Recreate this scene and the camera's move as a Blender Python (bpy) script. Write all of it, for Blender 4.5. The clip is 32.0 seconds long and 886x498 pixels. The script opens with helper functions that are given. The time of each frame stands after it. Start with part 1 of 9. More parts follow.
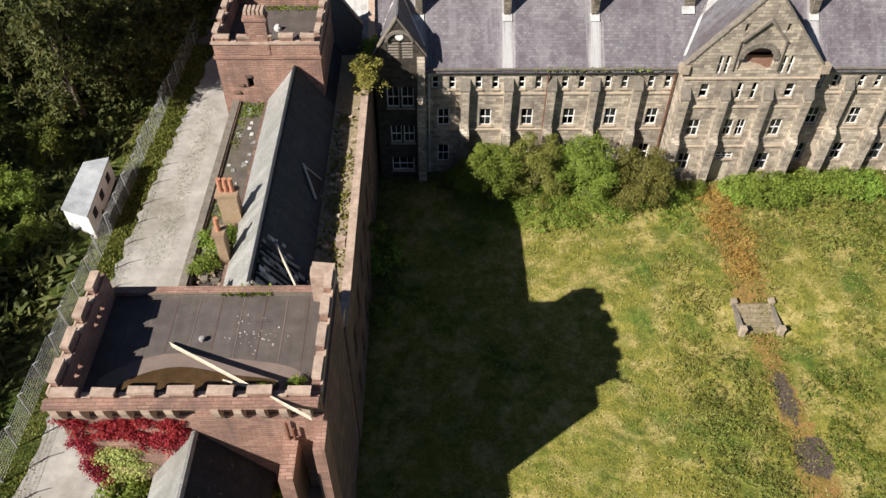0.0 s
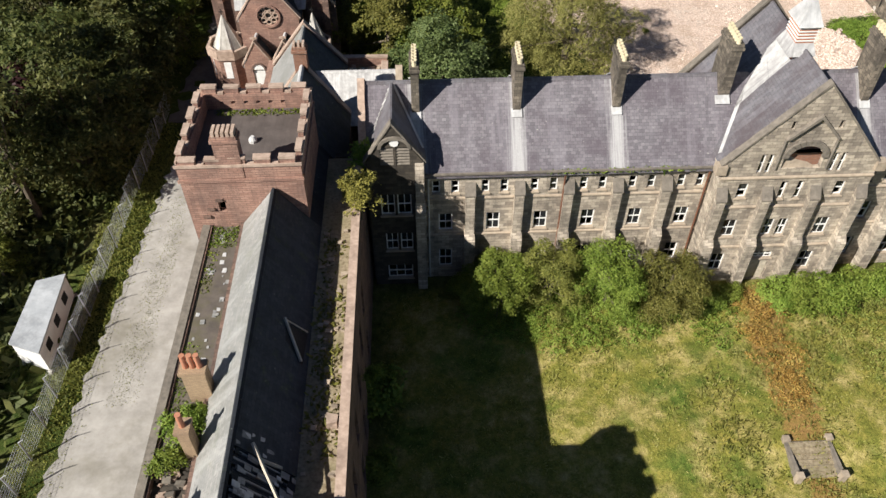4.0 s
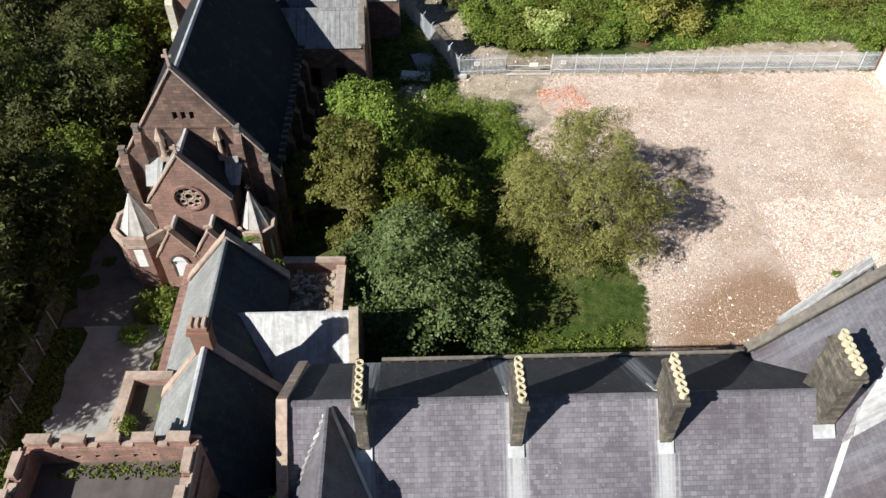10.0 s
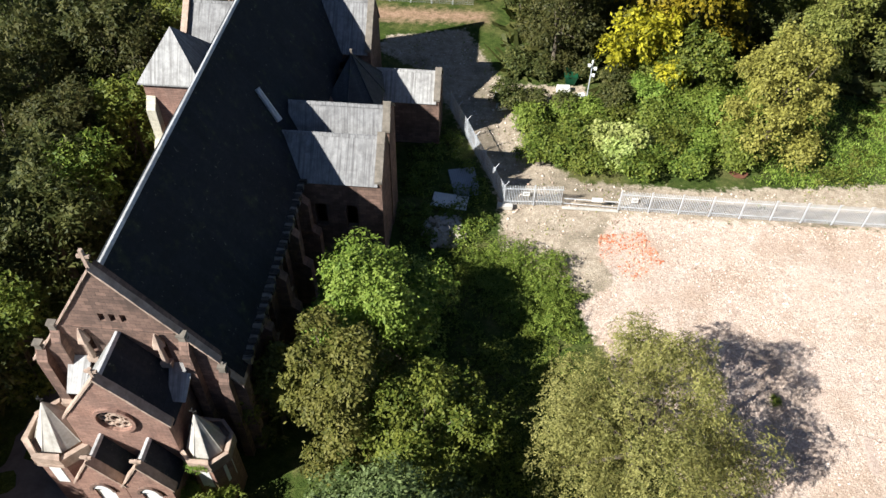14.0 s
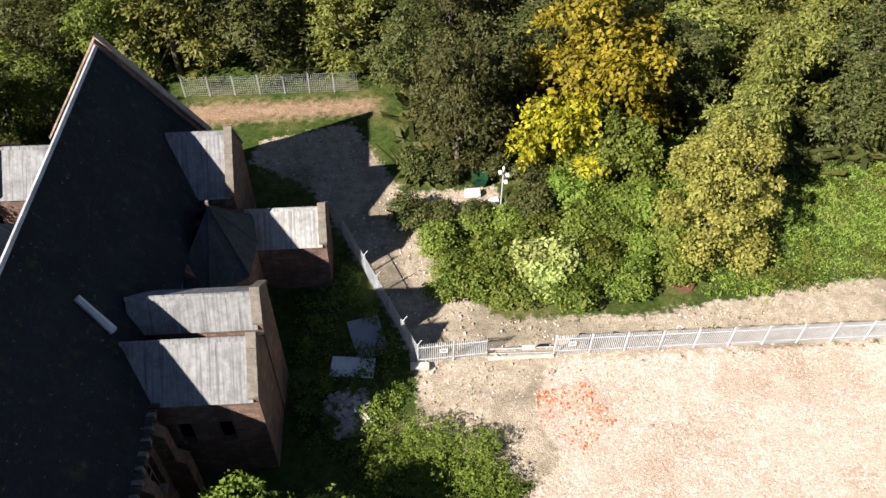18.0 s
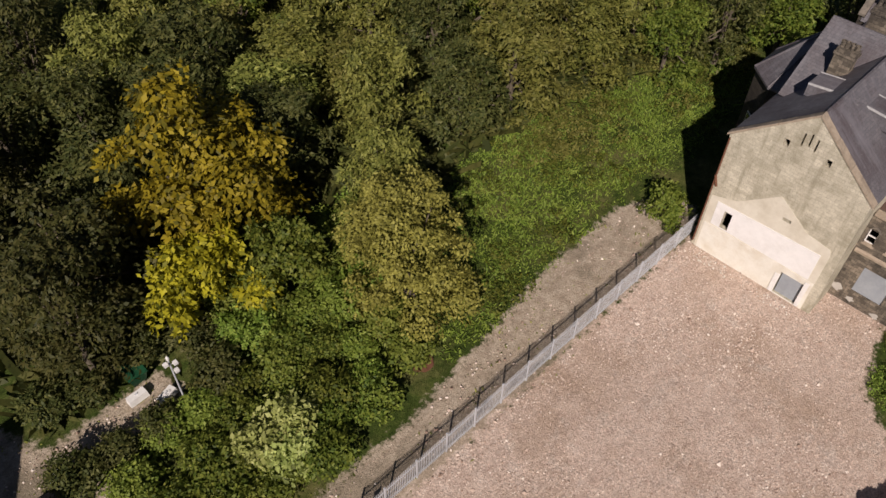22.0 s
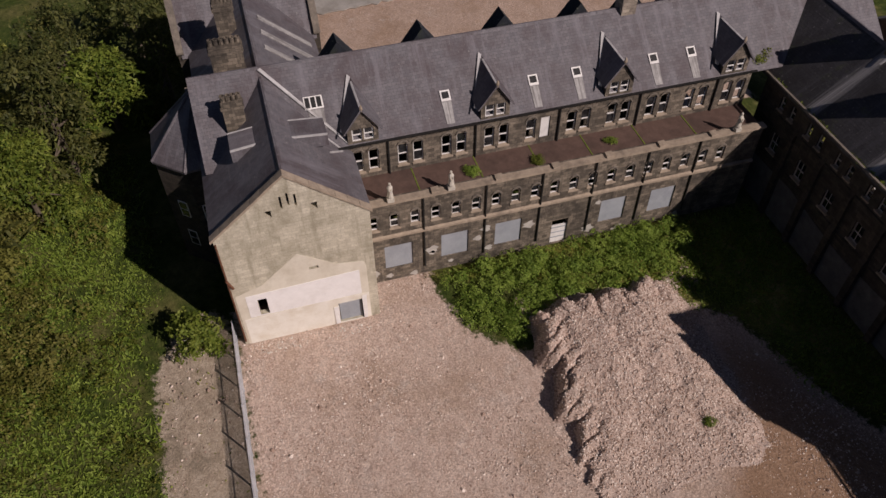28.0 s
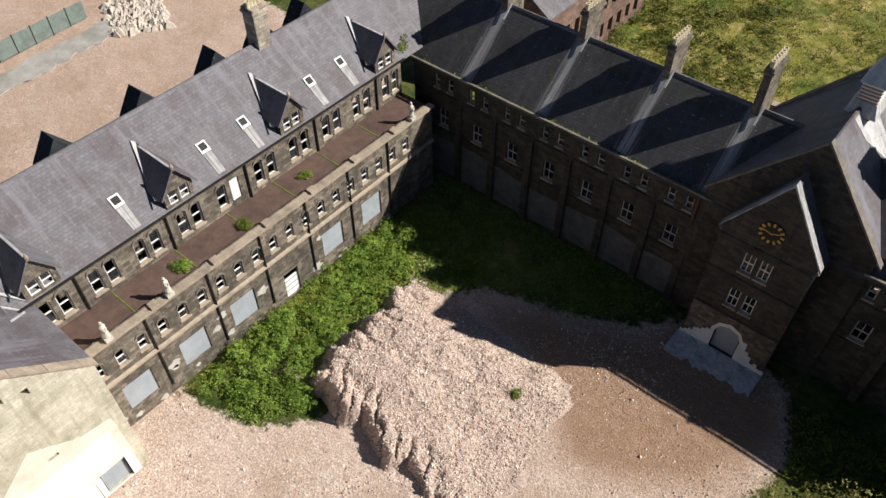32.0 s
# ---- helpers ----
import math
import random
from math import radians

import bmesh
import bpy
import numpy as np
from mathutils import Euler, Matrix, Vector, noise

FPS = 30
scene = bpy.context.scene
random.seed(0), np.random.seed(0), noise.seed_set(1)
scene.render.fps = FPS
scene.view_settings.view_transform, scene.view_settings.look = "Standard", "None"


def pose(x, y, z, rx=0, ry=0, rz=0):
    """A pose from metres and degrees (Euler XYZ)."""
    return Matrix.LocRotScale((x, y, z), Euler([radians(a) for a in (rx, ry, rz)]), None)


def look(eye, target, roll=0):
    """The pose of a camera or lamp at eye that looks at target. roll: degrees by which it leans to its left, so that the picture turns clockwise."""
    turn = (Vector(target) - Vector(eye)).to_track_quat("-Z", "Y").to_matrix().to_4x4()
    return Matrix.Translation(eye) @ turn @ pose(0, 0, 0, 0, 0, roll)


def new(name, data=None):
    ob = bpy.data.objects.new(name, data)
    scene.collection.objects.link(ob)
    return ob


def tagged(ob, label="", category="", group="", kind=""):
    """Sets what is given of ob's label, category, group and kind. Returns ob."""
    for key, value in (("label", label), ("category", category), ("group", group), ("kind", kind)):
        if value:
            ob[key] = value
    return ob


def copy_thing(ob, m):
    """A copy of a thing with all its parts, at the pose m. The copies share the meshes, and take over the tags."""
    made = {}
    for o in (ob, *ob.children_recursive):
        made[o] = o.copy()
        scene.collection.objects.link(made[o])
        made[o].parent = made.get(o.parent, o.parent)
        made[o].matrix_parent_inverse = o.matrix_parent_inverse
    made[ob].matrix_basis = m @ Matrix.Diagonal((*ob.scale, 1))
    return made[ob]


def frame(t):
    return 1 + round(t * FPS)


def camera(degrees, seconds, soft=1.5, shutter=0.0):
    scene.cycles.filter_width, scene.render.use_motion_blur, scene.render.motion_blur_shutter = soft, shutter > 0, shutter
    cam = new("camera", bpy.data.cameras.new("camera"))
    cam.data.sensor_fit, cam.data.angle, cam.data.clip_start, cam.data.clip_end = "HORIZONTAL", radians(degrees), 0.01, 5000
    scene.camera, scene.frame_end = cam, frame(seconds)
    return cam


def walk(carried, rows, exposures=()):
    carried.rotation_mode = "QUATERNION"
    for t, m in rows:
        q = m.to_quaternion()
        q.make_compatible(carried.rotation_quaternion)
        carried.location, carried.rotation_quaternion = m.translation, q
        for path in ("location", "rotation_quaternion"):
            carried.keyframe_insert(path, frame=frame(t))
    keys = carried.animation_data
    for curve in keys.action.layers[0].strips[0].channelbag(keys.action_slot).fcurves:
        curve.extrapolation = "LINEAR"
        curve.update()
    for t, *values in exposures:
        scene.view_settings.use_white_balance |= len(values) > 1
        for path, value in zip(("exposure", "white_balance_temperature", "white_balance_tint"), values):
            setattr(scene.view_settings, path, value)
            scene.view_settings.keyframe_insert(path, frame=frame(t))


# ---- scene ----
cam = camera(60.1, 32.0)
PATH = [
    (0, (-1.20, 0.14, 49.47), (-0.60, 27.85, 20.63), 0.50),
    (0.5, (-1.51, 1.52, 49.56), (-0.54, 29.21, 20.70), 0.31),
    (1, (-1.77, 2.97, 49.63), (-0.62, 30.67, 20.79), 0.20),
    (1.5, (-1.91, 4.55, 49.74), (-0.79, 32.25, 20.92), 0.05),
    (2, (-1.99, 6.18, 49.88), (-0.92, 33.90, 21.05), -0.03),
    (2.5, (-2.03, 7.84, 49.99), (-0.99, 35.58, 21.18), -0.14),
    (4.5, (-1.80, 15.07, 50.21), (-0.75, 42.87, 21.47), -0.28),
    (5, (-1.65, 17.05, 50.34), (-0.57, 44.79, 21.55), -0.30),
    (5.5, (-1.35, 19.13, 50.44), (-0.33, 46.80, 21.56), -0.32),
    (6, (-1.01, 21.23, 50.47), (-0.06, 48.87, 21.57), -0.40),
    (6.5, (-0.77, 23.46, 50.46), (0.19, 51.09, 21.56), -0.48),
    (7, (-0.60, 25.82, 50.45), (0.45, 53.44, 21.54), -0.29),
    (7.5, (-0.41, 28.26, 50.48), (0.70, 55.91, 21.59), -0.15),
    (8, (-0.16, 30.72, 50.57), (0.97, 58.33, 21.65), -0.11),
    (8.5, (0.13, 33.43, 50.60), (1.25, 61.03, 21.66), -0.00),
    (9, (0.43, 36.22, 50.60), (1.52, 63.83, 21.67), 0.11),
    (9.5, (0.76, 39.05, 50.60), (1.80, 66.64, 21.66), 0.23),
    (10, (1.09, 41.97, 50.58), (2.09, 69.55, 21.62), 0.41),
    (10.5, (1.48, 44.95, 50.54), (2.25, 72.49, 21.54), 0.45),
    (11, (1.97, 47.90, 50.46), (2.37, 75.41, 21.42), 0.25),
    (11.5, (2.43, 50.84, 50.39), (2.28, 78.32, 21.32), 0.17),
    (12, (2.79, 53.77, 50.35), (2.13, 81.19, 21.25), 0.21),
    (12.5, (3.05, 56.72, 50.34), (1.92, 84.07, 21.18), 0.41),
    (13, (3.25, 59.69, 50.30), (1.74, 86.94, 21.06), 0.69),
    (13.5, (3.49, 62.61, 50.27), (1.67, 89.76, 20.95), 0.83),
    (14, (3.72, 65.36, 50.21), (1.75, 92.47, 20.87), 0.82),
    (14.5, (3.93, 67.99, 50.14), (1.76, 95.08, 20.80), 0.78),
    (16.5, (4.71, 77.31, 50.26), (2.85, 104.39, 20.88), 0.99),
    (17, (4.79, 79.63, 50.26), (3.97, 106.71, 20.84), 0.88),
    (17.5, (4.81, 81.86, 50.17), (5.21, 108.95, 20.74), 0.83),
    (18, (4.86, 83.98, 50.05), (6.91, 111.02, 20.65), 0.66),
    (18.5, (4.96, 86.10, 49.84), (9.24, 112.90, 20.45), 0.34),
    (19, (5.05, 88.18, 49.53), (11.61, 114.53, 20.16), 0.09),
    (19.5, (5.05, 90.31, 49.16), (14.15, 115.89, 19.79), -0.03),
    (20, (4.88, 92.38, 48.96), (16.63, 116.89, 19.61), 0.17),
    (20.5, (4.74, 94.42, 48.83), (18.85, 117.70, 19.51), 0.46),
    (21, (4.87, 96.43, 48.70), (20.99, 118.40, 19.42), 0.93),
    (21.5, (5.25, 98.44, 48.65), (23.13, 118.98, 19.34), 1.06),
    (22, (5.84, 100.41, 48.67), (25.26, 119.43, 19.33), 1.16),
    (22.5, (6.55, 102.26, 48.75), (27.48, 119.56, 19.38), 1.25),
    (23, (7.33, 104.00, 48.94), (29.68, 119.39, 19.55), 1.27),
    (23.5, (8.15, 105.62, 49.23), (31.78, 118.95, 19.84), 1.04),
    (24, (8.97, 107.02, 49.49), (33.74, 118.05, 20.08), 0.88),
    (24.5, (9.73, 108.11, 49.74), (35.41, 116.87, 20.35), 0.63),
    (25, (10.36, 108.96, 50.07), (36.68, 115.46, 20.66), 0.57),
    (25.5, (11.04, 109.62, 50.35), (37.80, 113.88, 20.93), 0.35),
    (27.5, (14.26, 111.77, 50.70), (40.81, 106.61, 21.23), -0.13),
    (28, (15.14, 112.19, 50.69), (41.11, 104.65, 21.21), -0.25),
    (28.5, (16.00, 112.57, 50.67), (41.21, 102.72, 21.21), -0.24),
    (29, (16.84, 112.85, 50.60), (41.18, 100.94, 21.17), -0.16),
    (29.5, (17.68, 112.98, 50.51), (41.14, 99.41, 21.09), -0.18),
    (30, (18.57, 113.05, 50.46), (40.99, 97.83, 21.04), -0.14),
    (30.5, (19.38, 113.11, 50.48), (40.62, 96.30, 21.04), -0.10),
    (31, (20.13, 113.12, 50.54), (40.08, 94.84, 21.07), -0.13),
    (31.5, (20.88, 113.07, 50.57), (39.53, 93.47, 21.11), -0.05),
    (32, (21.64, 112.98, 50.67), (38.86, 92.12, 21.20), 0.14),
]
EXPOSURE = [(0, 0.76, 6550, 11), (6, 0.66, 6300, 9), (10, 0.68, 6050, 8), (13, 0.96, 6100, 8), (17, 1.2, 6400, 10), (18.5, 1.02, 6500, 12), (20, 0.42, 6550, 14), (21, 0.1, 6700, 16), (22, -0.21, 6800, 20), (24, -0.48, 6900, 24), (26, -0.58, 6850, 26), (28, -0.62, 6800, 26), (29, -0.32, 6700, 21), (30, -0.08, 6600, 17), (31, 0.12, 6500, 14), (32, 0.48, 6400, 11)]
walk(cam, [(t, look(eye, target, roll)) for t, eye, target, roll in PATH], EXPOSURE)

# ---- sky and sun ----
SUN_WAY = Vector((1.04, 0.76, -1.0)).normalized()
world = bpy.data.worlds.new("world")
scene.world = world
world.use_nodes = True
wn = world.node_tree.nodes
sky = wn.new("ShaderNodeTexSky")
sky.sky_type = "NISHITA"
sky.sun_disc = False
sky.sun_elevation = math.asin(-SUN_WAY.z)
sky.sun_rotation = math.atan2(-SUN_WAY.x, -SUN_WAY.y)
sky.air_density, sky.dust_density, sky.ozone_density = 0.5, 0.1, 1.0
wn["Background"].inputs["Strength"].default_value = 0.05
world.node_tree.links.new(sky.outputs["Color"], wn["Background"].inputs["Color"])
sun = new("sun", bpy.data.lights.new("sun", "SUN"))
sun.data.energy, sun.data.angle, sun.data.color = 5.0, radians(0.55), (1.0, 0.95, 0.87)
sun.matrix_world = Matrix.Translation((0, 0, 90)) @ SUN_WAY.to_track_quat("-Z", "Y").to_matrix().to_4x4()

# ---- materials ----
MATS = {}


class Nodes:
    def __init__(self, name, rough=0.85, metal=0.0, spec=0.3):
        self.m = bpy.data.materials.new(name)
        self.m.use_nodes = True
        self.t = self.m.node_tree
        self.b = self.t.nodes["Principled BSDF"]
        self.b.inputs["Roughness"].default_value = rough
        self.b.inputs["Metallic"].default_value = metal
        self.b.inputs["Specular IOR Level"].default_value = spec
        MATS[name] = self.m

    def n(self, kind, **kw):
        node = self.t.nodes.new(kind)
        for k, v in kw.items():
            if k in node.inputs:
                if isinstance(v, bpy.types.NodeSocket):
                    self.t.links.new(v, node.inputs[k])
                else:
                    node.inputs[k].default_value = v
        return node

    def link(self, a, b):
        self.t.links.new(a, b)

    def uv(self):
        return self.n("ShaderNodeUVMap").outputs["UV"]

    def obj(self):
        return self.n("ShaderNodeNewGeometry").outputs["Position"]

    def noise(self, vec, scale, detail=4.0, rough=0.6):
        return self.n("ShaderNodeTexNoise", Vector=vec, Scale=scale, Detail=detail, Roughness=rough).outputs["Fac"]

    def ramp(self, fac, *stops):
        r = self.t.nodes.new("ShaderNodeValToRGB")
        self.link(fac, r.inputs["Fac"])
        while len(r.color_ramp.elements) < len(stops):
            r.color_ramp.elements.new(0.5)
        for e, (p, c) in zip(r.color_ramp.elements, stops):
            e.position = p
            e.color = (*c, 1) if len(c) == 3 else c
        return r.outputs["Color"]

    def step(self, fac, lo, hi):
        n = self.t.nodes.new("ShaderNodeMapRange")
        self.link(fac, n.inputs["Value"])
        n.inputs["From Min"].default_value, n.inputs["From Max"].default_value = lo, hi
        return n.outputs["Result"]

    def mix(self, fac, a, b, mode="MIX"):
        n = self.t.nodes.new("ShaderNodeMix")
        n.data_type, n.blend_type = "RGBA", mode
        for sock, v in ((n.inputs[0], fac), (n.inputs[6], a), (n.inputs[7], b)):
            if isinstance(v, bpy.types.NodeSocket):
                self.link(v, sock)
            else:
                sock.default_value = v if not isinstance(v, tuple) else (*v, 1)[:4]
        return n.outputs[2]

    def math(self, op, a, b=0.0):
        n = self.t.nodes.new("ShaderNodeMath")
        n.operation = op
        for sock, v in ((n.inputs[0], a), (n.inputs[1], b)):
            if isinstance(v, bpy.types.NodeSocket):
                self.link(v, sock)
            else:
                sock.default_value = v
        return n.outputs[0]

    def attr(self, name):
        a = self.t.nodes.new("ShaderNodeAttribute")
        a.attribute_name = name
        return a.outputs["Fac"]

    def stretch(self, vec, s):
        return self.n("ShaderNodeMapping", Vector=vec, Scale=s).outputs["Vector"]

    def bump(self, height, strength=0.5, dist=0.03):
        b = self.n("ShaderNodeBump", Height=height, Strength=strength, Distance=dist)
        self.link(b.outputs["Normal"], self.b.inputs["Normal"])

    def color(self, c):
        if isinstance(c, bpy.types.NodeSocket):
            self.link(c, self.b.inputs["Base Color"])
        else:
            self.b.inputs["Base Color"].default_value = (*c, 1)
        return self.m


def masonry(name, a, b, mortar, stain, bw=0.5, bh=0.24, dirt=0.5):
    k = Nodes(name, 0.9)
    uv, pos = k.uv(), k.obj()
    wob = k.n("ShaderNodeTexNoise", Vector=pos, Scale=1.3, Detail=2.0).outputs["Color"]
    uv2 = k.n("ShaderNodeMixRGB", Fac=0.03, Color1=uv, Color2=wob).outputs["Color"]
    br = k.n("ShaderNodeTexBrick", Vector=uv2, Color1=(*a, 1), Color2=(*b, 1), Mortar=(*mortar, 1), Scale=1.0)
    br.inputs["Brick Width"].default_value, br.inputs["Row Height"].default_value = bw, bh
    br.inputs["Mortar Size"].default_value, br.inputs["Mortar Smooth"].default_value = 0.012, 0.4
    br.inputs["Bias"].default_value = -0.1
    big = k.noise(pos, 0.35, 5.0, 0.7)
    streak = k.noise(k.stretch(pos, (1.6, 1.6, 0.22)), 1.0, 4.0, 0.65)
    c = k.mix(k.math("MULTIPLY", k.step(big, 0.42, 0.68), dirt), br.outputs["Color"], stain)
    c = k.mix(k.math("MULTIPLY", k.step(streak, 0.5, 0.75), dirt), c, stain)
    fine = k.noise(pos, 9.0, 5.0)
    c = k.mix(0.35, c, k.ramp(fine, (0.25, (0.25, 0.24, 0.22)), (0.75, (1, 1, 1))), "MULTIPLY")
    k.bump(k.math("SUBTRACT", k.math("MULTIPLY", fine, 0.6), br.outputs["Fac"]), 0.7, 0.03)
    return k.color(c)


def slates(name, a, b, stain, moss=0.0, bw=0.36, bh=0.26, rough=0.6, runoff=False):
    k = Nodes(name, rough, spec=0.35)
    uv, pos = k.uv(), k.obj()
    br = k.n("ShaderNodeTexBrick", Vector=uv, Color1=(*a, 1), Color2=(*b, 1), Mortar=(*(x * 0.68 for x in a), 1), Scale=1.0)
    br.inputs["Brick Width"].default_value, br.inputs["Row Height"].default_value = bw, bh
    br.inputs["Mortar Size"].default_value = 0.012
    big = k.noise(pos, 0.3, 5.0, 0.7)
    streak = k.noise(k.stretch(uv, (1.1, 0.1, 1.0)), 1.0, 5.0, 0.7)
    c = k.mix(k.math("MULTIPLY", k.step(big, 0.42, 0.65), 0.7), br.outputs["Color"], stain)
    c = k.mix(k.math("MULTIPLY", k.step(streak, 0.5, 0.72), 0.75), c, tuple(min(1, x * 1.75) for x in a))
    spots = k.noise(pos, 3.2, 3.0, 0.8)
    c = k.mix(k.math("MULTIPLY", k.step(spots, 0.66, 0.74), 0.6), c, (0.42, 0.42, 0.38))
    if runoff:
        run = k.noise(k.stretch(uv, (6.0, 0.13, 1.0)), 1.0, 5.0, 0.75)
        c = k.mix(k.math("MULTIPLY", k.step(k.math("ADD", k.attr("runoff"), k.math("MULTIPLY", k.math("SUBTRACT", run, 0.5), 2.2)), 0.28, 1.02), 0.82), c, (0.52, 0.51, 0.5))
        lichen = k.noise(pos, 5.5, 2.0, 0.5)
        c = k.mix(k.math("MULTIPLY", k.step(lichen, 0.7, 0.76), 0.7), c, (0.5, 0.48, 0.44))
    if moss:
        c = k.mix(k.math("MULTIPLY", k.step(k.noise(pos, 0.8, 6.0, 0.7), 0.55, 0.7), moss), c, (0.09, 0.12, 0.03))
    fine = k.noise(pos, 14.0, 3.0)
    c = k.mix(0.3, c, k.ramp(fine, (0.3, (0.4, 0.4, 0.4)), (0.7, (1, 1, 1))), "MULTIPLY")
    saw = k.math("FRACT", k.math("DIVIDE", k.n("ShaderNodeSeparateXYZ", Vector=uv).outputs["Y"], bh))
    k.bump(k.math("SUBTRACT", k.math("MULTIPLY", saw, -0.6), br.outputs["Fac"]), 0.4, 0.02)
    return k.color(c)


def plain(name, a, b, scale=2.0, rough=0.85, metal=0.0, bump=0.3, big=0.3, dark=None, streaks=0.0, grain=2.2):
    k = Nodes(name, rough, metal)
    pos = k.obj()
    f = k.noise(pos, scale, 6.0, 0.7)
    c = k.ramp(f, (0.3, a), (0.7, b))
    d = dark or tuple(x * 0.45 for x in a)
    c = k.mix(k.math("MULTIPLY", k.step(k.noise(pos, big, 5.0, 0.7), 0.48, 0.72), 0.6), c, d)
    if streaks:
        c = k.mix(k.math("MULTIPLY", k.step(k.noise(k.stretch(k.uv(), (grain, 0.16, 1)), 1.0, 5.0, 0.7), 0.45, 0.7), streaks), c, d)
    k.bump(k.noise(pos, scale * 6, 4.0), bump, 0.02)
    return k.color(c)


def leaves(name, dark, mid, light, rough=0.6):
    k = Nodes(name, rough, spec=0.25)
    rnd = k.n("ShaderNodeNewGeometry").outputs["Random Per Island"]
    oi = k.n("ShaderNodeObjectInfo").outputs["Random"]
    pos = k.obj()
    c = k.ramp(rnd, (0.0, dark), (0.5, mid), (1.0, light))
    c = k.mix(k.step(k.noise(pos, 0.45, 4.0), 0.45, 0.7), c, k.mix(0.6, c, light))
    c = k.mix(k.step(k.noise(pos, 1.3, 3.0), 0.5, 0.68), c, k.mix(0.55, c, dark))
    hsv = k.n("ShaderNodeHueSaturation", Color=c, Hue=0.5)
    k.link(k.math("ADD", 0.75, k.math("MULTIPLY", oi, 0.5)), hsv.inputs["Value"])
    k.link(k.math("ADD", 0.48, k.math("MULTIPLY", oi, 0.035)), hsv.inputs["Hue"])
    k.color(hsv.outputs["Color"])
    tr = k.n("ShaderNodeBsdfTranslucent", Color=hsv.outputs["Color"])
    mx = k.n("ShaderNodeMixShader", Fac=0.3)
    out = k.t.nodes["Material Output"]
    k.link(k.b.outputs["BSDF"], mx.inputs[1])
    k.link(tr.outputs["BSDF"], mx.inputs[2])
    k.link(mx.outputs["Shader"], out.inputs["Surface"])
    return k.m


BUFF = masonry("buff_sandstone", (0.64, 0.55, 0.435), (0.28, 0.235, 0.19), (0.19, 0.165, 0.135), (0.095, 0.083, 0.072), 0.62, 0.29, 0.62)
PALE = masonry("pale_sandstone", (0.75, 0.7, 0.56), (0.61, 0.565, 0.44), (0.54, 0.5, 0.4), (0.32, 0.29, 0.205), 0.6, 0.28, 0.75)
# sandstone darkened to hold the shade of north and east walls
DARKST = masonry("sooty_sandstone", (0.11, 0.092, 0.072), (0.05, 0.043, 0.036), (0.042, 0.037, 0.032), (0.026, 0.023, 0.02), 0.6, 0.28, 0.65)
RED = masonry("red_sandstone", (0.47, 0.285, 0.215), (0.33, 0.185, 0.14), (0.17, 0.11, 0.09), (0.15, 0.1, 0.085), 0.55, 0.19, 0.65)
DIM = masonry("weathered_red_sandstone", (0.31, 0.195, 0.15), (0.165, 0.108, 0.085), (0.1, 0.075, 0.062), (0.06, 0.045, 0.04), 0.6, 0.3, 0.6)
COPE = plain("coping_stone", (0.3, 0.24, 0.18), (0.45, 0.37, 0.28), 2.5, 0.9, 0, 0.5, 0.7, (0.12, 0.1, 0.08))
REDCOPE = plain("red_coping_stone", (0.33, 0.24, 0.185), (0.54, 0.41, 0.325), 2.5, 0.9, 0, 0.5, 0.7, (0.15, 0.11, 0.085))
DARKCOPE = plain("sooty_coping_stone", (0.13, 0.115, 0.095), (0.25, 0.215, 0.175), 2.5, 0.9, 0, 0.5, 0.7, (0.07, 0.062, 0.055))
DEBRIS = plain("roof_debris", (0.14, 0.105, 0.06), (0.42, 0.35, 0.24), 4.0, 0.95, 0, 0.9, 0.5, (0.12, 0.12, 0.04))
SILT = plain("dried_silt", (0.15, 0.115, 0.1), (0.24, 0.18, 0.155), 1.2, 0.8, 0, 0.2, 0.6)
BRICK = masonry("red_brick", (0.38, 0.16, 0.09), (0.27, 0.11, 0.07), (0.3, 0.24, 0.19), (0.12, 0.06, 0.045), 0.23, 0.075, 0.4)
SLATE = slates("grey_slate", (0.135, 0.13, 0.142), (0.185, 0.175, 0.185), (0.085, 0.062, 0.065), 0.0)
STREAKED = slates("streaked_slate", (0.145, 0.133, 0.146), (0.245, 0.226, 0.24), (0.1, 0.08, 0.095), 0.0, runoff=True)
# darker copy of STREAKED: north-slope shade put into its colour, plus moss
NSHADE = slates("damp_slate", (0.056, 0.055, 0.06), (0.076, 0.074, 0.078), (0.034, 0.031, 0.031), 0.35, runoff=True, rough=0.75)
# next three: slate darkened to hold the shade of eastward slopes
BLUESHADE = slates("blue_slate", (0.021, 0.025, 0.032), (0.03, 0.034, 0.042), (0.013, 0.015, 0.019), 0.2, rough=0.9)
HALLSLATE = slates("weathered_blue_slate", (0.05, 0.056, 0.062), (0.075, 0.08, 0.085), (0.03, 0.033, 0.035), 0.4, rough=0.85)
CHURCHSLATE = slates("church_slate", (0.0125, 0.015, 0.019), (0.019, 0.022, 0.027), (0.007, 0.008, 0.01), 0.25, rough=0.9)
SOOTLEAD = plain("sooty_lead_sheet", (0.2, 0.198, 0.2), (0.34, 0.335, 0.33), 2.0, 0.75, 0, 0.25, 0.7, (0.09, 0.085, 0.085), 0.95, 5.0)
BUFFBRICK = masonry("buff_brick", (0.55, 0.39, 0.24), (0.42, 0.29, 0.18), (0.3, 0.23, 0.16), (0.2, 0.13, 0.09), 0.23, 0.08, 0.5)
LIMEWHITE = plain("fresh_limewash", (0.8, 0.79, 0.77), (0.9, 0.89, 0.87), 1.5, 0.8, 0, 0.1, 0.6, (0.7, 0.68, 0.64))
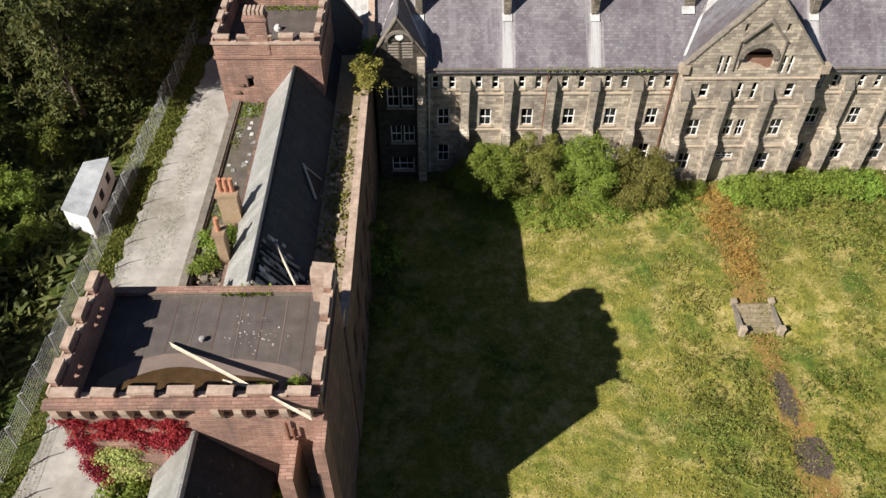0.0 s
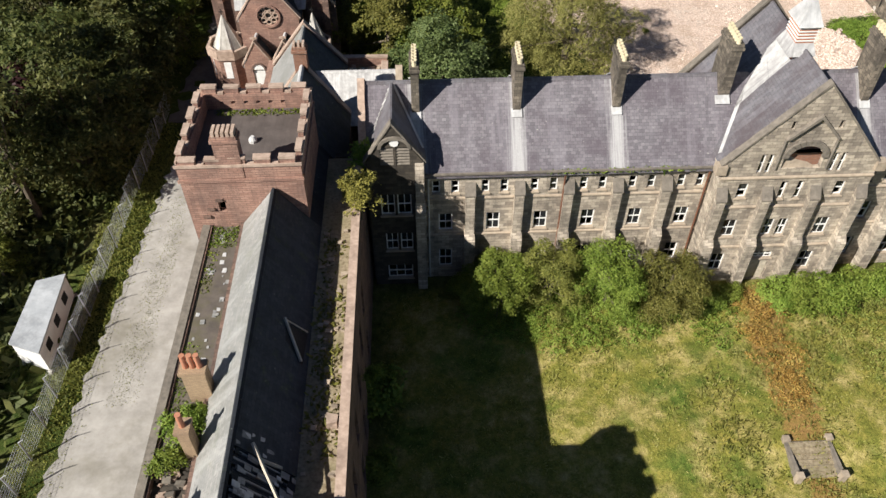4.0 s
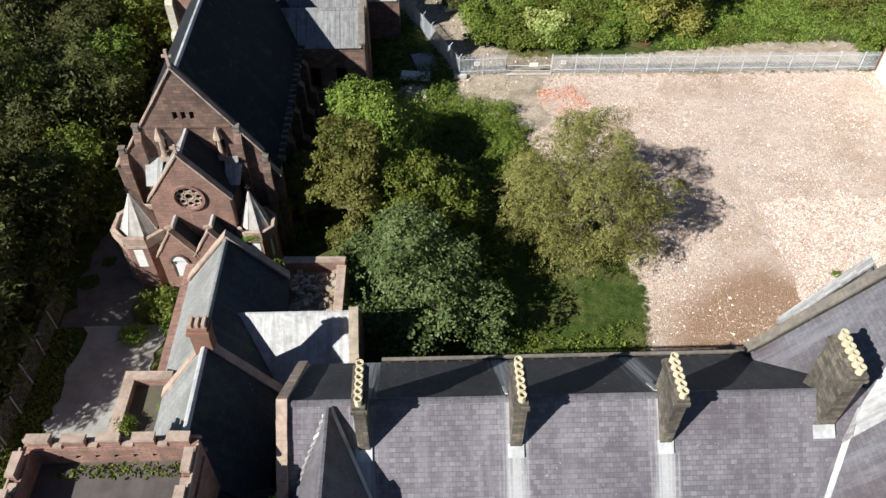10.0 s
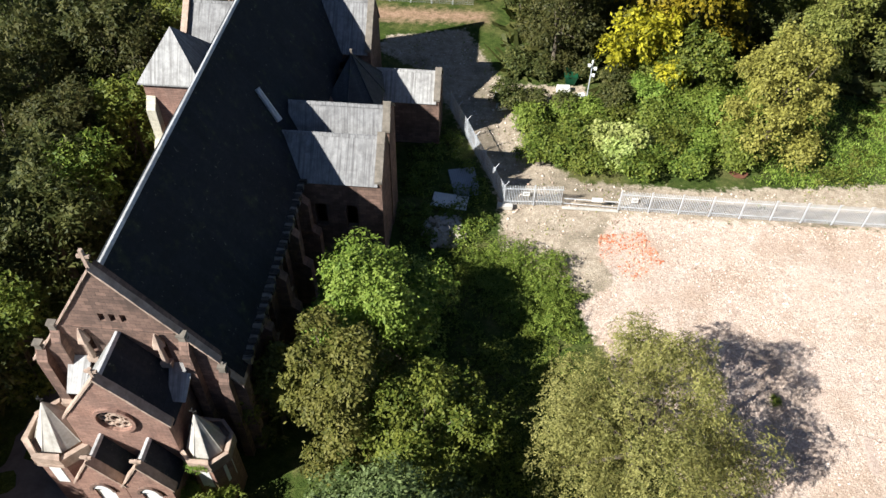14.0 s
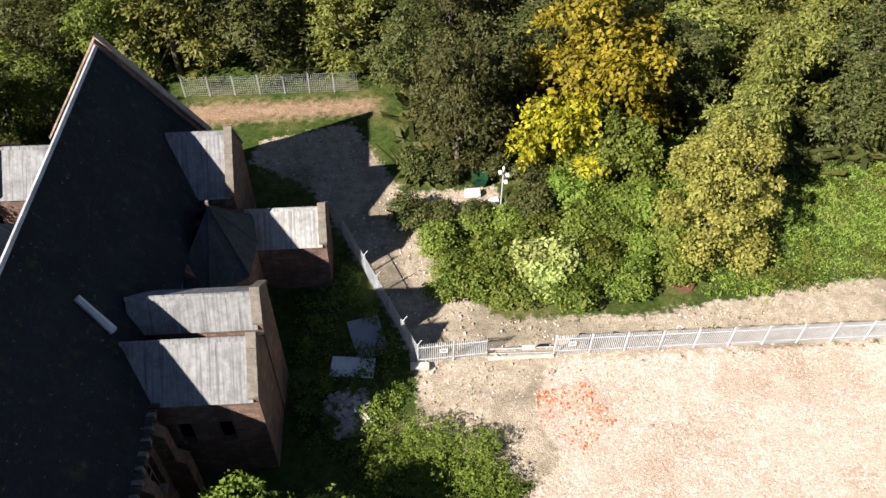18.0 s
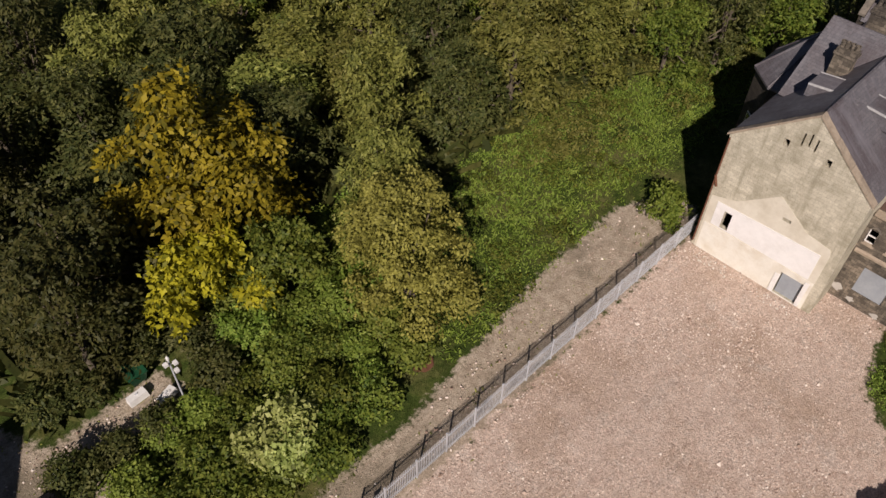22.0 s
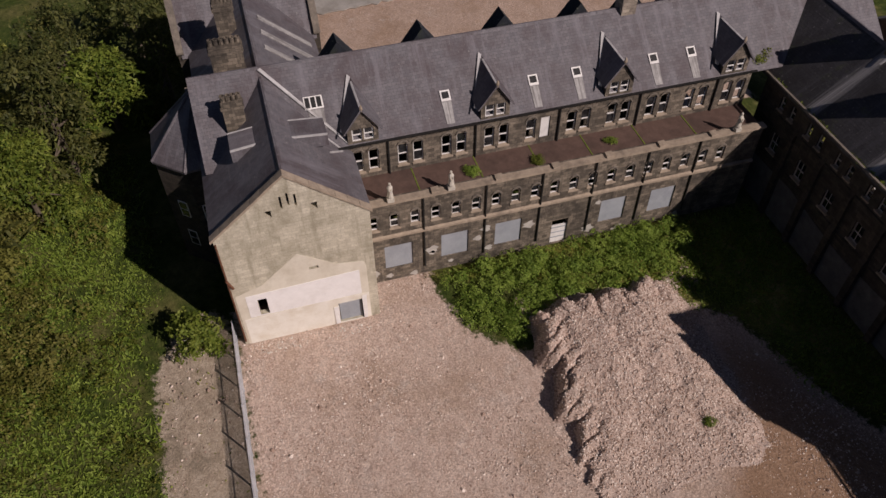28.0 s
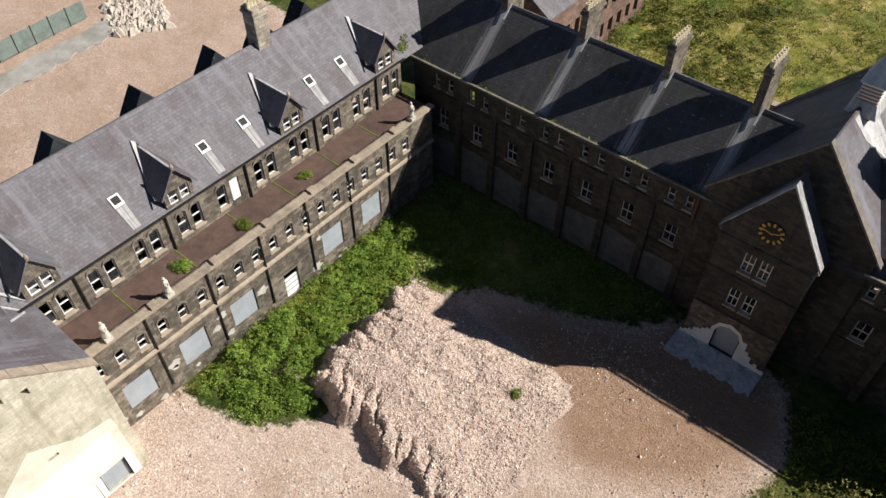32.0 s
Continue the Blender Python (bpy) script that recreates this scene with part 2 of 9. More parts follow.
# the slate lightened, sunlight on west slopes put into its colour
LITPALE = slates("pale_slate", (0.27, 0.27, 0.26), (0.36, 0.35, 0.33), (0.19, 0.19, 0.17), 0.25)
LEAD = plain("lead_sheet", (0.46, 0.46, 0.46), (0.7, 0.69, 0.67), 1.6, 0.6, 0.1, 0.2, 0.5, (0.24, 0.23, 0.22), 0.5)
WEATHER = plain("weathered_sheet", (0.29, 0.285, 0.28), (0.48, 0.47, 0.45), 2.0, 0.75, 0, 0.25, 0.7, (0.13, 0.12, 0.115), 0.95, 5.0)
FELT = plain("roofing_felt", (0.085, 0.072, 0.066), (0.135, 0.113, 0.103), 1.0, 0.7, 0, 0.2, 0.35, (0.055, 0.045, 0.04), 0.35)
MOSSFELT = plain("mossy_felt", (0.085, 0.072, 0.062), (0.15, 0.125, 0.105), 1.0, 0.85, 0, 0.4, 0.4, (0.1, 0.1, 0.025))
BROWNF = plain("brown_asphalt", (0.09, 0.056, 0.045), (0.15, 0.096, 0.076), 1.2, 0.8, 0, 0.2, 0.35, (0.05, 0.035, 0.03))
CONC = plain("worn_concrete", (0.42, 0.4, 0.36), (0.6, 0.57, 0.52), 0.7, 0.9, 0, 0.35, 0.22, (0.17, 0.155, 0.12))
RENDER = plain("cream_render", (0.64, 0.59, 0.48), (0.76, 0.72, 0.61), 0.8, 0.9, 0, 0.15, 0.5, (0.52, 0.47, 0.36))
WHITE = plain("white_paint", (0.74, 0.73, 0.7), (0.84, 0.83, 0.8), 3.0, 0.6, 0, 0.08, 0.8, (0.55, 0.53, 0.5))
BOARD = plain("grey_blue_board", (0.3, 0.33, 0.36), (0.38, 0.41, 0.44), 1.0, 0.7, 0, 0.05, 0.6, (0.25, 0.27, 0.29))
WOOD = plain("bleached_timber", (0.4, 0.35, 0.27), (0.58, 0.52, 0.42), 3.0, 0.85, 0, 0.3, 1.0)
IRON = plain("rusted_iron", (0.14, 0.06, 0.035), (0.22, 0.1, 0.06), 3.0, 0.8, 0.2, 0.2, 1.0)
STEEL = plain("galvanised_steel", (0.55, 0.57, 0.6), (0.68, 0.7, 0.73), 4.0, 0.45, 0.15, 0.05, 1.0)
WIRE = plain("dull_wire", (0.36, 0.37, 0.38), (0.5, 0.51, 0.52), 4.0, 0.6, 0.2, 0.05, 1.0)
DARKM = plain("dark_iron", (0.02, 0.02, 0.02), (0.04, 0.038, 0.035), 4.0, 0.6, 0.3, 0.1, 1.0)
ROADC = plain("worn_road_concrete", (0.27, 0.255, 0.23), (0.44, 0.42, 0.385), 0.5, 0.9, 0, 0.35, 0.16, (0.16, 0.145, 0.1))
TARMAC = plain("worn_tarmac", (0.1, 0.095, 0.088), (0.17, 0.16, 0.15), 1.0, 0.9, 0, 0.3, 0.3, (0.06, 0.055, 0.045))
POTS = plain("buff_clay", (0.55, 0.47, 0.3), (0.68, 0.6, 0.42), 3.0, 0.85, 0, 0.2, 1.5)
TERRA = plain("terracotta", (0.4, 0.17, 0.1), (0.5, 0.23, 0.14), 3.0, 0.85, 0, 0.2, 1.5)
STATUE = plain("grey_statue_stone", (0.5, 0.47, 0.4), (0.66, 0.62, 0.53), 6.0, 0.9, 0, 0.4, 2.0)
MOSS = plain("moss", (0.1, 0.14, 0.02), (0.19, 0.24, 0.04), 5.0, 0.95, 0, 0.8, 1.0)
BARK = plain("bark", (0.1, 0.08, 0.06), (0.17, 0.14, 0.1), 6.0, 0.95, 0, 0.8, 1.5)
RUBBLE = plain("broken_stone", (0.42, 0.36, 0.3), (0.62, 0.56, 0.48), 3.0, 0.95, 0, 0.4, 2.0)
SPOIL = plain("pink_crushed_stone", (0.3, 0.22, 0.178), (0.66, 0.53, 0.45), 6.0, 0.95, 0, 1.0, 0.5, (0.46, 0.34, 0.27))
BLACK = plain("black_paint", (0.012, 0.012, 0.013), (0.02, 0.02, 0.02), 3.0, 0.6)
GOLD = plain("gilt", (0.6, 0.35, 0.06), (0.7, 0.45, 0.1), 3.0, 0.5, 0.3)
L_GREEN = leaves("leaf_green", (0.053, 0.086, 0.013), (0.120, 0.166, 0.022), (0.238, 0.264, 0.046))
L_DARK = leaves("leaf_dark_green", (0.037, 0.049, 0.013), (0.073, 0.087, 0.022), (0.151, 0.148, 0.043))
L_OLIVE = leaves("leaf_olive", (0.087, 0.103, 0.021), (0.170, 0.186, 0.037), (0.302, 0.295, 0.072))
L_SILVER = leaves("leaf_grey_green", (0.047, 0.069, 0.021), (0.095, 0.129, 0.038), (0.201, 0.238, 0.090))
L_YEL = leaves("leaf_yellow", (0.085, 0.095, 0.01), (0.31, 0.265, 0.014), (0.5, 0.435, 0.03))
L_GOLD = leaves("leaf_gold_olive", (0.119, 0.112, 0.023), (0.230, 0.210, 0.044), (0.368, 0.327, 0.079))
L_BIRCH = leaves("leaf_birch", (0.1, 0.105, 0.026), (0.21, 0.205, 0.055), (0.37, 0.34, 0.11))
L_DOCK = leaves("leaf_dock", (0.2, 0.1, 0.025), (0.36, 0.2, 0.05), (0.48, 0.34, 0.1))
L_RED = leaves("leaf_crimson", (0.09, 0.006, 0.016), (0.24, 0.014, 0.032), (0.38, 0.04, 0.06))
L_PURP = leaves("leaf_purple", (0.03, 0.012, 0.014), (0.055, 0.022, 0.024), (0.09, 0.04, 0.035))
L_PALE = leaves("leaf_pale", (0.2, 0.24, 0.06), (0.38, 0.42, 0.12), (0.52, 0.54, 0.2))
L_GRASS = leaves("grass_blades", (0.154, 0.171, 0.033), (0.242, 0.242, 0.055), (0.396, 0.352, 0.121))
L_BRIGHT = leaves("leaf_bright", (0.090, 0.148, 0.019), (0.166, 0.235, 0.033), (0.286, 0.346, 0.065))


def glass_material():
    k = Nodes("old_glass", 0.12, spec=0.5)
    c = k.ramp(k.noise(k.obj(), 1.5, 2.0), (0.4, (0.012, 0.013, 0.015)), (0.7, (0.04, 0.042, 0.045)))
    return k.color(c)


GLASS = glass_material()


def ground_material():
    k = Nodes("ground_cover", 0.95, spec=0.15)
    pos = k.obj()
    n1, n2, n3 = k.noise(pos, 0.16, 6.0, 0.65), k.noise(pos, 1.3, 6.0, 0.75), k.noise(pos, 6.0, 5.0, 0.7)
    n4 = k.noise(pos, 0.42, 5.0, 0.65)
    grass = k.ramp(n2, (0.28, (0.02, 0.036, 0.007)), (0.5, (0.058, 0.088, 0.016)), (0.75, (0.13, 0.15, 0.04)))
    grass = k.mix(k.step(n1, 0.48, 0.66), grass, k.ramp(n2, (0.3, (0.08, 0.092, 0.022)), (0.7, (0.23, 0.205, 0.08))))
    straw = k.ramp(n2, (0.25, (0.192, 0.173, 0.045)), (0.5, (0.422, 0.352, 0.122)), (0.78, (0.666, 0.538, 0.256)))
    green = k.ramp(n2, (0.25, (0.095, 0.111, 0.018)), (0.5, (0.234, 0.228, 0.045)), (0.75, (0.467, 0.378, 0.096)))
    lush = k.ramp(n2, (0.3, (0.045, 0.077, 0.013)), (0.55, (0.128, 0.179, 0.031)), (0.75, (0.269, 0.288, 0.064)))
    lawn = k.mix(k.step(n4, 0.47, 0.62), green, straw)
    lawn = k.mix(k.step(n1, 0.5, 0.64), lawn, lush)
    c = k.mix(k.attr("lawn"), grass, lawn)
    stones = k.n("ShaderNodeTexVoronoi", Vector=pos, Scale=7.0)
    coarse = k.n("ShaderNodeTexVoronoi", Vector=pos, Scale=2.9)
    speck = k.ramp(stones.outputs["Distance"], (0.15, (1.1, 1.1, 1.1)), (0.7, (0.62, 0.6, 0.58)))
    gravel = k.ramp(n2, (0.25, (0.6, 0.44, 0.355)), (0.55, (0.77, 0.62, 0.52)), (0.8, (0.89, 0.77, 0.68)))
    gravel = k.mix(k.step(n1, 0.47, 0.66), gravel, (0.58, 0.44, 0.34))
    gravel = k.mix(k.math("MULTIPLY", k.step(n4, 0.55, 0.68), 0.5), gravel, (0.86, 0.78, 0.7))
    tone = k.ramp(k.n("ShaderNodeSeparateColor", Color=stones.outputs["Color"]).outputs[0], (0.0, (0.45, 0.38, 0.35)), (0.4, (0.9, 0.86, 0.83)), (1.0, (1.35, 1.34, 1.32)))
    tone2 = k.ramp(k.n("ShaderNodeSeparateColor", Color=coarse.outputs["Color"]).outputs[0], (0.0, (0.9, 0.88, 0.87)), (1.0, (1.08, 1.08, 1.08)))
    gravel = k.mix(k.math("ADD", 0.2, k.math("MULTIPLY", k.step(n4, 0.36, 0.62), 0.3)), gravel, k.mix(1.0, k.mix(1.0, speck, tone, "MULTIPLY"), tone2, "MULTIPLY"), "MULTIPLY")
    dirt = k.ramp(n2, (0.25, (0.3, 0.23, 0.165)), (0.5, (0.5, 0.41, 0.31)), (0.8, (0.7, 0.6, 0.48)))
    dirt = k.mix(k.step(n1, 0.5, 0.62), dirt, (0.3, 0.25, 0.18))
    rust = k.ramp(n2, (0.3, (0.15, 0.11, 0.03)), (0.5, (0.3, 0.2, 0.06)), (0.7, (0.36, 0.2, 0.08)))
    edge = k.math("MULTIPLY", k.math("SUBTRACT", n2, 0.5), 1.1)

    def cover(name, top, under):
        f = k.step(k.math("ADD", k.attr(name), edge), 0.42, 0.58)
        return k.mix(f, under, top)

    c = cover("dirt", dirt, c)
    c = cover("gravel", gravel, c)
    c = k.mix(k.step(k.math("ADD", k.attr("soil"), edge), 0.3, 0.8), c, k.ramp(n2, (0.3, (0.3, 0.185, 0.115)), (0.7, (0.46, 0.31, 0.21))))
    c = cover("rust", rust, c)
    c = cover("bare", k.ramp(n3, (0.3, (0.07, 0.055, 0.045)), (0.7, (0.15, 0.115, 0.09))), c)
    c = k.mix(0.5, c, k.ramp(n3, (0.3, (0.25, 0.25, 0.25)), (0.6, (1.08, 1.08, 1.08))), "MULTIPLY")
    c = k.mix(0.4, c, k.ramp(k.noise(pos, 17.0, 3.0, 0.6), (0.35, (0.35, 0.35, 0.35)), (0.6, (1.15, 1.15, 1.15))), "MULTIPLY")
    k.bump(k.math("SUBTRACT", n3, k.math("MULTIPLY", stones.outputs["Distance"], 0.18)), 0.9, 0.1)
    return k.color(c)


GROUND = ground_material()

# ---- helpers of this scene ----
class Shape:
    """Collects solid pieces into one mesh, with UVs in metres."""

    def __init__(self):
        self.v, self.f = [], []

    def add(self, pts, faces):
        n = len(self.v)
        self.v += [tuple(p) for p in pts]
        self.f += [tuple(i + n for i in f) for f in faces]
        return self

    def box(self, x0, y0, z0, x1, y1, z1, m=None):
        x0, x1, y0, y1, z0, z1 = min(x0, x1), max(x0, x1), min(y0, y1), max(y0, y1), min(z0, z1), max(z0, z1)
        p = [(x0, y0, z0), (x1, y0, z0), (x1, y1, z0), (x0, y1, z0), (x0, y0, z1), (x1, y0, z1), (x1, y1, z1), (x0, y1, z1)]
        if m is not None:
            p = [m @ Vector(q) for q in p]
        return self.add(p, [(0, 3, 2, 1), (4, 5, 6, 7), (0, 1, 5, 4), (1, 2, 6, 5), (2, 3, 7, 6), (3, 0, 4, 7)])

    def loft(self, a, b):
        """A solid between two rings of as many points, ring a below or before ring b."""
        n = len(a)
        return self.add(list(a) + list(b), [tuple(range(n - 1, -1, -1)), tuple(range(n, 2 * n))] + [(i, (i + 1) % n, n + (i + 1) % n, n + i) for i in range(n)])

    def prism(self, poly, axis, a, b):
        """poly: (u, z) points; axis 'x': u is y, run along x from a to b; axis 'y': u is x, run along y."""
        if axis == "x":
            return self.loft([(a, u, z) for u, z in poly], [(b, u, z) for u, z in poly])
        return self.loft([(u, b, z) for u, z in poly], [(u, a, z) for u, z in poly])

    def rod(self, p, q, r0, r1=None, n=7):
        p, q = Vector(p), Vector(q)
        d = (q - p).normalized()
        s = d.orthogonal().normalized()
        w = d.cross(s)
        r1 = r0 if r1 is None else r1
        ring = lambda c, r: [c + (s * math.cos(6.2832 * i / n) + w * math.sin(6.2832 * i / n)) * r for i in range(n)]
        return self.loft(ring(p, r0), ring(q, r1))

    def turn(self, prof, x, y, n=10, phase=0.0):
        """A turned solid: (radius, z) from below upward."""
        rings = [[(x + r * math.cos(6.2832 * (i + phase) / n), y + r * math.sin(6.2832 * (i + phase) / n), z) for i in range(n)] for r, z in prof]
        base = len(self.v)
        for r in rings:
            self.v += r
        for k in range(len(rings) - 1):
            o = base + k * n
            self.f += [(o + i, o + (i + 1) % n, o + n + (i + 1) % n, o + n + i) for i in range(n)]
        self.f += [tuple(base + i for i in range(n - 1, -1, -1)), tuple(base + (len(rings) - 1) * n + i for i in range(n))]
        return self

    def slab(self, a, b, c, d, thick=0.16):
        """A sloping slab: a, b along the eave, c, d along the top, seen counter-clockwise from outside."""
        a, b, c, d = map(Vector, (a, b, c, d))
        n = (b - a).cross(d - a).normalized() * thick
        return self.loft([p - n for p in (a, b, c, d)], [a, b, c, d])

    def jitter(self, amount, seed=1):
        r = random.Random(seed)
        self.v = [tuple(c + r.uniform(-amount, amount) for c in p) for p in self.v]
        return self

    def mesh(self, name, material):
        me = bpy.data.meshes.new(name)
        me.from_pydata(self.v, [], self.f)
        if material:
            me.materials.append(material)
        uv = me.uv_layers.new(name="UVMap")
        co = [Vector(p) for p in self.v]
        buf = []
        for p in me.polygons:
            n = p.normal
            if abs(n.z) > 0.97:
                t, u = Vector((1, 0, 0)), Vector((0, 1, 0))
            else:
                t = Vector((-n.y, n.x, 0)).normalized()
                u = n.cross(t)
            for i in p.vertices:
                buf += (co[i].dot(t), co[i].dot(u))
        uv.data.foreach_set("uv", buf)
        return me


def thing(name, label, category, group="", x=0, y=0, z=0):
    ob = new(name)
    ob.location = (x, y, z)
    ob.empty_display_size = 0.5
    return tagged(ob, label, category, group)


def part(name, shape, material, parent=None, label=""):
    data = shape.mesh(name, material) if isinstance(shape, Shape) else shape
    ob = new(name, data)
    if parent is not None:
        ob.parent = parent
        off = parent.location if parent.parent is None else Vector((0, 0, 0))
        ob.matrix_parent_inverse = Matrix.Translation(-off)
    if label:
        ob["label"] = label
    return ob


def setting(name, shape, material, label):
    return tagged(part(name, shape, material), label, name.replace("_", " "), kind="structure")


def clip_top(poly, ua, ub, ta, tb):
    """Cuts a polygon of (u, v) by the line from (ua, ta) to (ub, tb), keeping what lies below."""
    out = []
    h = lambda p: ta + (tb - ta) * (p[0] - ua) / (ub - ua) - p[1]
    for p, q in zip(poly, poly[1:] + poly[:1]):
        a, b = h(p), h(q)
        if a >= -1e-9:
            out.append(p)
        if (a > 1e-9 and b < -1e-9) or (a < -1e-9 and b > 1e-9):
            s = a / (a - b)
            out.append((p[0] + (q[0] - p[0]) * s, p[1] + (q[1] - p[1]) * s))
    return out


def wall_shape(axis, at, out, u0, u1, z0, top, holes=(), thick=0.5, shape=None):
    """A wall with real openings. axis 'x': it runs along x at y = at; 'y': along y at x = at. out: +1 or -1, the side it faces.
    top: a height, or (u, z) points from u0 to u1. holes: (ua, ub, za, zb)."""
    s = shape or Shape()
    line = [(u0, top), (u1, top)] if isinstance(top, (int, float)) else list(top)
    zmax = max(z for _, z in line)
    us = sorted({u for u, _ in line} | {h[0] for h in holes} | {h[1] for h in holes})
    zs = sorted({z0, zmax} | {h[2] for h in holes} | {h[3] for h in holes})
    P = (lambda u, z, d: (u, at - out * d, z)) if axis == "x" else (lambda u, z, d: (at - out * d, u, z))
    flip = (axis == "x") == (out > 0)

    def face(pts):
        s.add(pts, [tuple(range(len(pts)))[:: -1 if flip else 1]])

    hz = lambda u: np.interp(u, [p[0] for p in line], [p[1] for p in line])
    for ua, ub in zip(us, us[1:]):
        for za, zb in zip(zs, zs[1:]):
            mu, mz = (ua + ub) / 2, (za + zb) / 2
            if any(h[0] < mu < h[1] and h[2] < mz < h[3] for h in holes):
                continue
            poly = clip_top([(ua, za), (ub, za), (ub, zb), (ua, zb)], ua, ub, hz(ua), hz(ub))
            if len(poly) > 2:
                face([P(u, z, 0) for u, z in poly])
                face([P(u, z, thick) for u, z in reversed(poly)])
    for ua, ub, za, zb in holes:
        c = [(ua, za), (ub, za), (ub, zb), (ua, zb)]
        for p, q in zip(c, c[1:] + c[:1]):
            face([P(*q, 0), P(*p, 0), P(*p, thick), P(*q, thick)])
    ring = [(u0, z0), (u1, z0)] + [p for p in reversed(line)]
    for p, q in zip(ring, ring[1:] + ring[:1]):
        if p != q:
            face([P(*p, 0), P(*q, 0), P(*q, thick), P(*p, thick)][::-1])
    return s


WINDOW_MESHES = {}


def sash(parent, axis, at, out, u, z0, w, h, bars=(2, 2), sill=True, broken=None, frame_mat=None, depth=0.18):
    """A sash window in an opening: frame with bars, sill, panes. broken: which panes are gone."""
    key = (axis, out, w, h, bars, broken, (frame_mat or WHITE).name, depth)
    r = random.Random(str(key))
    if key not in WINDOW_MESHES:
        def B(s, ua, ub, za, zb, da, db):
            if axis == "x":
                s.box(ua, -out * da, za, ub, -out * db, zb)
            else:
                s.box(-out * da, ua, za, -out * db, ub, zb)
        fr, pane, sl = Shape(), Shape(), Shape()
        t = 0.085
        for a, b, c, d in ((-w / 2, -w / 2 + t, 0, h), (w / 2 - t, w / 2, 0, h), (-w / 2 + t, w / 2 - t, 0, t * 1.3), (-w / 2 + t, w / 2 - t, h - t, h)):
            B(fr, a, b, c, d, depth, depth + 0.1)
        B(fr, -w / 2 + t, w / 2 - t, h * 0.5 - 0.045, h * 0.5 + 0.045, depth - 0.02, depth + 0.06)
        nx, nz = bars
        for i in range(1, nx):
            B(fr, -w / 2 + w * i / nx - 0.025, -w / 2 + w * i / nx + 0.025, t, h - t, depth + 0.02, depth + 0.06)
        for i in range(nx):
            for j in range(nz):
                if broken and (i + j * nx) in broken:
                    continue
                B(pane, -w / 2 + w * i / nx + 0.04, -w / 2 + w * (i + 1) / nx - 0.04, h * j / nz + 0.05, h * (j + 1) / nz - 0.05, depth + 0.035, depth + 0.045)
        if axis == "x":
            sl.loft([(-w / 2 - 0.1, out * 0.1, -0.12), (w / 2 + 0.1, out * 0.1, -0.12), (w / 2 + 0.1, -out * depth, -0.12), (-w / 2 - 0.1, -out * depth, -0.12)][:: -out],
                    [(-w / 2 - 0.1, out * 0.1, 0.0), (w / 2 + 0.1, out * 0.1, 0.0), (w / 2 + 0.1, -out * depth, 0.06), (-w / 2 - 0.1, -out * depth, 0.06)][:: -out])
        else:
            sl.loft([(out * 0.1, -w / 2 - 0.1, -0.12), (out * 0.1, w / 2 + 0.1, -0.12), (-out * depth, w / 2 + 0.1, -0.12), (-out * depth, -w / 2 - 0.1, -0.12)][:: out],
                    [(out * 0.1, -w / 2 - 0.1, 0.0), (out * 0.1, w / 2 + 0.1, 0.0), (-out * depth, w / 2 + 0.1, 0.06), (-out * depth, -w / 2 - 0.1, 0.06)][:: out])
        WINDOW_MESHES[key] = (fr.mesh("window", frame_mat or WHITE), pane.mesh("pane", GLASS) if pane.f else None, sl.mesh("sill", COPE))
    fr, pane, sl = WINDOW_MESHES[key]
    win = new("window", fr)
    win.parent = parent
    win.matrix_parent_inverse = Matrix.Translation(-parent.location)
    win.location = (u, at, z0) if axis == "x" else (at, u, z0)
    for nm, me in (("pane", pane), ("sill", sl if sill else None)):
        if me is not None:
            c = new(nm, me)
            c.parent = win
    return win


def gable_roof(parent, axis, u0, u1, a0, a1, eave, ridge, mat, over=0.25, mid=None, name="roof", mat2=None, thick=0.18, ridge_mat=None):
    """Two slopes. axis: the way the ridge runs, from u0 to u1; a0, a1: the eave lines across it."""
    mid = (a0 + a1) / 2 if mid is None else mid
    P = (lambda u, a, z: (u, a, z)) if axis == "x" else (lambda u, a, z: (a, u, z))
    s0 = over * (ridge - eave) / (mid - a0)
    s1 = over * (ridge - eave) / (a1 - mid)
    lo = [P(u0, a0 - over, eave - s0), P(u1, a0 - over, eave - s0), P(u1, mid, ridge), P(u0, mid, ridge)]
    hi = [P(u1, a1 + over, eave - s1), P(u0, a1 + over, eave - s1), P(u0, mid, ridge), P(u1, mid, ridge)]
    if axis == "y":
        lo, hi = [lo[1], lo[0], lo[3], lo[2]], [hi[1], hi[0], hi[3], hi[2]]
    part(name, Shape().slab(*lo, thick), mat, parent)
    part(name, Shape().slab(*hi, thick), mat2 or mat, parent)
    cap = Shape()
    n = max(1, int(abs(u1 - u0) / 0.6))
    for i in range(n):
        ua, ub = u0 + (u1 - u0) * i / n, u0 + (u1 - u0) * (i + 0.97) / n
        poly = [(mid - 0.2, ridge - 0.12), (mid + 0.2, ridge - 0.12), (mid + 0.07, ridge + 0.07), (mid - 0.07, ridge + 0.07)]
        cap.prism(poly, axis, min(ua, ub), max(ua, ub))
    part("ridge_tiles", cap, ridge_mat or mat, parent)


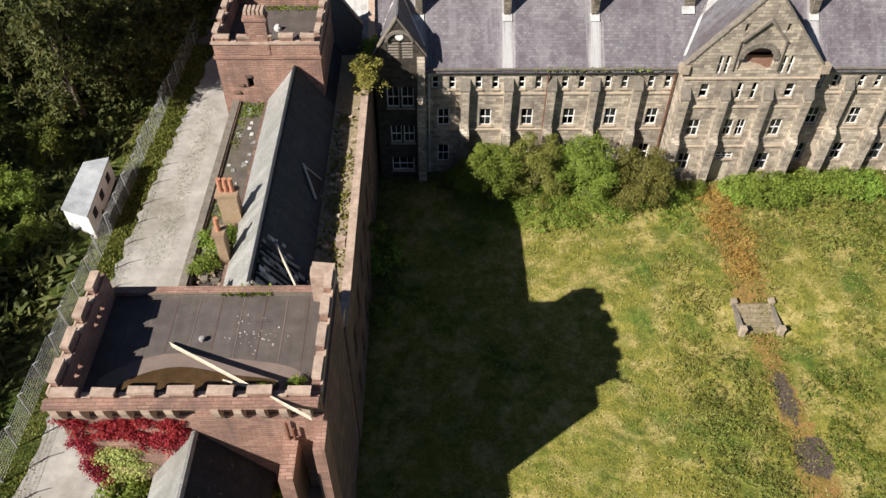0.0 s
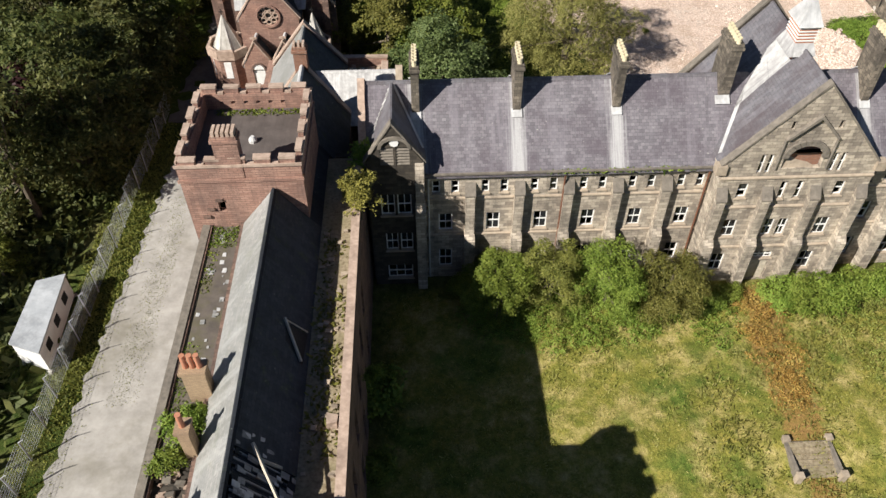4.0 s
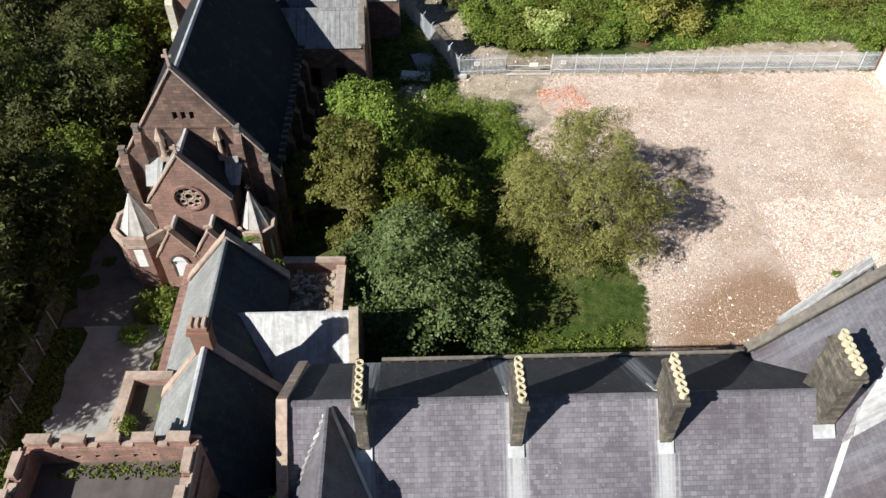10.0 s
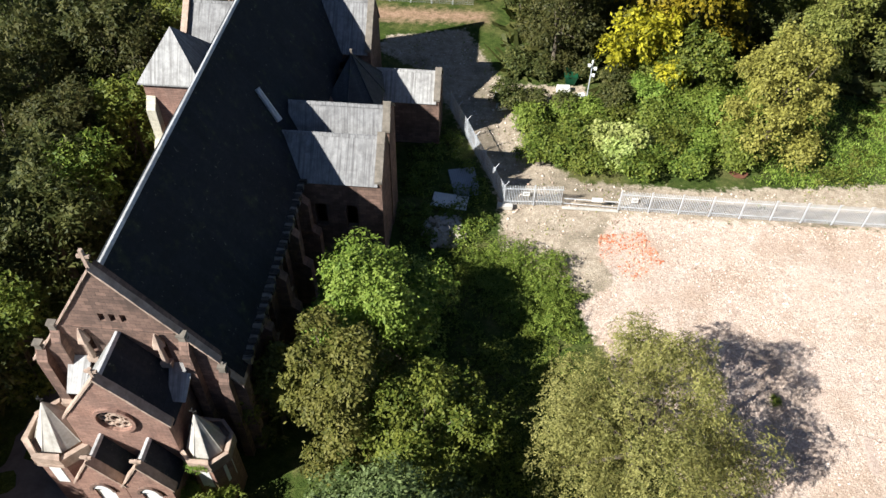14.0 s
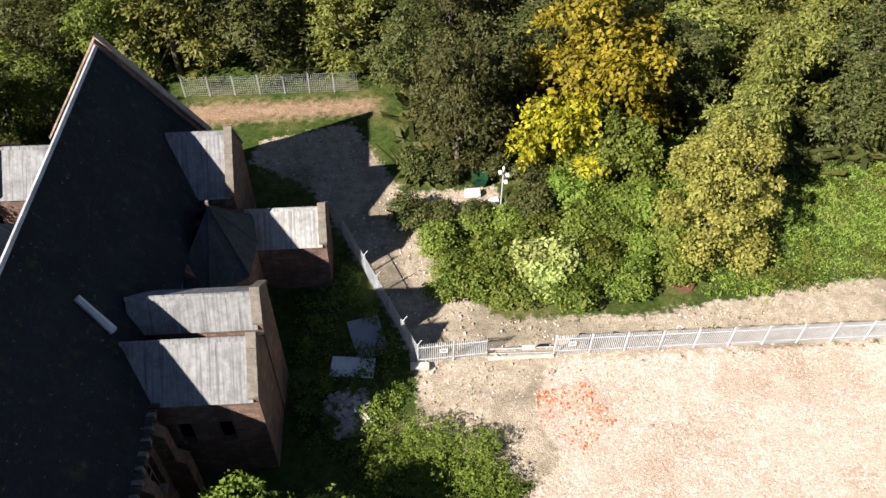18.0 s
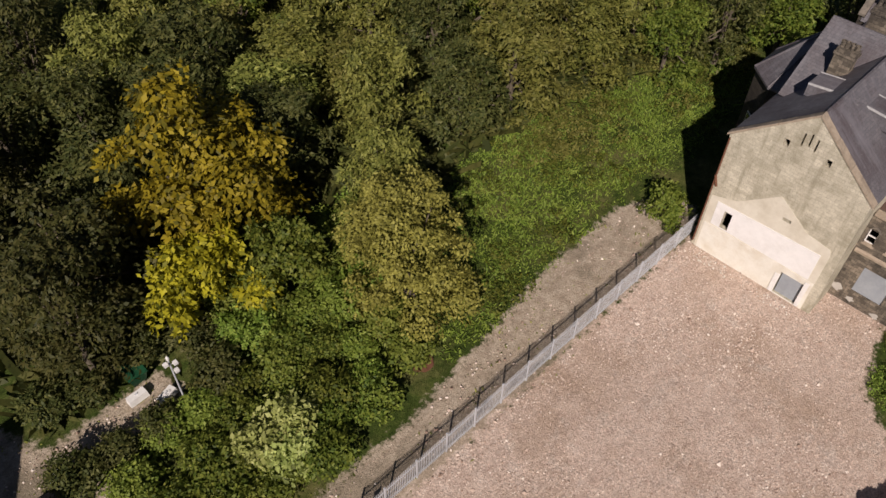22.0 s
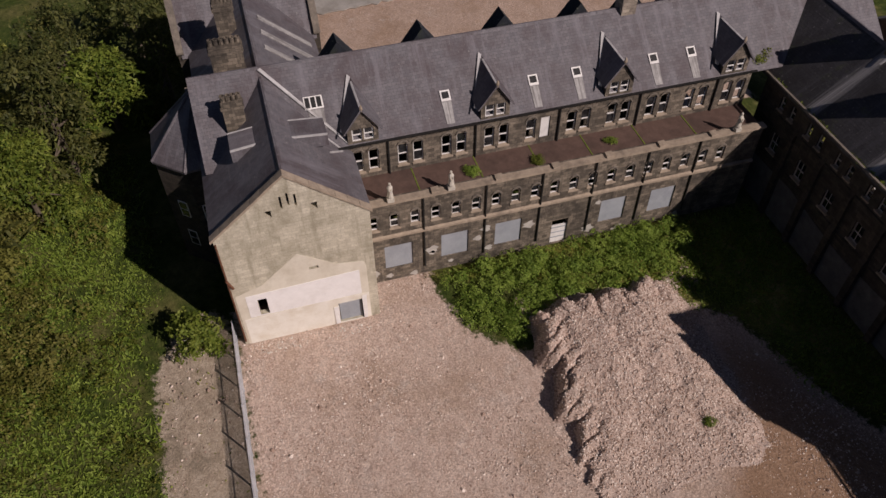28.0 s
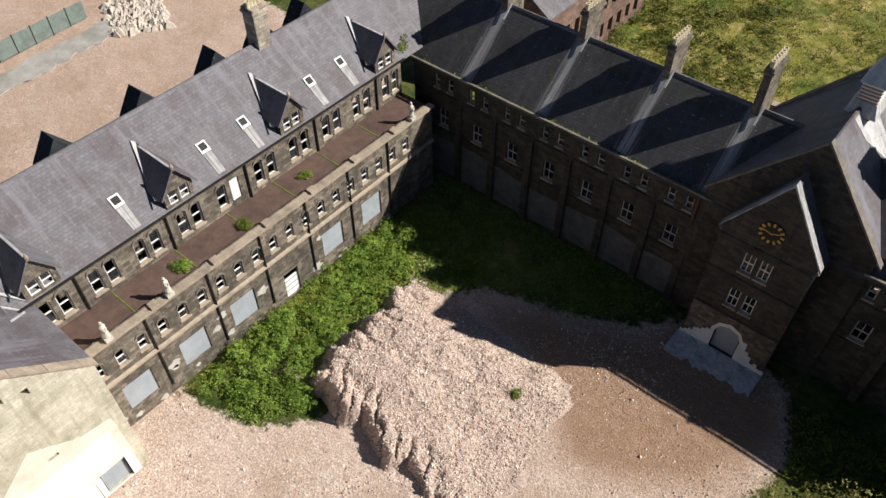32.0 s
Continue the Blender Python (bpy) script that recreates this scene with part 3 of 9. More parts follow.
def coping(parent, axis, at, u0, u1, um, eave, ridge, mat, wide=0.5, thick=0.22, name="gable_coping", finial=0.0):
    """Coping slabs up both sides of a gable that stands at `at`, the gable running along the other axis."""
    for a, b in ((u0, um), (u1, um)):
        n = max(4, int(math.hypot(b - a, ridge - eave) / 1.0))
        for i in range(n):
            f0, f1 = i / n, (i + 0.985) / n
            pa, pb = (a + (b - a) * f0, eave + (ridge - eave) * f0), (a + (b - a) * f1, eave + (ridge - eave) * f1)
            poly = [pa, pb, (pb[0], pb[1] + thick), (pa[0], pa[1] + thick)]
            if a > b:
                poly = poly[::-1]
            part(name, Shape().prism(poly, "x" if axis == "y" else "y", at - wide / 2, at + wide / 2).jitter(0.015, i), mat, parent)
    if finial:
        x, y = (um, at) if axis == "x" else (at, um)
        cross = Shape().box(x - 0.1, y - 0.1, ridge, x + 0.1, y + 0.1, ridge + finial)
        if axis == "x":
            cross.box(x - 0.35, y - 0.08, ridge + finial * 0.6, x + 0.35, y + 0.08, ridge + finial * 0.6 + 0.18)
        else:
            cross.box(x - 0.08, y - 0.35, ridge + finial * 0.6, x + 0.08, y + 0.35, ridge + finial * 0.6 + 0.18)
        part("finial", cross, mat, parent)


def leaf_cloud(name, blobs, count, size, mat, seed, flat=0.6, droop=0.0, corners=4, spray=11):
    """Sprays of small leaves on a set of ellipsoids (x, y, z, rx, ry, rz), as one mesh."""
    r = np.random.default_rng(seed)
    b = np.array(blobs, float)
    unit = lambda v: v / (np.linalg.norm(v, axis=1)[:, None] + 1e-9)
    wgt = (b[:, 3] * b[:, 4] + b[:, 4] * b[:, 5] + b[:, 3] * b[:, 5])
    m = max(1, count // spray)
    pick = r.choice(len(b), m, p=wgt / wgt.sum())
    d = unit(r.normal(size=(m, 3)))
    d[:, 2] = np.where(d[:, 2] < -0.35, -d[:, 2], d[:, 2])
    k = r.random(m)
    rad = np.where(k < 0.7, r.normal(0.97, 0.1, m), np.where(k < 0.86, r.uniform(1.0, 1.35, m), r.uniform(0.4, 0.9, m)))
    ctr = b[pick, :3] + d * b[pick, 3:] * rad[:, None]
    up = unit(0.9 * d + r.normal(scale=0.35, size=(m, 3)) + np.array([0, 0, flat * 0.8]))
    way = d + r.normal(scale=0.5, size=(m, 3))
    way[:, 2] -= droop + 0.25
    way = unit(way - up * (way * up).sum(1)[:, None])
    side = np.cross(up, way)
    reach = size * r.uniform(1.3, 2.6, m)
    # leaves of each spray
    count = m * spray
    R = lambda v: np.repeat(v, spray, 0)
    u = r.uniform(-1, 1, count)
    v = r.normal(0, 0.42, count) * (1.15 - 0.5 * u)
    ctr = R(ctr) + R(way) * (u * R(reach))[:, None] + R(side) * (v * R(reach))[:, None] + R(up) * (r.normal(0, 0.3, count) * size)[:, None]
    nrm = unit(R(up) + r.normal(scale=0.33, size=(count, 3)))
    t = R(way) + R(side) * (v * 1.1)[:, None] + r.normal(scale=0.35, size=(count, 3))
    t = unit(t - nrm * (t * nrm).sum(1)[:, None])
    s = np.cross(nrm, t)
    sz = size * r.uniform(0.6, 1.3, count)[:, None]
    fold = nrm * sz * 0.16
    ring = [ctr - t * sz * 0.6, ctr + s * sz * 0.34 - fold, ctr + t * sz * 0.6, ctr - s * sz * 0.34 - fold] if corners == 4 else [ctr - t * sz * 0.5, ctr + s * sz * 0.45 - fold, ctr + t * sz * 0.65]
    v = np.stack(ring, 1).reshape(-1, 3)
    me = bpy.data.meshes.new(name)
    me.vertices.add(len(v))
    me.vertices.foreach_set("co", v.astype(np.float32).ravel())
    me.loops.add(len(v))
    me.loops.foreach_set("vertex_index", np.arange(len(v), dtype=np.int32))
    me.polygons.add(count)
    me.polygons.foreach_set("loop_start", np.arange(0, len(v), corners, dtype=np.int32))
    me.update(calc_edges=True)
    me.materials.append(mat)
    return me


def crown_blobs(r, h, w, n, low=0.25, lobe=0.27):
    """Lobes of a crown of height h and half-width w, standing on z = 0."""
    out = [(0, 0, h * 0.5, w * 0.5, w * 0.5, h * 0.28)]
    for i in range(n):
        a, f = r.uniform(0, 6.2832), r.uniform(0, 1)
        z = h * (low + (0.95 - low) * f)
        reach = w * math.sqrt(max(0.05, 1 - ((f - 0.32) / 0.72) ** 2)) * r.uniform(0.5, 1.02)
        q = w * lobe * r.choice((0.4, 0.55, 0.75, 1.15))
        out.append((reach * math.cos(a), reach * math.sin(a), z - q * 0.4, q * r.uniform(0.8, 1.25), q * r.uniform(0.8, 1.25), q * r.uniform(0.55, 1.25)))
    return out


TREE_MESHES = {}


def tree_meshes(kind, mat, h, w, leaves_n, size, seed, lobes=26, droop=0.0, low=0.25, corners=4):
    key = (kind, seed)
    if key not in TREE_MESHES:
        r = random.Random(seed)
        blobs = crown_blobs(r, h, w, lobes, low)
        s = Shape()
        s.rod((0, 0, -0.3), (0.1, 0.05, h * 0.34), w * 0.075, w * 0.05, 8)
        s.rod((0.1, 0.05, h * 0.33), (0.0, 0.2, h * 0.78), w * 0.05, w * 0.012, 7)
        for b in blobs[1:11]:
            z = h * r.uniform(0.2, 0.42)
            s.rod((0.05, 0.05, z), (b[0] * 0.85, b[1] * 0.85, b[2]), w * 0.03, w * 0.007, 5)
        TREE_MESHES[key] = (s.mesh("trunk", BARK), leaf_cloud("crown", blobs, leaves_n, size, mat, seed, droop=droop, corners=corners))
    return TREE_MESHES[key]


def tree(kind, mat, x, y, h, w, leaves_n, size, seed, label, sx=1.0, sz=1.0, turn=0.0, name="tree", group="", lobes=26, droop=0.0, low=0.25, z=0.0, category="tree", corners=4):
    trunk, crown = tree_meshes(kind, mat, h, w, leaves_n, size, seed, lobes, droop, low, corners)
    ob = thing(name, label, category, group, x, y, z)
    ob.rotation_euler = (0, 0, turn)
    ob.scale = (sx, sx, sz)
    for nm, me in (("trunk", trunk), ("crown", crown)):
        new(nm, me).parent = ob
    return ob

# ---- ground ----
def inside(x, y, poly):
    """Signed distance to a polygon, positive inside."""
    p = np.array(poly, float)
    q = np.roll(p, -1, 0)
    hit = np.zeros(x.shape, bool)
    dist = np.full(x.shape, 1e9)
    for (ax, ay), (bx, by) in zip(p, q):
        cross = ((ay > y) != (by > y)) & (x < (bx - ax) * (y - ay) / (by - ay + 1e-12) + ax)
        hit ^= cross
        t = np.clip(((x - ax) * (bx - ax) + (y - ay) * (by - ay)) / ((bx - ax) ** 2 + (by - ay) ** 2), 0, 1)
        dist = np.minimum(dist, np.hypot(x - ax - t * (bx - ax), y - ay - t * (by - ay)))
    return np.where(hit, dist, -dist)


YARD = [(15.5, 109.0), (14.0, 113.0), (16.0, 117.6), (58, 118), (59, 101.5), (55, 101), (50.5, 99.8), (47, 96), (48, 88), (49.5, 83), (46, 78.5), (40, 76.5), (33.5, 73.5), (30, 69.5), (22, 71), (19, 77), (20.5, 85), (17, 96), (13.5, 103), (12, 106.5)]
TRACK = [(5.6, 111.0), (11, 108.5), (16.5, 107), (16.5, 116.5), (30, 117.2), (57, 118.5), (58.6, 120), (58, 122.4), (53, 124.6), (42, 124.2), (24, 121.6), (13, 122), (8.5, 125.5), (6.3, 131), (8, 134.5), (14.5, 135), (14, 138), (5, 137.5), (0, 148.5), (-9, 146.3), (-10, 143), (-4, 139), (-0.5, 132), (3.0, 124.5), (5.4, 118)]
EAST = [(72, 60), (150, 55), (150, 112), (84, 108), (76, 104), (72, 100)]
COURT = [(-6, -30), (80, -30), (80, 57), (-6, 57)]
BANK = [(-18, 148.5), (-6, 149.5), (3, 150), (3, 153), (-18, 153)]
SOIL = [(31, 70), (33, 74), (42, 78), (44, 81), (38, 82.5), (34.5, 85.5), (31, 88), (27, 86.5), (22.5, 83), (19.5, 76), (22, 71)]
SHADE = [(57.3, 101), (49.5, 82), (46, 77.5), (38, 75.5), (33, 69.5), (57, 69.5)]
WALK = [(25.0, 56), (29, 56), (28.3, 50), (27.8, 42), (27.2, 36), (27.4, 26), (28, 20), (23.8, 20), (24.2, 28), (24.2, 36), (23.8, 42), (23.8, 50)]
BARE = [[(25.2, 34.6), (26.3, 34.2), (26.4, 31), (25.8, 29.6), (24.9, 30.6)], [(24.9, 28.4), (27.2, 28.6), (27.5, 26.2), (26.2, 25), (24.8, 26.2)]]


def rows_of(lo, hi, step, far):
    return np.concatenate([[lo - f for f in far[::-1]], np.arange(lo, hi + 0.01, step), [hi + f for f in far]])


def build_ground():
    xs = rows_of(-62, 100, 0.75, [20, 80, 300, 1500])
    ys = rows_of(-10, 172, 0.75, [20, 80, 300, 1500])
    X, Y = np.meshgrid(xs, ys)
    Z = 0.10 * np.sin(X * 0.31 + 1.3 * np.sin(Y * 0.17)) * np.sin(Y * 0.27) + 0.05 * np.sin(X * 1.1 + Y * 0.7) * np.sin(Y * 1.3 - X * 0.4) - 0.08
    court = np.clip(inside(X, Y, COURT) / 2, 0, 1)
    bank = np.clip((Y - 38.2) / 2.6, 0, 1)
    Z = Z + court * (0.55 * bank * bank * (3 - 2 * bank) - 0.2)
    flat = np.clip(inside(X, Y, YARD) / 2, 0, 1)
    Z = Z * (1 - 0.6 * flat)
    v = np.stack([X, Y, Z], -1).reshape(-1, 3)
    ny, nx = X.shape
    i = np.arange(ny * nx).reshape(ny, nx)
    q = np.stack([i[:-1, :-1], i[:-1, 1:], i[1:, 1:], i[1:, :-1]], -1).reshape(-1, 4)
    me = bpy.data.meshes.new("ground")
    me.from_pydata(v.tolist(), [], q.tolist())
    me.polygons.foreach_set("use_smooth", np.ones(len(q), bool))
    soft = lambda poly, w: np.clip(0.5 + inside(X, Y, poly) / w, 0, 1)
    gravel = soft(YARD, 3.0)
    zones = {"gravel": np.maximum(gravel, soft(EAST, 3.0)), "dirt": soft(TRACK, 3.0), "lawn": np.maximum(soft(COURT, 4.0), soft(SHADE, 2.0)), "rust": 0.72 * soft(WALK, 3.0), "soil": np.maximum.reduce([0.95 * soft(SOIL, 5.0), 0.5 * soft(EAST, 6.0), 0.85 * soft(BANK, 3.0)]), "bare": np.maximum(soft(BARE[0], 1.2), soft(BARE[1], 1.2))}
    for key, w in zones.items():
        a = me.attributes.new(key, "FLOAT", "POINT")
        a.data.foreach_set("value", w.astype(np.float32).ravel())
    me.materials.append(GROUND)
    tagged(new("ground", me), "rough grass, pale gravel and bare earth ground", "ground", kind="structure")


build_ground()


def ragged(name, left, right, y0, y1, z, mat, label, step=0.7, wobble=0.35, seed=3, thick=0.12):
    """A slab along y whose sides left(y) and right(y) are broken."""
    r = random.Random(seed)
    s = Shape()
    n = int((y1 - y0) / step)
    lx, rx = [], []
    for i in range(n + 1):
        y = y0 + (y1 - y0) * i / n
        lx.append((left(y) + r.uniform(-wobble, wobble), y))
        rx.append((right(y) + r.uniform(-wobble, wobble), y))
    for i in range(n):
        a, b, c, d = lx[i], rx[i], rx[i + 1], lx[i + 1]
        s.loft([(*p, z - thick) for p in (a, b, c, d)], [(*p, z) for p in (a, b, c, d)])
    return setting(name, s, mat, label)


ragged("road", lambda y: -28.5 + (y - 50) * 0.05, lambda y: -20.5, 8, 82, 0.06, ROADC, "cracked pale concrete service road with weeds")
ragged("pavement", lambda y: -29.0 + max(0, y - 80) * 0.05, lambda y: -23.5, 82, 118, 0.03, TARMAC, "shaded worn tarmac lane beside the church", wobble=0.5, seed=8)

# ---- building helpers ----
SHABBY = plain("stained_cement", (0.075, 0.075, 0.075), (0.15, 0.15, 0.148), 0.9, 0.9, 0, 0.3, 0.5, (0.06, 0.06, 0.055))
def stone_box(parent, name, mat, *b, label="", j=0.0):
    s = Shape().box(*b)
    if j:
        s.jitter(j, int(abs(b[0] * 31 + b[1] * 17)))
    return part(name, s, mat, parent, label)


SHARED = {}


def placed(parent, name, key, make, mat, x, y, z, turn=0.0, label=""):
    """A repeated piece: one mesh for all of its kind, set at a place under its thing."""
    if key not in SHARED:
        SHARED[key] = make().mesh(name, mat)
    ob = new(name, SHARED[key])
    ob.parent = parent
    ob.matrix_parent_inverse = Matrix.Translation(-parent.location)
    ob.location, ob.rotation_euler = (x, y, z), (0, 0, turn)
    if label:
        ob["label"] = label
    return ob


def buttress_shape(w=0.85, mid=5.2, top=10.3, d0=1.0, d1=0.6):
    s = Shape()
    s.prism([(-d0, 0), (0.1, 0), (0.1, mid + 0.5), (-d1, mid + 0.5), (-d0, mid)], "x", -w / 2, w / 2)
    s.prism([(-d1, mid + 0.5), (0.1, mid + 0.5), (0.1, top + 0.55), (0, top + 0.5), (-d1, top - 0.45)], "x", -w / 2 + 0.06, w / 2 - 0.06)
    return s


def buttress_cap(w=0.85, z=10.3, d=0.6):
    return Shape().prism([(-d - 0.05, z - 0.5), (0.05, z + 0.5), (0.05, z + 0.62), (-d - 0.05, z - 0.36)], "x", -w / 2, w / 2)


def chimney(parent, x, y0, y1, z0, z1, w, pots, mat=BUFF, pot_mat=POTS):
    st = part("chimney", Shape().box(x - w / 2, y0, z0, x + w / 2, y1, z1 - 0.5).box(x - w / 2 - 0.1, y0 - 0.1, z1 - 0.5, x + w / 2 + 0.1, y1 + 0.1, z1 - 0.25).box(x - w / 2 - 0.02, y0 - 0.02, z1 - 0.25, x + w / 2 + 0.02, y1 + 0.02, z1), mat, parent, "stone chimney stack with clay pots")
    for i in range(pots):
        y = y0 + (y1 - y0) * (i + 0.5) / pots
        s = Shape().turn([(0.19, z1), (0.17, z1 + 0.35), (0.21, z1 + 0.4), (0.21, z1 + 0.5), (0.14, z1 + 0.5), (0.13, z1 + 0.2)], x, y, 8)
        part("chimney_pot", s, pot_mat, st)
    return st


def flashing(parent, x, y0, z0, y1, z1, w):
    """Lead dressed round the foot of a chimney on a slope that rises along y."""
    s = Shape()
    s.slab((x - w / 2 - 0.12, y0 - 0.45, z0 - 0.32), (x + w / 2 + 0.12, y0 - 0.45, z0 - 0.32), (x + w / 2 + 0.12, y0 + 0.1, z0 + 0.13), (x - w / 2 - 0.12, y0 + 0.1, z0 + 0.13), 0.05)
    part("flashing", s, LEAD, parent)


def gabled_block(name, label, axis, u0, u1, a0, a1, eave, ridge, wall, roof, holes=None, roof2=None, cope=None, z0=0.0, over=0.2, mid=None, category="building", ends=(1, 1), raise_=0.35, finial=0.0, thick=0.5, ridge_mat=None):
    """Four walls and a pitched roof; holes: {'a0','a1','u0','u1': openings in that wall}. Returns the thing."""
    holes = holes or {}
    mid = (a0 + a1) / 2 if mid is None else mid
    cx, cy = ((u0 + u1) / 2, mid) if axis == "x" else (mid, (u0 + u1) / 2)
    b = thing(name, label, category, "", cx, cy, 0)
    other = "y" if axis == "x" else "x"
    part("wall", wall_shape(axis, a0, -1, u0 + thick, u1 - thick, z0, eave, holes.get("a0", ()), thick), wall, b)
    part("wall", wall_shape(axis, a1, 1, u0 + thick, u1 - thick, z0, eave, holes.get("a1", ()), thick), wall, b)
    for k, (u, out) in enumerate(((u0, -1), (u1, 1))):
        up = raise_ if (cope and ends[k]) else -0.02
        line = [(a0, eave + up), (mid, ridge + up), (a1, eave + up)]
        part("gable_wall", wall_shape(other, u, out, a0, a1, z0, line, holes.get("u0" if k == 0 else "u1", ()), thick), wall, b)
        if cope and ends[k]:
            coping(b, other, u - out * 0.22, a0 - 0.2, a1 + 0.2, mid, eave + up - 0.1, ridge + up, cope, 0.62, finial=finial)
    ru0 = u0 + (0.3 if cope and ends[0] else -0.15)
    ru1 = u1 - (0.3 if cope and ends[1] else -0.15)
    gable_roof(b, axis, ru0, ru1, a0, a1, eave + 0.05, ridge, roof, over, mid, mat2=roof2, ridge_mat=ridge_mat)
    return b


def stained_slope(parent, x0, x1, y0, y1, z0, z1, stacks, mat, thick=0.18, wash=1.1):
    """One roof slope between an eave at y0 and a ridge at y1, with run-off below the stacks as a mesh attribute."""
    s = Shape()
    nx, ny = int((x1 - x0) / 0.3), 8
    P = lambda i, j, d=0.0: (x0 + (x1 - x0) * i / nx, y0 + (y1 - y0) * j / ny, z0 + (z1 - z0) * j / ny - d)
    for d, flip in ((0.0, y1 < y0), (thick, y1 > y0)):
        o = len(s.v)
        s.v += [P(i, j, d) for j in range(ny + 1) for i in range(nx + 1)]
        for j in range(ny):
            for i in range(nx):
                a = o + j * (nx + 1) + i
                q = (a, a + 1, a + nx + 2, a + nx + 1)
                s.f.append(q[::-1] if flip else q)
    s.add([P(0, 0), P(nx, 0), P(nx, 0, thick), P(0, 0, thick), P(0, ny), P(nx, ny), P(nx, ny, thick), P(0, ny, thick)], [(0, 3, 2, 1) if y1 > y0 else (0, 1, 2, 3), (1, 2, 6, 5), (4, 7, 3, 0)])
    me = s.mesh("roof", mat)
    co = np.array(s.v)
    w = sum(wash * np.exp(-((co[:, 0] - x) / (0.45 + 0.07 * (z1 - co[:, 2]))) ** 2) for x in stacks) + 0.25 * np.exp(-((co[:, 2] - z1) / 0.5) ** 2)
    at = me.attributes.new("runoff", "FLOAT", "POINT")
    at.data.foreach_set("value", np.clip(w, 0, 1).astype(np.float32))
    return part("roof", me, None, parent)


SOOTBUFF = masonry("sooty_buff_stone", (0.31, 0.26, 0.2), (0.105, 0.09, 0.07), (0.08, 0.07, 0.06), (0.05, 0.044, 0.038), 0.45, 0.28, 0.8)

# ---- long stone range ----
BAYS_W = [3.88 * k for k in range(6)]
BAYS_E = [34.6 + 3.88 * k for k in range(7)]


def bay_holes(bays, lower=True):
    h = []
    for c in bays:
        h += [(c - 1.06, c - 0.44, 9.7, 11.05), (c + 0.44, c + 1.06, 9.7, 11.05), (c - 0.55, c + 0.55, 5.6, 7.55)]
        if lower:
            h.append((c - 0.55, c + 0.55, 1.3, 3.4))
    return h


def fill_bays(b, at, out, bays, seed, lower=True, fm=None):
    r = random.Random(seed)
    for c in bays:
        for d in (-0.75, 0.75):
            sash(b, "x", at, out, c + d, 9.7, 0.62, 1.35, (1, 2), broken=r.choice([(0,), (1,), (0, 1), None]), frame_mat=fm)
        sash(b, "x", at, out, c, 5.6, 1.1, 1.95, (2, 2), broken=r.choice([(0, 1), (2,), None, (1, 3)]), frame_mat=fm)
        if lower:
            sash(b, "x", at, out, c, 1.3, 1.1, 2.1, (2, 2), broken=r.choice([(0, 1, 2, 3), (2,), None]))


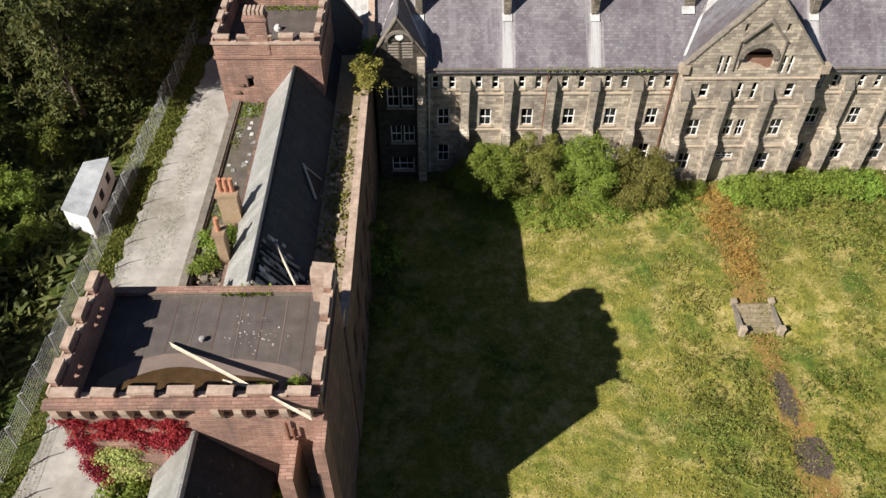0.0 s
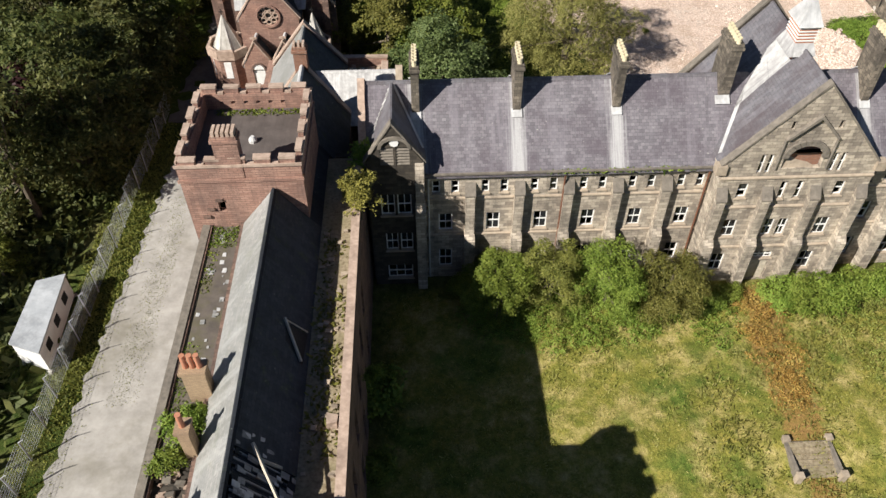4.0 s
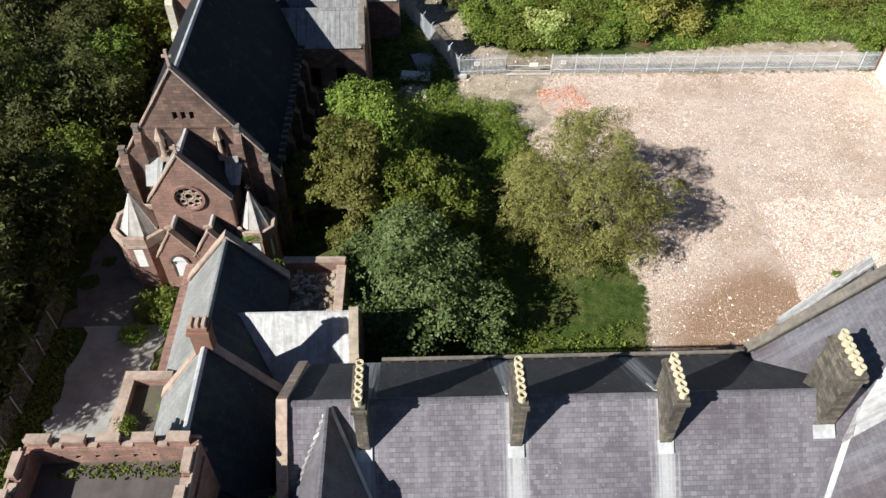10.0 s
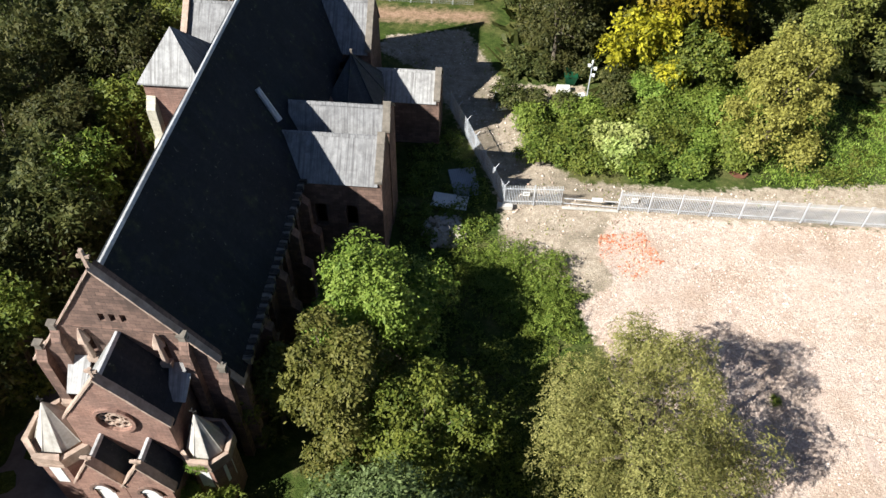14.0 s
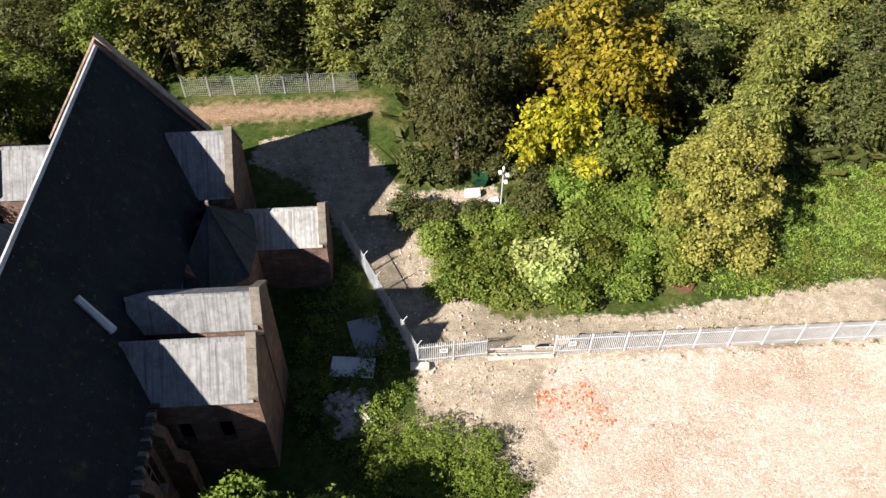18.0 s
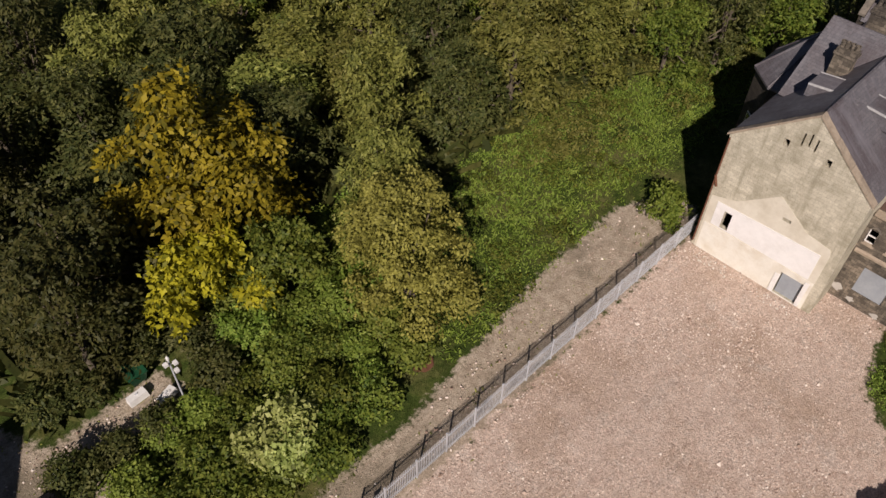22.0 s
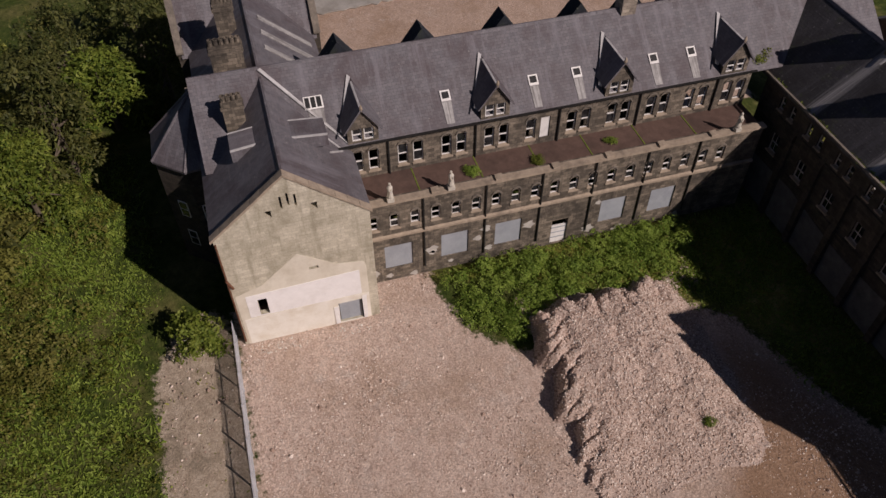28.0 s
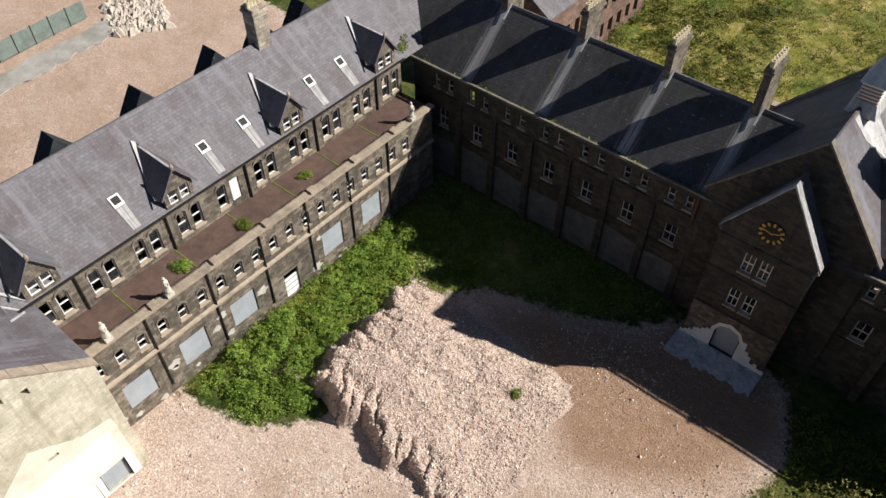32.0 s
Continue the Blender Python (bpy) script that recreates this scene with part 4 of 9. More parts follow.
def long_range():
    b = thing("school_range", "long soot-stained sandstone range with grey slate roof and buttresses", "building", "", 30, 63.5, 0)
    for x0, x1, bays in ((-1.6, 21.2, BAYS_W), (32.6, 61.4, BAYS_E)):
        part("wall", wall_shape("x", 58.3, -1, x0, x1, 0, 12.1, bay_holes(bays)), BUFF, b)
        # north wall: the range's stone with shade put into its colour
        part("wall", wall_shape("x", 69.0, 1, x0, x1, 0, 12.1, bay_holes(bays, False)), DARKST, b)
        fill_bays(b, 58.3, -1, bays, 5)
        # grey frames here are white ones dulled for the shade
        fill_bays(b, 69.0, 1, bays, 6, False, CONC)
        for z in (5.15, 9.15):
            part("string_course", Shape().prism([(58.18, z), (58.3, z), (58.3, z + 0.2), (58.18, z + 0.12)], "x", x0, x1), COPE, b)
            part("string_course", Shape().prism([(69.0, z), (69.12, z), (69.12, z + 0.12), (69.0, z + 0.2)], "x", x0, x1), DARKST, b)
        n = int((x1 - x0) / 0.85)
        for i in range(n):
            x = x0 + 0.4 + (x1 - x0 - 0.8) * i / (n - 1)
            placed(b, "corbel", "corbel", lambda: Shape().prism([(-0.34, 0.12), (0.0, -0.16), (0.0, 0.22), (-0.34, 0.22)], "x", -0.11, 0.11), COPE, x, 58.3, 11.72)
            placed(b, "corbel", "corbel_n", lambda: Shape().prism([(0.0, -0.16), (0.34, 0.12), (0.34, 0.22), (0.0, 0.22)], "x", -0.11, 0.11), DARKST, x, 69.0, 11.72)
        for y in (57.86, 69.44):
            part("gutter", Shape().prism([(y - 0.09, 11.98), (y + 0.09, 11.98), (y + 0.1, 12.12), (y - 0.1, 12.12)], "x", x0, x1), DARKCOPE, b)
    for c in [c + 1.94 for c in BAYS_W[:5]] + [BAYS_E[0] - 1.5] + [c + 1.94 for c in BAYS_E[:-1]]:
        placed(b, "buttress", "buttress", buttress_shape, BUFF, c, 58.3, 0)
        placed(b, "buttress_cap", "buttress_cap", buttress_cap, DARKCOPE, c, 58.3, 0)
        placed(b, "buttress", "buttress_n", lambda: buttress_shape(0.6, 5.2, 9.2, 0.45, 0.3), DARKST, c, 69.0, 0, math.pi)
    for x0, x1, stacks in ((-6.2, 24.2, (-2.15, 5.62, 13.35)), (29.2, 66.5, (32.8, 40.0, 47.6, 55.3))):
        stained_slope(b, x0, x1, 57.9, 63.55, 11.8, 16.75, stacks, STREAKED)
        # yard slope takes the slate with shade in its colour
        stained_slope(b, x0, x1, 69.4, 63.55, 11.81, 16.75, stacks, NSHADE, wash=0.8)
        cap = Shape()
        for i in range(int((x1 - x0) / 0.6)):
            cap.prism([(63.33, 16.62), (63.77, 16.62), (63.62, 16.82), (63.48, 16.82)], "x", x0 + 0.6 * i, x0 + 0.6 * i + 0.585)
        part("ridge_tiles", cap, SLATE, b)
    for x, zt in ((-2.15, 19.2), (5.62, 19.2), (13.35, 19.2), (32.8, 20.3), (40.0, 19.2), (47.6, 19.2), (55.3, 19.2)):
        chimney(b, x, 61.6, 64.05, 14.8, zt, 0.6, 6, SOOTBUFF)
        flashing(b, x, 61.6, 15.15, 64, 17, 0.6)
        part("flashing", Shape().slab((x - 0.5, 64.7, 15.95), (x - 0.35, 64.7, 15.95), (x - 0.35, 63.6, 16.95), (x - 0.5, 63.6, 16.95), 0.06), LEAD, b)
    for x, y in ((-1.35, 58.15), (9.3, 58.1), (20.6, 58.1), (33.2, 69.2)):
        part("downpipe", Shape().rod((x, y, 0.2), (x, y, 12), 0.07), IRON if x != -1.35 else LEAD, b)
    # patched ground floor on the yard side
    for c in BAYS_E:
        stone_box(b, "boarding", SHABBY, c - 1.3, 69.0, 1.4, c + 1.3, 69.05, 3.7, label="grey board over an opening")
    part("render_band", wall_shape("x", 69.04, 1, 34.0, 61.0, 0.0, [(34, 3.3), (40, 4.2), (47, 3.6), (54, 4.4), (61, 4.0)], [(c - 1.3, c + 1.3, 1.4, 3.2) for c in BAYS_E], 0.04), SHABBY, b, "stained cement render band")
    return b


long_range()


WEATHER2 = plain("streaked_lead", (0.4, 0.39, 0.38), (0.66, 0.65, 0.63), 2.0, 0.7, 0, 0.25, 0.7, (0.2, 0.19, 0.19), 0.7)


# ---- gabled wing with cupola and clock ----
def gabled_wing():
    cols = (23.0, 26.8, 30.6)
    holes = []
    for c in (cols[0], cols[2]):
        holes += [(c - 0.55, c + 0.55, 1.3, 3.4), (c - 0.55, c + 0.55, 5.4, 7.35), (c - 0.4, c + 0.4, 9.7, 11.2)]
        holes += [(c + s - 0.2, c + s + 0.2, 12.2, 14.0) for s in ((0.75, 1.35) if c < 25 else (-1.35, -0.75))]
    holes += [(26.0, 27.6, 0.1, 2.5), (26.0, 27.6, 2.7, 3.5), (25.85, 26.65, 5.4, 7.35), (26.95, 27.75, 5.4, 7.35), (25.9, 26.4, 9.5, 11.3), (27.2, 27.7, 9.5, 11.3)]
    holes += [(25.3, 28.3, 12.6, 14.1), (25.6, 28.0, 14.1, 14.7), (26.2, 27.4, 14.7, 15.1), (24.9, 25.2, 16.3, 17.0), (28.4, 28.7, 16.3, 17.0)]
    b = thing("gabled_wing", "tall gabled sandstone wing with buttresses and slate roof", "building", "", 26.8, 63, 0)
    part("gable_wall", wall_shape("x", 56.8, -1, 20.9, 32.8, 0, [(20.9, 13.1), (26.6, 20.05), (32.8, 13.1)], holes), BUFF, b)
    # north and east walls get the shade-darkened stone
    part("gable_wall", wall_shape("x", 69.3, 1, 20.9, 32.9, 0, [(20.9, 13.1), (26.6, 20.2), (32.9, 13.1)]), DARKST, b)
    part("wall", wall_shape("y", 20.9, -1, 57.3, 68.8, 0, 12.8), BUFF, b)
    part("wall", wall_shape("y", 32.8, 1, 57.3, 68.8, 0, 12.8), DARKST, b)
    coping(b, "x", 57.0, 20.5, 33.0, 26.6, 12.7, 20.05, DARKCOPE, 0.6)
    coping(b, "x", 69.1, 20.5, 33.1, 26.6, 12.7, 20.2, DARKCOPE, 0.6)
    for x in (20.75, 32.95):
        stone_box(b, "kneeler", COPE, x - 0.4, 56.55, 12.3, x + 0.4, 57.3, 13.1)
    gable_roof(b, "y", 57.2, 68.9, 20.9, 32.85, 12.85, 19.85, SLATE, 0.15, 26.6)
    # pale lead repair over the upper part of the sunny slope
    P = lambda x, y: (x, y, 12.85 + (x - 20.9) * (19.85 - 12.85) / 5.7 + 0.03)
    part("lead_patch", Shape().slab(P(25.2, 64.6), P(24.6, 61.7), P(26.5, 61.8), P(26.5, 65.0), 0.05), WEATHER2, b, "pale weathered lead sheet over slates")
    part("lead_patch", Shape().slab(P(23.6, 62.8), P(23.0, 61.5), P(24.58, 61.7), P(25.18, 64.5), 0.05), WEATHER2, b)
    part("lead_patch", Shape().slab(P(22.7, 61.9), P(22.6, 61.4), P(22.98, 61.5), P(23.5, 62.7), 0.05), WEATHER, b)
    part("valley_lead", Shape().slab(P(20.95, 58.45), P(21.12, 58.3), P(23.62, 62.75), P(23.42, 62.95), 0.14), LEAD, b)
    r = random.Random(9)
    for c in (cols[0], cols[2]):
        sash(b, "x", 56.8, -1, c, 1.3, 1.1, 2.1, (2, 2), broken=(0, 2))
        sash(b, "x", 56.8, -1, c, 5.4, 1.1, 1.95, (2, 2))
        sash(b, "x", 56.8, -1, c, 9.7, 0.8, 1.5, (1, 2), broken=(0,))
        for s in ((0.75, 1.35) if c < 25 else (-1.35, -0.75)):
            sash(b, "x", 56.8, -1, c + s, 12.2, 0.4, 1.8, (1, 1), sill=False)
    for u in (26.25, 27.35):
        sash(b, "x", 56.8, -1, u, 5.4, 0.8, 1.95, (2, 2), broken=(1,))
    for u in (26.15, 27.45):
        sash(b, "x", 56.8, -1, u, 9.5, 0.5, 1.8, (1, 2), broken=(1,))
    sash(b, "x", 56.8, -1, 26.8, 2.7, 1.6, 0.8, (3, 1), broken=(1,))
    part("door", Shape().box(26.05, 57.0, 0.1, 26.78, 57.07, 2.5).box(26.82, 57.0, 0.1, 27.55, 57.07, 2.5).box(26.2, 56.97, 0.4, 26.65, 57.0, 1.1).box(26.95, 56.97, 0.4, 27.4, 57.0, 1.1), WOOD, b, "weathered double door")
    for x in (21.35, 24.9, 28.7, 32.35):
        placed(b, "buttress", "buttress", buttress_shape, BUFF, x, 56.8, 0)
        placed(b, "buttress_cap", "buttress_cap", buttress_cap, DARKCOPE, x, 56.8, 0)
    for z in (4.2, 8.7, 11.7):
        part("string_course", Shape().prism([(56.66, z), (56.8, z), (56.8, z + 0.22), (56.66, z + 0.12)], "x", 20.9, 32.8), COPE, b)
    # niche with gablet, brick back and broken stone
    part("niche_back", Shape().box(24.9, 57.22, 12.3, 28.7, 57.4, 16.0), BRICK, b, "exposed red brick niche back")
    ell = lambda rx, rz, a: (26.8 + rx * math.cos(a), 13.7 + rz * math.sin(a))
    ang = list(np.linspace(0, math.pi, 13))
    for a0, a1 in zip(ang, ang[1:]):
        part("niche_arch_stone", Shape().prism([ell(1.3, 1.15, a0), ell(1.75, 1.6, a0), ell(1.75, 1.6, a1 - 0.02), ell(1.3, 1.15, a1 - 0.02)], "y", 56.62, 56.84), DARKCOPE, b)
    part("niche_rubble", Shape().loft([(25.2, 56.9, 12.4), (28.3, 56.9, 12.4), (28.3, 57.35, 12.4), (25.2, 57.35, 12.4)], [(25.5, 57.1, 13.4), (27.0, 57.0, 12.9), (27.2, 57.3, 13.0), (25.6, 57.3, 13.9)]), COPE, b)
    part("niche_gablet", Shape().prism([(24.8, 15.5), (25.05, 15.5), (26.8, 17.3), (28.55, 15.5), (28.8, 15.5), (26.8, 17.65)], "y", 56.5, 56.82), DARKCOPE, b)
    for x in (24.85, 28.75):
        part("niche_shaft", Shape().rod((x, 56.72, 12.6), (x, 56.72, 15.5), 0.1), DARKCOPE, b)
    # big stack beside the wing
    chimney(b, 21.75, 62.1, 64.6, 13.0, 20.1, 0.8, 6, SOOTBUFF)
    flashing(b, 21.6, 62.0, 15.6, 64, 17, 0.9)
    # louvred cupola
    CX, CY = 26.4, 62.75
    c = part("cupola", Shape().box(CX - 0.65, CY - 0.95, 19.0, CX + 0.65, CY + 0.95, 21.7), TERRA, b, "louvred roof cupola with lead pyramid")
    for i in range(5):
        part("louvre", Shape().box(CX - 0.71, CY - 1.01, 20.45 + 0.25 * i, CX + 0.71, CY + 1.01, 20.53 + 0.25 * i), WHITE, c)
    def ring(w, d, z):
        return [(CX - w, CY - d, z), (CX + w, CY - d, z), (CX + w, CY + d, z), (CX - w, CY + d, z)]
    part("cupola_skirt", Shape().loft(ring(1.05, 1.3, 19.35), ring(0.7, 1.0, 20.3)), WEATHER2, c)
    part("cupola_roof", Shape().loft(ring(0.85, 1.2, 21.7), ring(0.05, 0.07, 23.8)), LEAD, c)
    part("cupola_eave", Shape().loft(ring(0.8, 1.12, 21.58), ring(0.88, 1.23, 21.7)), WHITE, c)
    part("vane", Shape().rod((CX, CY, 23.7), (CX, CY, 24.5), 0.03).box(CX - 0.15, CY - 0.02, 24.2, CX + 0.15, CY + 0.02, 24.26), DARKM, c)
    return b


gabled_wing()


def clock_block():
    Y, XM = 71.6, 27.1
    holes = []
    for u in (XM - 0.45, XM + 0.75):
        holes += [(u - 0.42, u + 0.42, 9.1, 11.0), (u - 0.42, u + 0.42, 5.3, 7.2)]
    holes += [(XM - 0.95, XM + 0.95, 0.1, 2.3)]
    # block stone is coloured dark for its shaded north face
    b = gabled_block("clock_block", "shade-dark stone gable block with a gilt clock", "y", 69.3, Y, 23.65, 30.45, 12.0, 17.6, DARKST, SLATE, {"u1": holes}, cope=WEATHER, ends=(0, 1), mid=XM)
    for u in (XM - 0.45, XM + 0.75):
        sash(b, "x", Y, 1, u, 9.1, 0.84, 1.9, (2, 3))
        sash(b, "x", Y, 1, u, 5.3, 0.84, 1.9, (2, 3), broken=(1, 3) if u < XM else None)
    part("door", Shape().box(XM - 0.95, Y - 0.3, 0.1, XM + 0.95, Y - 0.22, 2.3), BOARD, b, "boarded arched doorway")
    part("door_arch", Shape().prism([(XM - 1.0, 2.3), (XM + 1.0, 2.3), (XM + 0.75, 2.85), (XM, 3.15), (XM - 0.75, 2.85)], "y", Y + 0.005, Y + 0.06), BOARD, b)
    # lower storey of paler stone, with whitewash that has peeled to a ragged edge
    part("lower_stone", wall_shape("x", Y + 0.05, 1, 23.65, 30.45, 0, 4.3, [(XM - 1.0, XM + 1.0, 0, 2.9)], 0.045), SOOTBUFF, b, "paler stone of the lower storey")
    r = random.Random(17)
    for side in (-1, 1):
        pts, x = [], 1.02
        while x < 3.3:
            pts.append((x, max(0.35, 2.75 - 0.75 * x + r.uniform(-0.35, 0.35)) + (0.5 if x < 1.5 else 0)))
            pts.append((x + 0.28, pts[-1][1] + r.uniform(-0.1, 0.1)))
            x += 0.32
        ring = [(XM + side * 1.02, 0.05)] + [(XM + side * u, z) for u, z in pts] + [(XM + side * pts[-1][0], 0.05)]
        part("whitewash", Shape().prism(ring[::-1] if side < 0 else ring, "y", Y + 0.055, Y + 0.085), WHITE, b, "peeling whitewashed render")
    part("arch_whitewash", Shape().prism([(XM - 1.3, 2.4), (XM - 1.0, 2.4), (XM - 0.75, 2.9), (XM, 3.2), (XM + 0.75, 2.9), (XM + 1.0, 2.4), (XM + 1.3, 2.4), (XM + 0.9, 3.2), (XM, 3.6), (XM - 0.9, 3.2)][::-1], "y", Y + 0.055, Y + 0.08), WHITE, b)
    n, ZC, XC = 24, 13.65, 27.25
    ring = lambda y: [(XC + 0.95 * math.cos(a * 0.2618), y, ZC + 0.95 * math.sin(a * 0.2618)) for a in range(n)]
    face = part("clock_face", Shape().loft(ring(Y + 0.06), ring(Y - 0.05)), BLACK, b, "black clock face with gilt hour marks")
    for i in range(12):
        m = Matrix.Translation((XC, Y + 0.07, ZC)) @ Matrix.Rotation(i * 0.5236, 4, "Y")
        part("hour_mark", Shape().box(-0.08, -0.02, 0.62, 0.08, 0.02, 0.88, m), GOLD, face)
    for a, ln in ((-1.15, 0.6), (1.35, 0.75)):
        m = Matrix.Translation((XC, Y + 0.1, ZC)) @ Matrix.Rotation(a, 4, "Y")
        part("clock_pointer", Shape().box(-0.04, -0.02, -0.1, 0.04, 0.02, ln, m), GOLD, face)
    for z in (4.3, 8.3, 11.7):
        part("string_course", Shape().prism([(Y, z), (Y + 0.12, z), (Y + 0.12, z + 0.1), (Y, z + 0.2)], "x", 23.65, 30.45), DARKST, b)
    r = random.Random(5)
    edge = [(30.75 - 7.2 * i / 22, Y + 2.5 + r.uniform(-0.35, 0.25)) for i in range(23)]
    foot = [(23.55, Y + 0.05), (30.75, Y + 0.05)] + edge
    step = Shape().loft([(*p, 0) for p in foot], [(*p, 0.12) for p in foot])
    part("plinth_slab", step, plain("chipped_whitewash", (0.3, 0.31, 0.31), (0.72, 0.73, 0.74), 3.5, 0.85, 0, 0.3, 1.2, (0.16, 0.15, 0.14)), b, "worn whitewashed doorstep slab")


clock_block()


# ---- west end bay ----
def west_bay():
    holes = [(-4.9, -3.9, 13.3, 15.0), (-3.7, -2.7, 13.3, 15.0), (-5.1, -4.0, 8.2, 10.4), (-3.8, -2.7, 8.2, 10.4), (-4.9, -3.9, 4.2, 6.2), (-3.7, -2.7, 4.2, 6.2), (-4.9, -2.8, 0.8, 2.4)]
    # bay stone is coloured dark for the tower's shade across it
    b = gabled_block("west_bay", "narrow gabled stone bay with louvred belfry window", "y", 57.6, 63.0, -6.0, -1.7, 13.4, 16.85, DARKST, SLATE, {"u0": holes}, cope=DARKCOPE, ends=(1, 0), mid=-3.95, raise_=0.2)
    for u in (-4.4, -3.2):
        for i in range(6):
            part("louvre", Shape().prism([(57.62, 13.35 + 0.27 * i), (57.8, 13.5 + 0.27 * i), (57.8, 13.55 + 0.27 * i), (57.62, 13.4 + 0.27 * i)], "x", u - 0.5, u + 0.5), DARKCOPE, b)
    arch = [(-3.8 + 1.25 * math.cos(a), 15.0 + 1.05 * math.sin(a)) for a in np.linspace(0, math.pi, 9)]
    inner = [(-3.8 + 1.0 * math.cos(a), 15.0 + 0.8 * math.sin(a)) for a in np.linspace(math.pi, 0, 9)]
    part("window_arch", Shape().prism(arch + inner, "y", 57.42, 57.62), DARKCOPE, b)
    part("tracery", Shape().turn([(0.35, 0), (0.35, 0.06)], 0, 0, 8), WHITE, b).matrix_basis = Matrix.Translation((-3.8, 57.6, 15.45)) @ Matrix.Rotation(math.pi / 2, 4, "X")
    for u in (-4.55, -3.25):
        sash(b, "x", 57.6, -1, u, 8.2, 1.1, 2.2, (2, 2), broken=(0, 1))
    for u in (-4.4, -3.2):
        sash(b, "x", 57.6, -1, u, 4.2, 1.0, 2.0, (2, 2), broken=(1,))
    sash(b, "x", 57.6, -1, -3.85, 0.8, 2.1, 1.6, (3, 2), broken=(1, 3))
    placed(b, "buttress", "buttress_w", lambda: buttress_shape(0.8, 9.0, 13.0, 0.7, 0.45), BUFF, -2.0, 57.6, 0)
    # link wall towards the halls
    part("wall", wall_shape("x", 61.0, -1, -9.8, -6.0, 0, 11.5), DARKST, b)
    part("wall", wall_shape("y", -6.2, -1, 58.3, 69.0, 0, [(58.3, 12.0), (63.55, 16.7), (69.0, 12.0)]), DARKST, b)
    coping(b, "y", -6.3, 58.0, 69.2, 63.55, 12.2, 16.9, REDCOPE, 0.55)
    rz = lambda x: 16.85 - (-3.95 - x) * 1.68
    rv = random.Random(3)
    for i in range(11):
        y, x = 63.0 - 0.27 * i, -4.25 - 0.15 * i
        part("verge_slate", Shape().slab((x - 0.02, y, rz(x) + 0.06), (x - 0.02, y - 0.2, rz(x) + 0.06), (x + 0.32 + rv.uniform(-0.1, 0.1), y - 0.22, rz(x + 0.3) + 0.06), (x + 0.32, y, rz(x + 0.3) + 0.06), 0.04), WEATHER if i % 3 else LEAD, b)
    ez = lambda x: 16.85 - (x + 3.95) * 1.55
    part("valley_lead", Shape().slab((-3.85, 63.1, 16.75), (-1.75, 59.4, 13.55), (-1.6, 59.5, 13.45), (-3.7, 63.25, 16.7), 0.05), LEAD, b)


west_bay()


# ---- battlemented towers ----
def merlon_row(b, axis, at, out, u0, u1, z, mat=RED, seed=1):
    r = random.Random(seed)
    n = max(2, int(round((u1 - u0) / 1.8)))
    pitch = (u1 - u0) / n
    for i in range(n):
        c = u0 + pitch * (i + 0.5)
        w, h = pitch * (0.58 + r.uniform(-0.05, 0.05)), 0.5 + r.uniform(-0.08, 0.08)
        for nm, a, c0, c1, za, zb, grow in (("merlon", mat, c - w / 2, c + w / 2, z, z + h, 0.0), ("merlon_cap", REDCOPE, c - w / 2 - 0.06, c + w / 2 + 0.06, z + h, z + h + 0.16, 0.06), ("crenel_sill", REDCOPE, c + w / 2 + 0.1, c + pitch - w / 2 - 0.1, z, z + 0.15, 0.08)):
            if nm == "crenel_sill" and i == n - 1:
                continue
            d0, d1 = at + out * grow, at - out * (0.32 + grow)
            s = Shape()
            s.box(c0, min(d0, d1), za, c1, max(d0, d1), zb) if axis == "x" else s.box(min(d0, d1), c0, za, max(d0, d1), c1, zb)
            part(nm, s.jitter(0.025, i), a, b)


def tower(name, label, x0, x1, y0, y1, top, roof, sides, mat, holes, mats=None):
    b = thing(name, label, "tower", "", (x0 + x1) / 2, (y0 + y1) / 2, 0)
    z = top - 0.9
    spans = {"s": ("x", y0, -1, x0, x1), "n": ("x", y1, 1, x0, x1), "w": ("y", x0, -1, y0 + 0.45, y1 - 0.45), "e": ("y", x1, 1, y0 + 0.45, y1 - 0.45)}
    for k, (axis, at, out, a, c) in spans.items():
        part("wall", wall_shape(axis, at, out, a, c, 0, z if sides[k] else sides.get("low", roof + 0.3), holes.get(k, ()), 0.45), (mats or {}).get(k, mat), b)
        if sides[k]:
            merlon_row(b, axis, at, out, a, c, z, mat=mat, seed=ord(k))
            for zz, g, cm in ((z - 1.3, 0.12, mat), (z - 0.05, 0.1, REDCOPE)):
                s = Shape()
                d0, d1 = at, at + out * g
                s.box(a - 0.1, min(d0, d1), zz, c + 0.1, max(d0, d1), zz + 0.22) if axis == "x" else s.box(min(d0, d1), a - 0.1, zz, max(d0, d1), c + 0.1, zz + 0.22)
                part("string_course", s, cm, b)
    part("flat_roof", Shape().box(x0 + 0.46, y0 + 0.46, roof - 0.25, x1 - 0.46, y1 - 0.46, roof), FELT, b, "dark felt flat roof with ponding")
    return b


RZ = 16.8
# east wall gets the dimmer stone: its shade put into the colour
t1 = tower("gate_tower", "red sandstone battlemented tower with a felt flat roof", -19.2, -6.5, 20.0, 28.5, 19.6, RZ, {"s": 1, "n": 0, "w": 1, "e": 1}, RED, {"s": [(-18.3, -17.3, 0.2, 3.2)], "w": [(u, u + 0.36, 17.55, 18.0) for u in (21.9, 22.45, 25.1, 25.65, 26.2)]}, {"e": DIM})
for k in range(12):
    x = -18.75 + 1.06 * k
    if k == 6:
        continue
    placed(t1, "machicolation", "machic", lambda: Shape().prism([(-0.55, 0.75), (-0.42, 0.25), (0.0, -0.55), (0.0, 1.1), (-0.55, 1.1)], "x", -0.19, 0.19), REDCOPE, x, 20.0, 17.65)
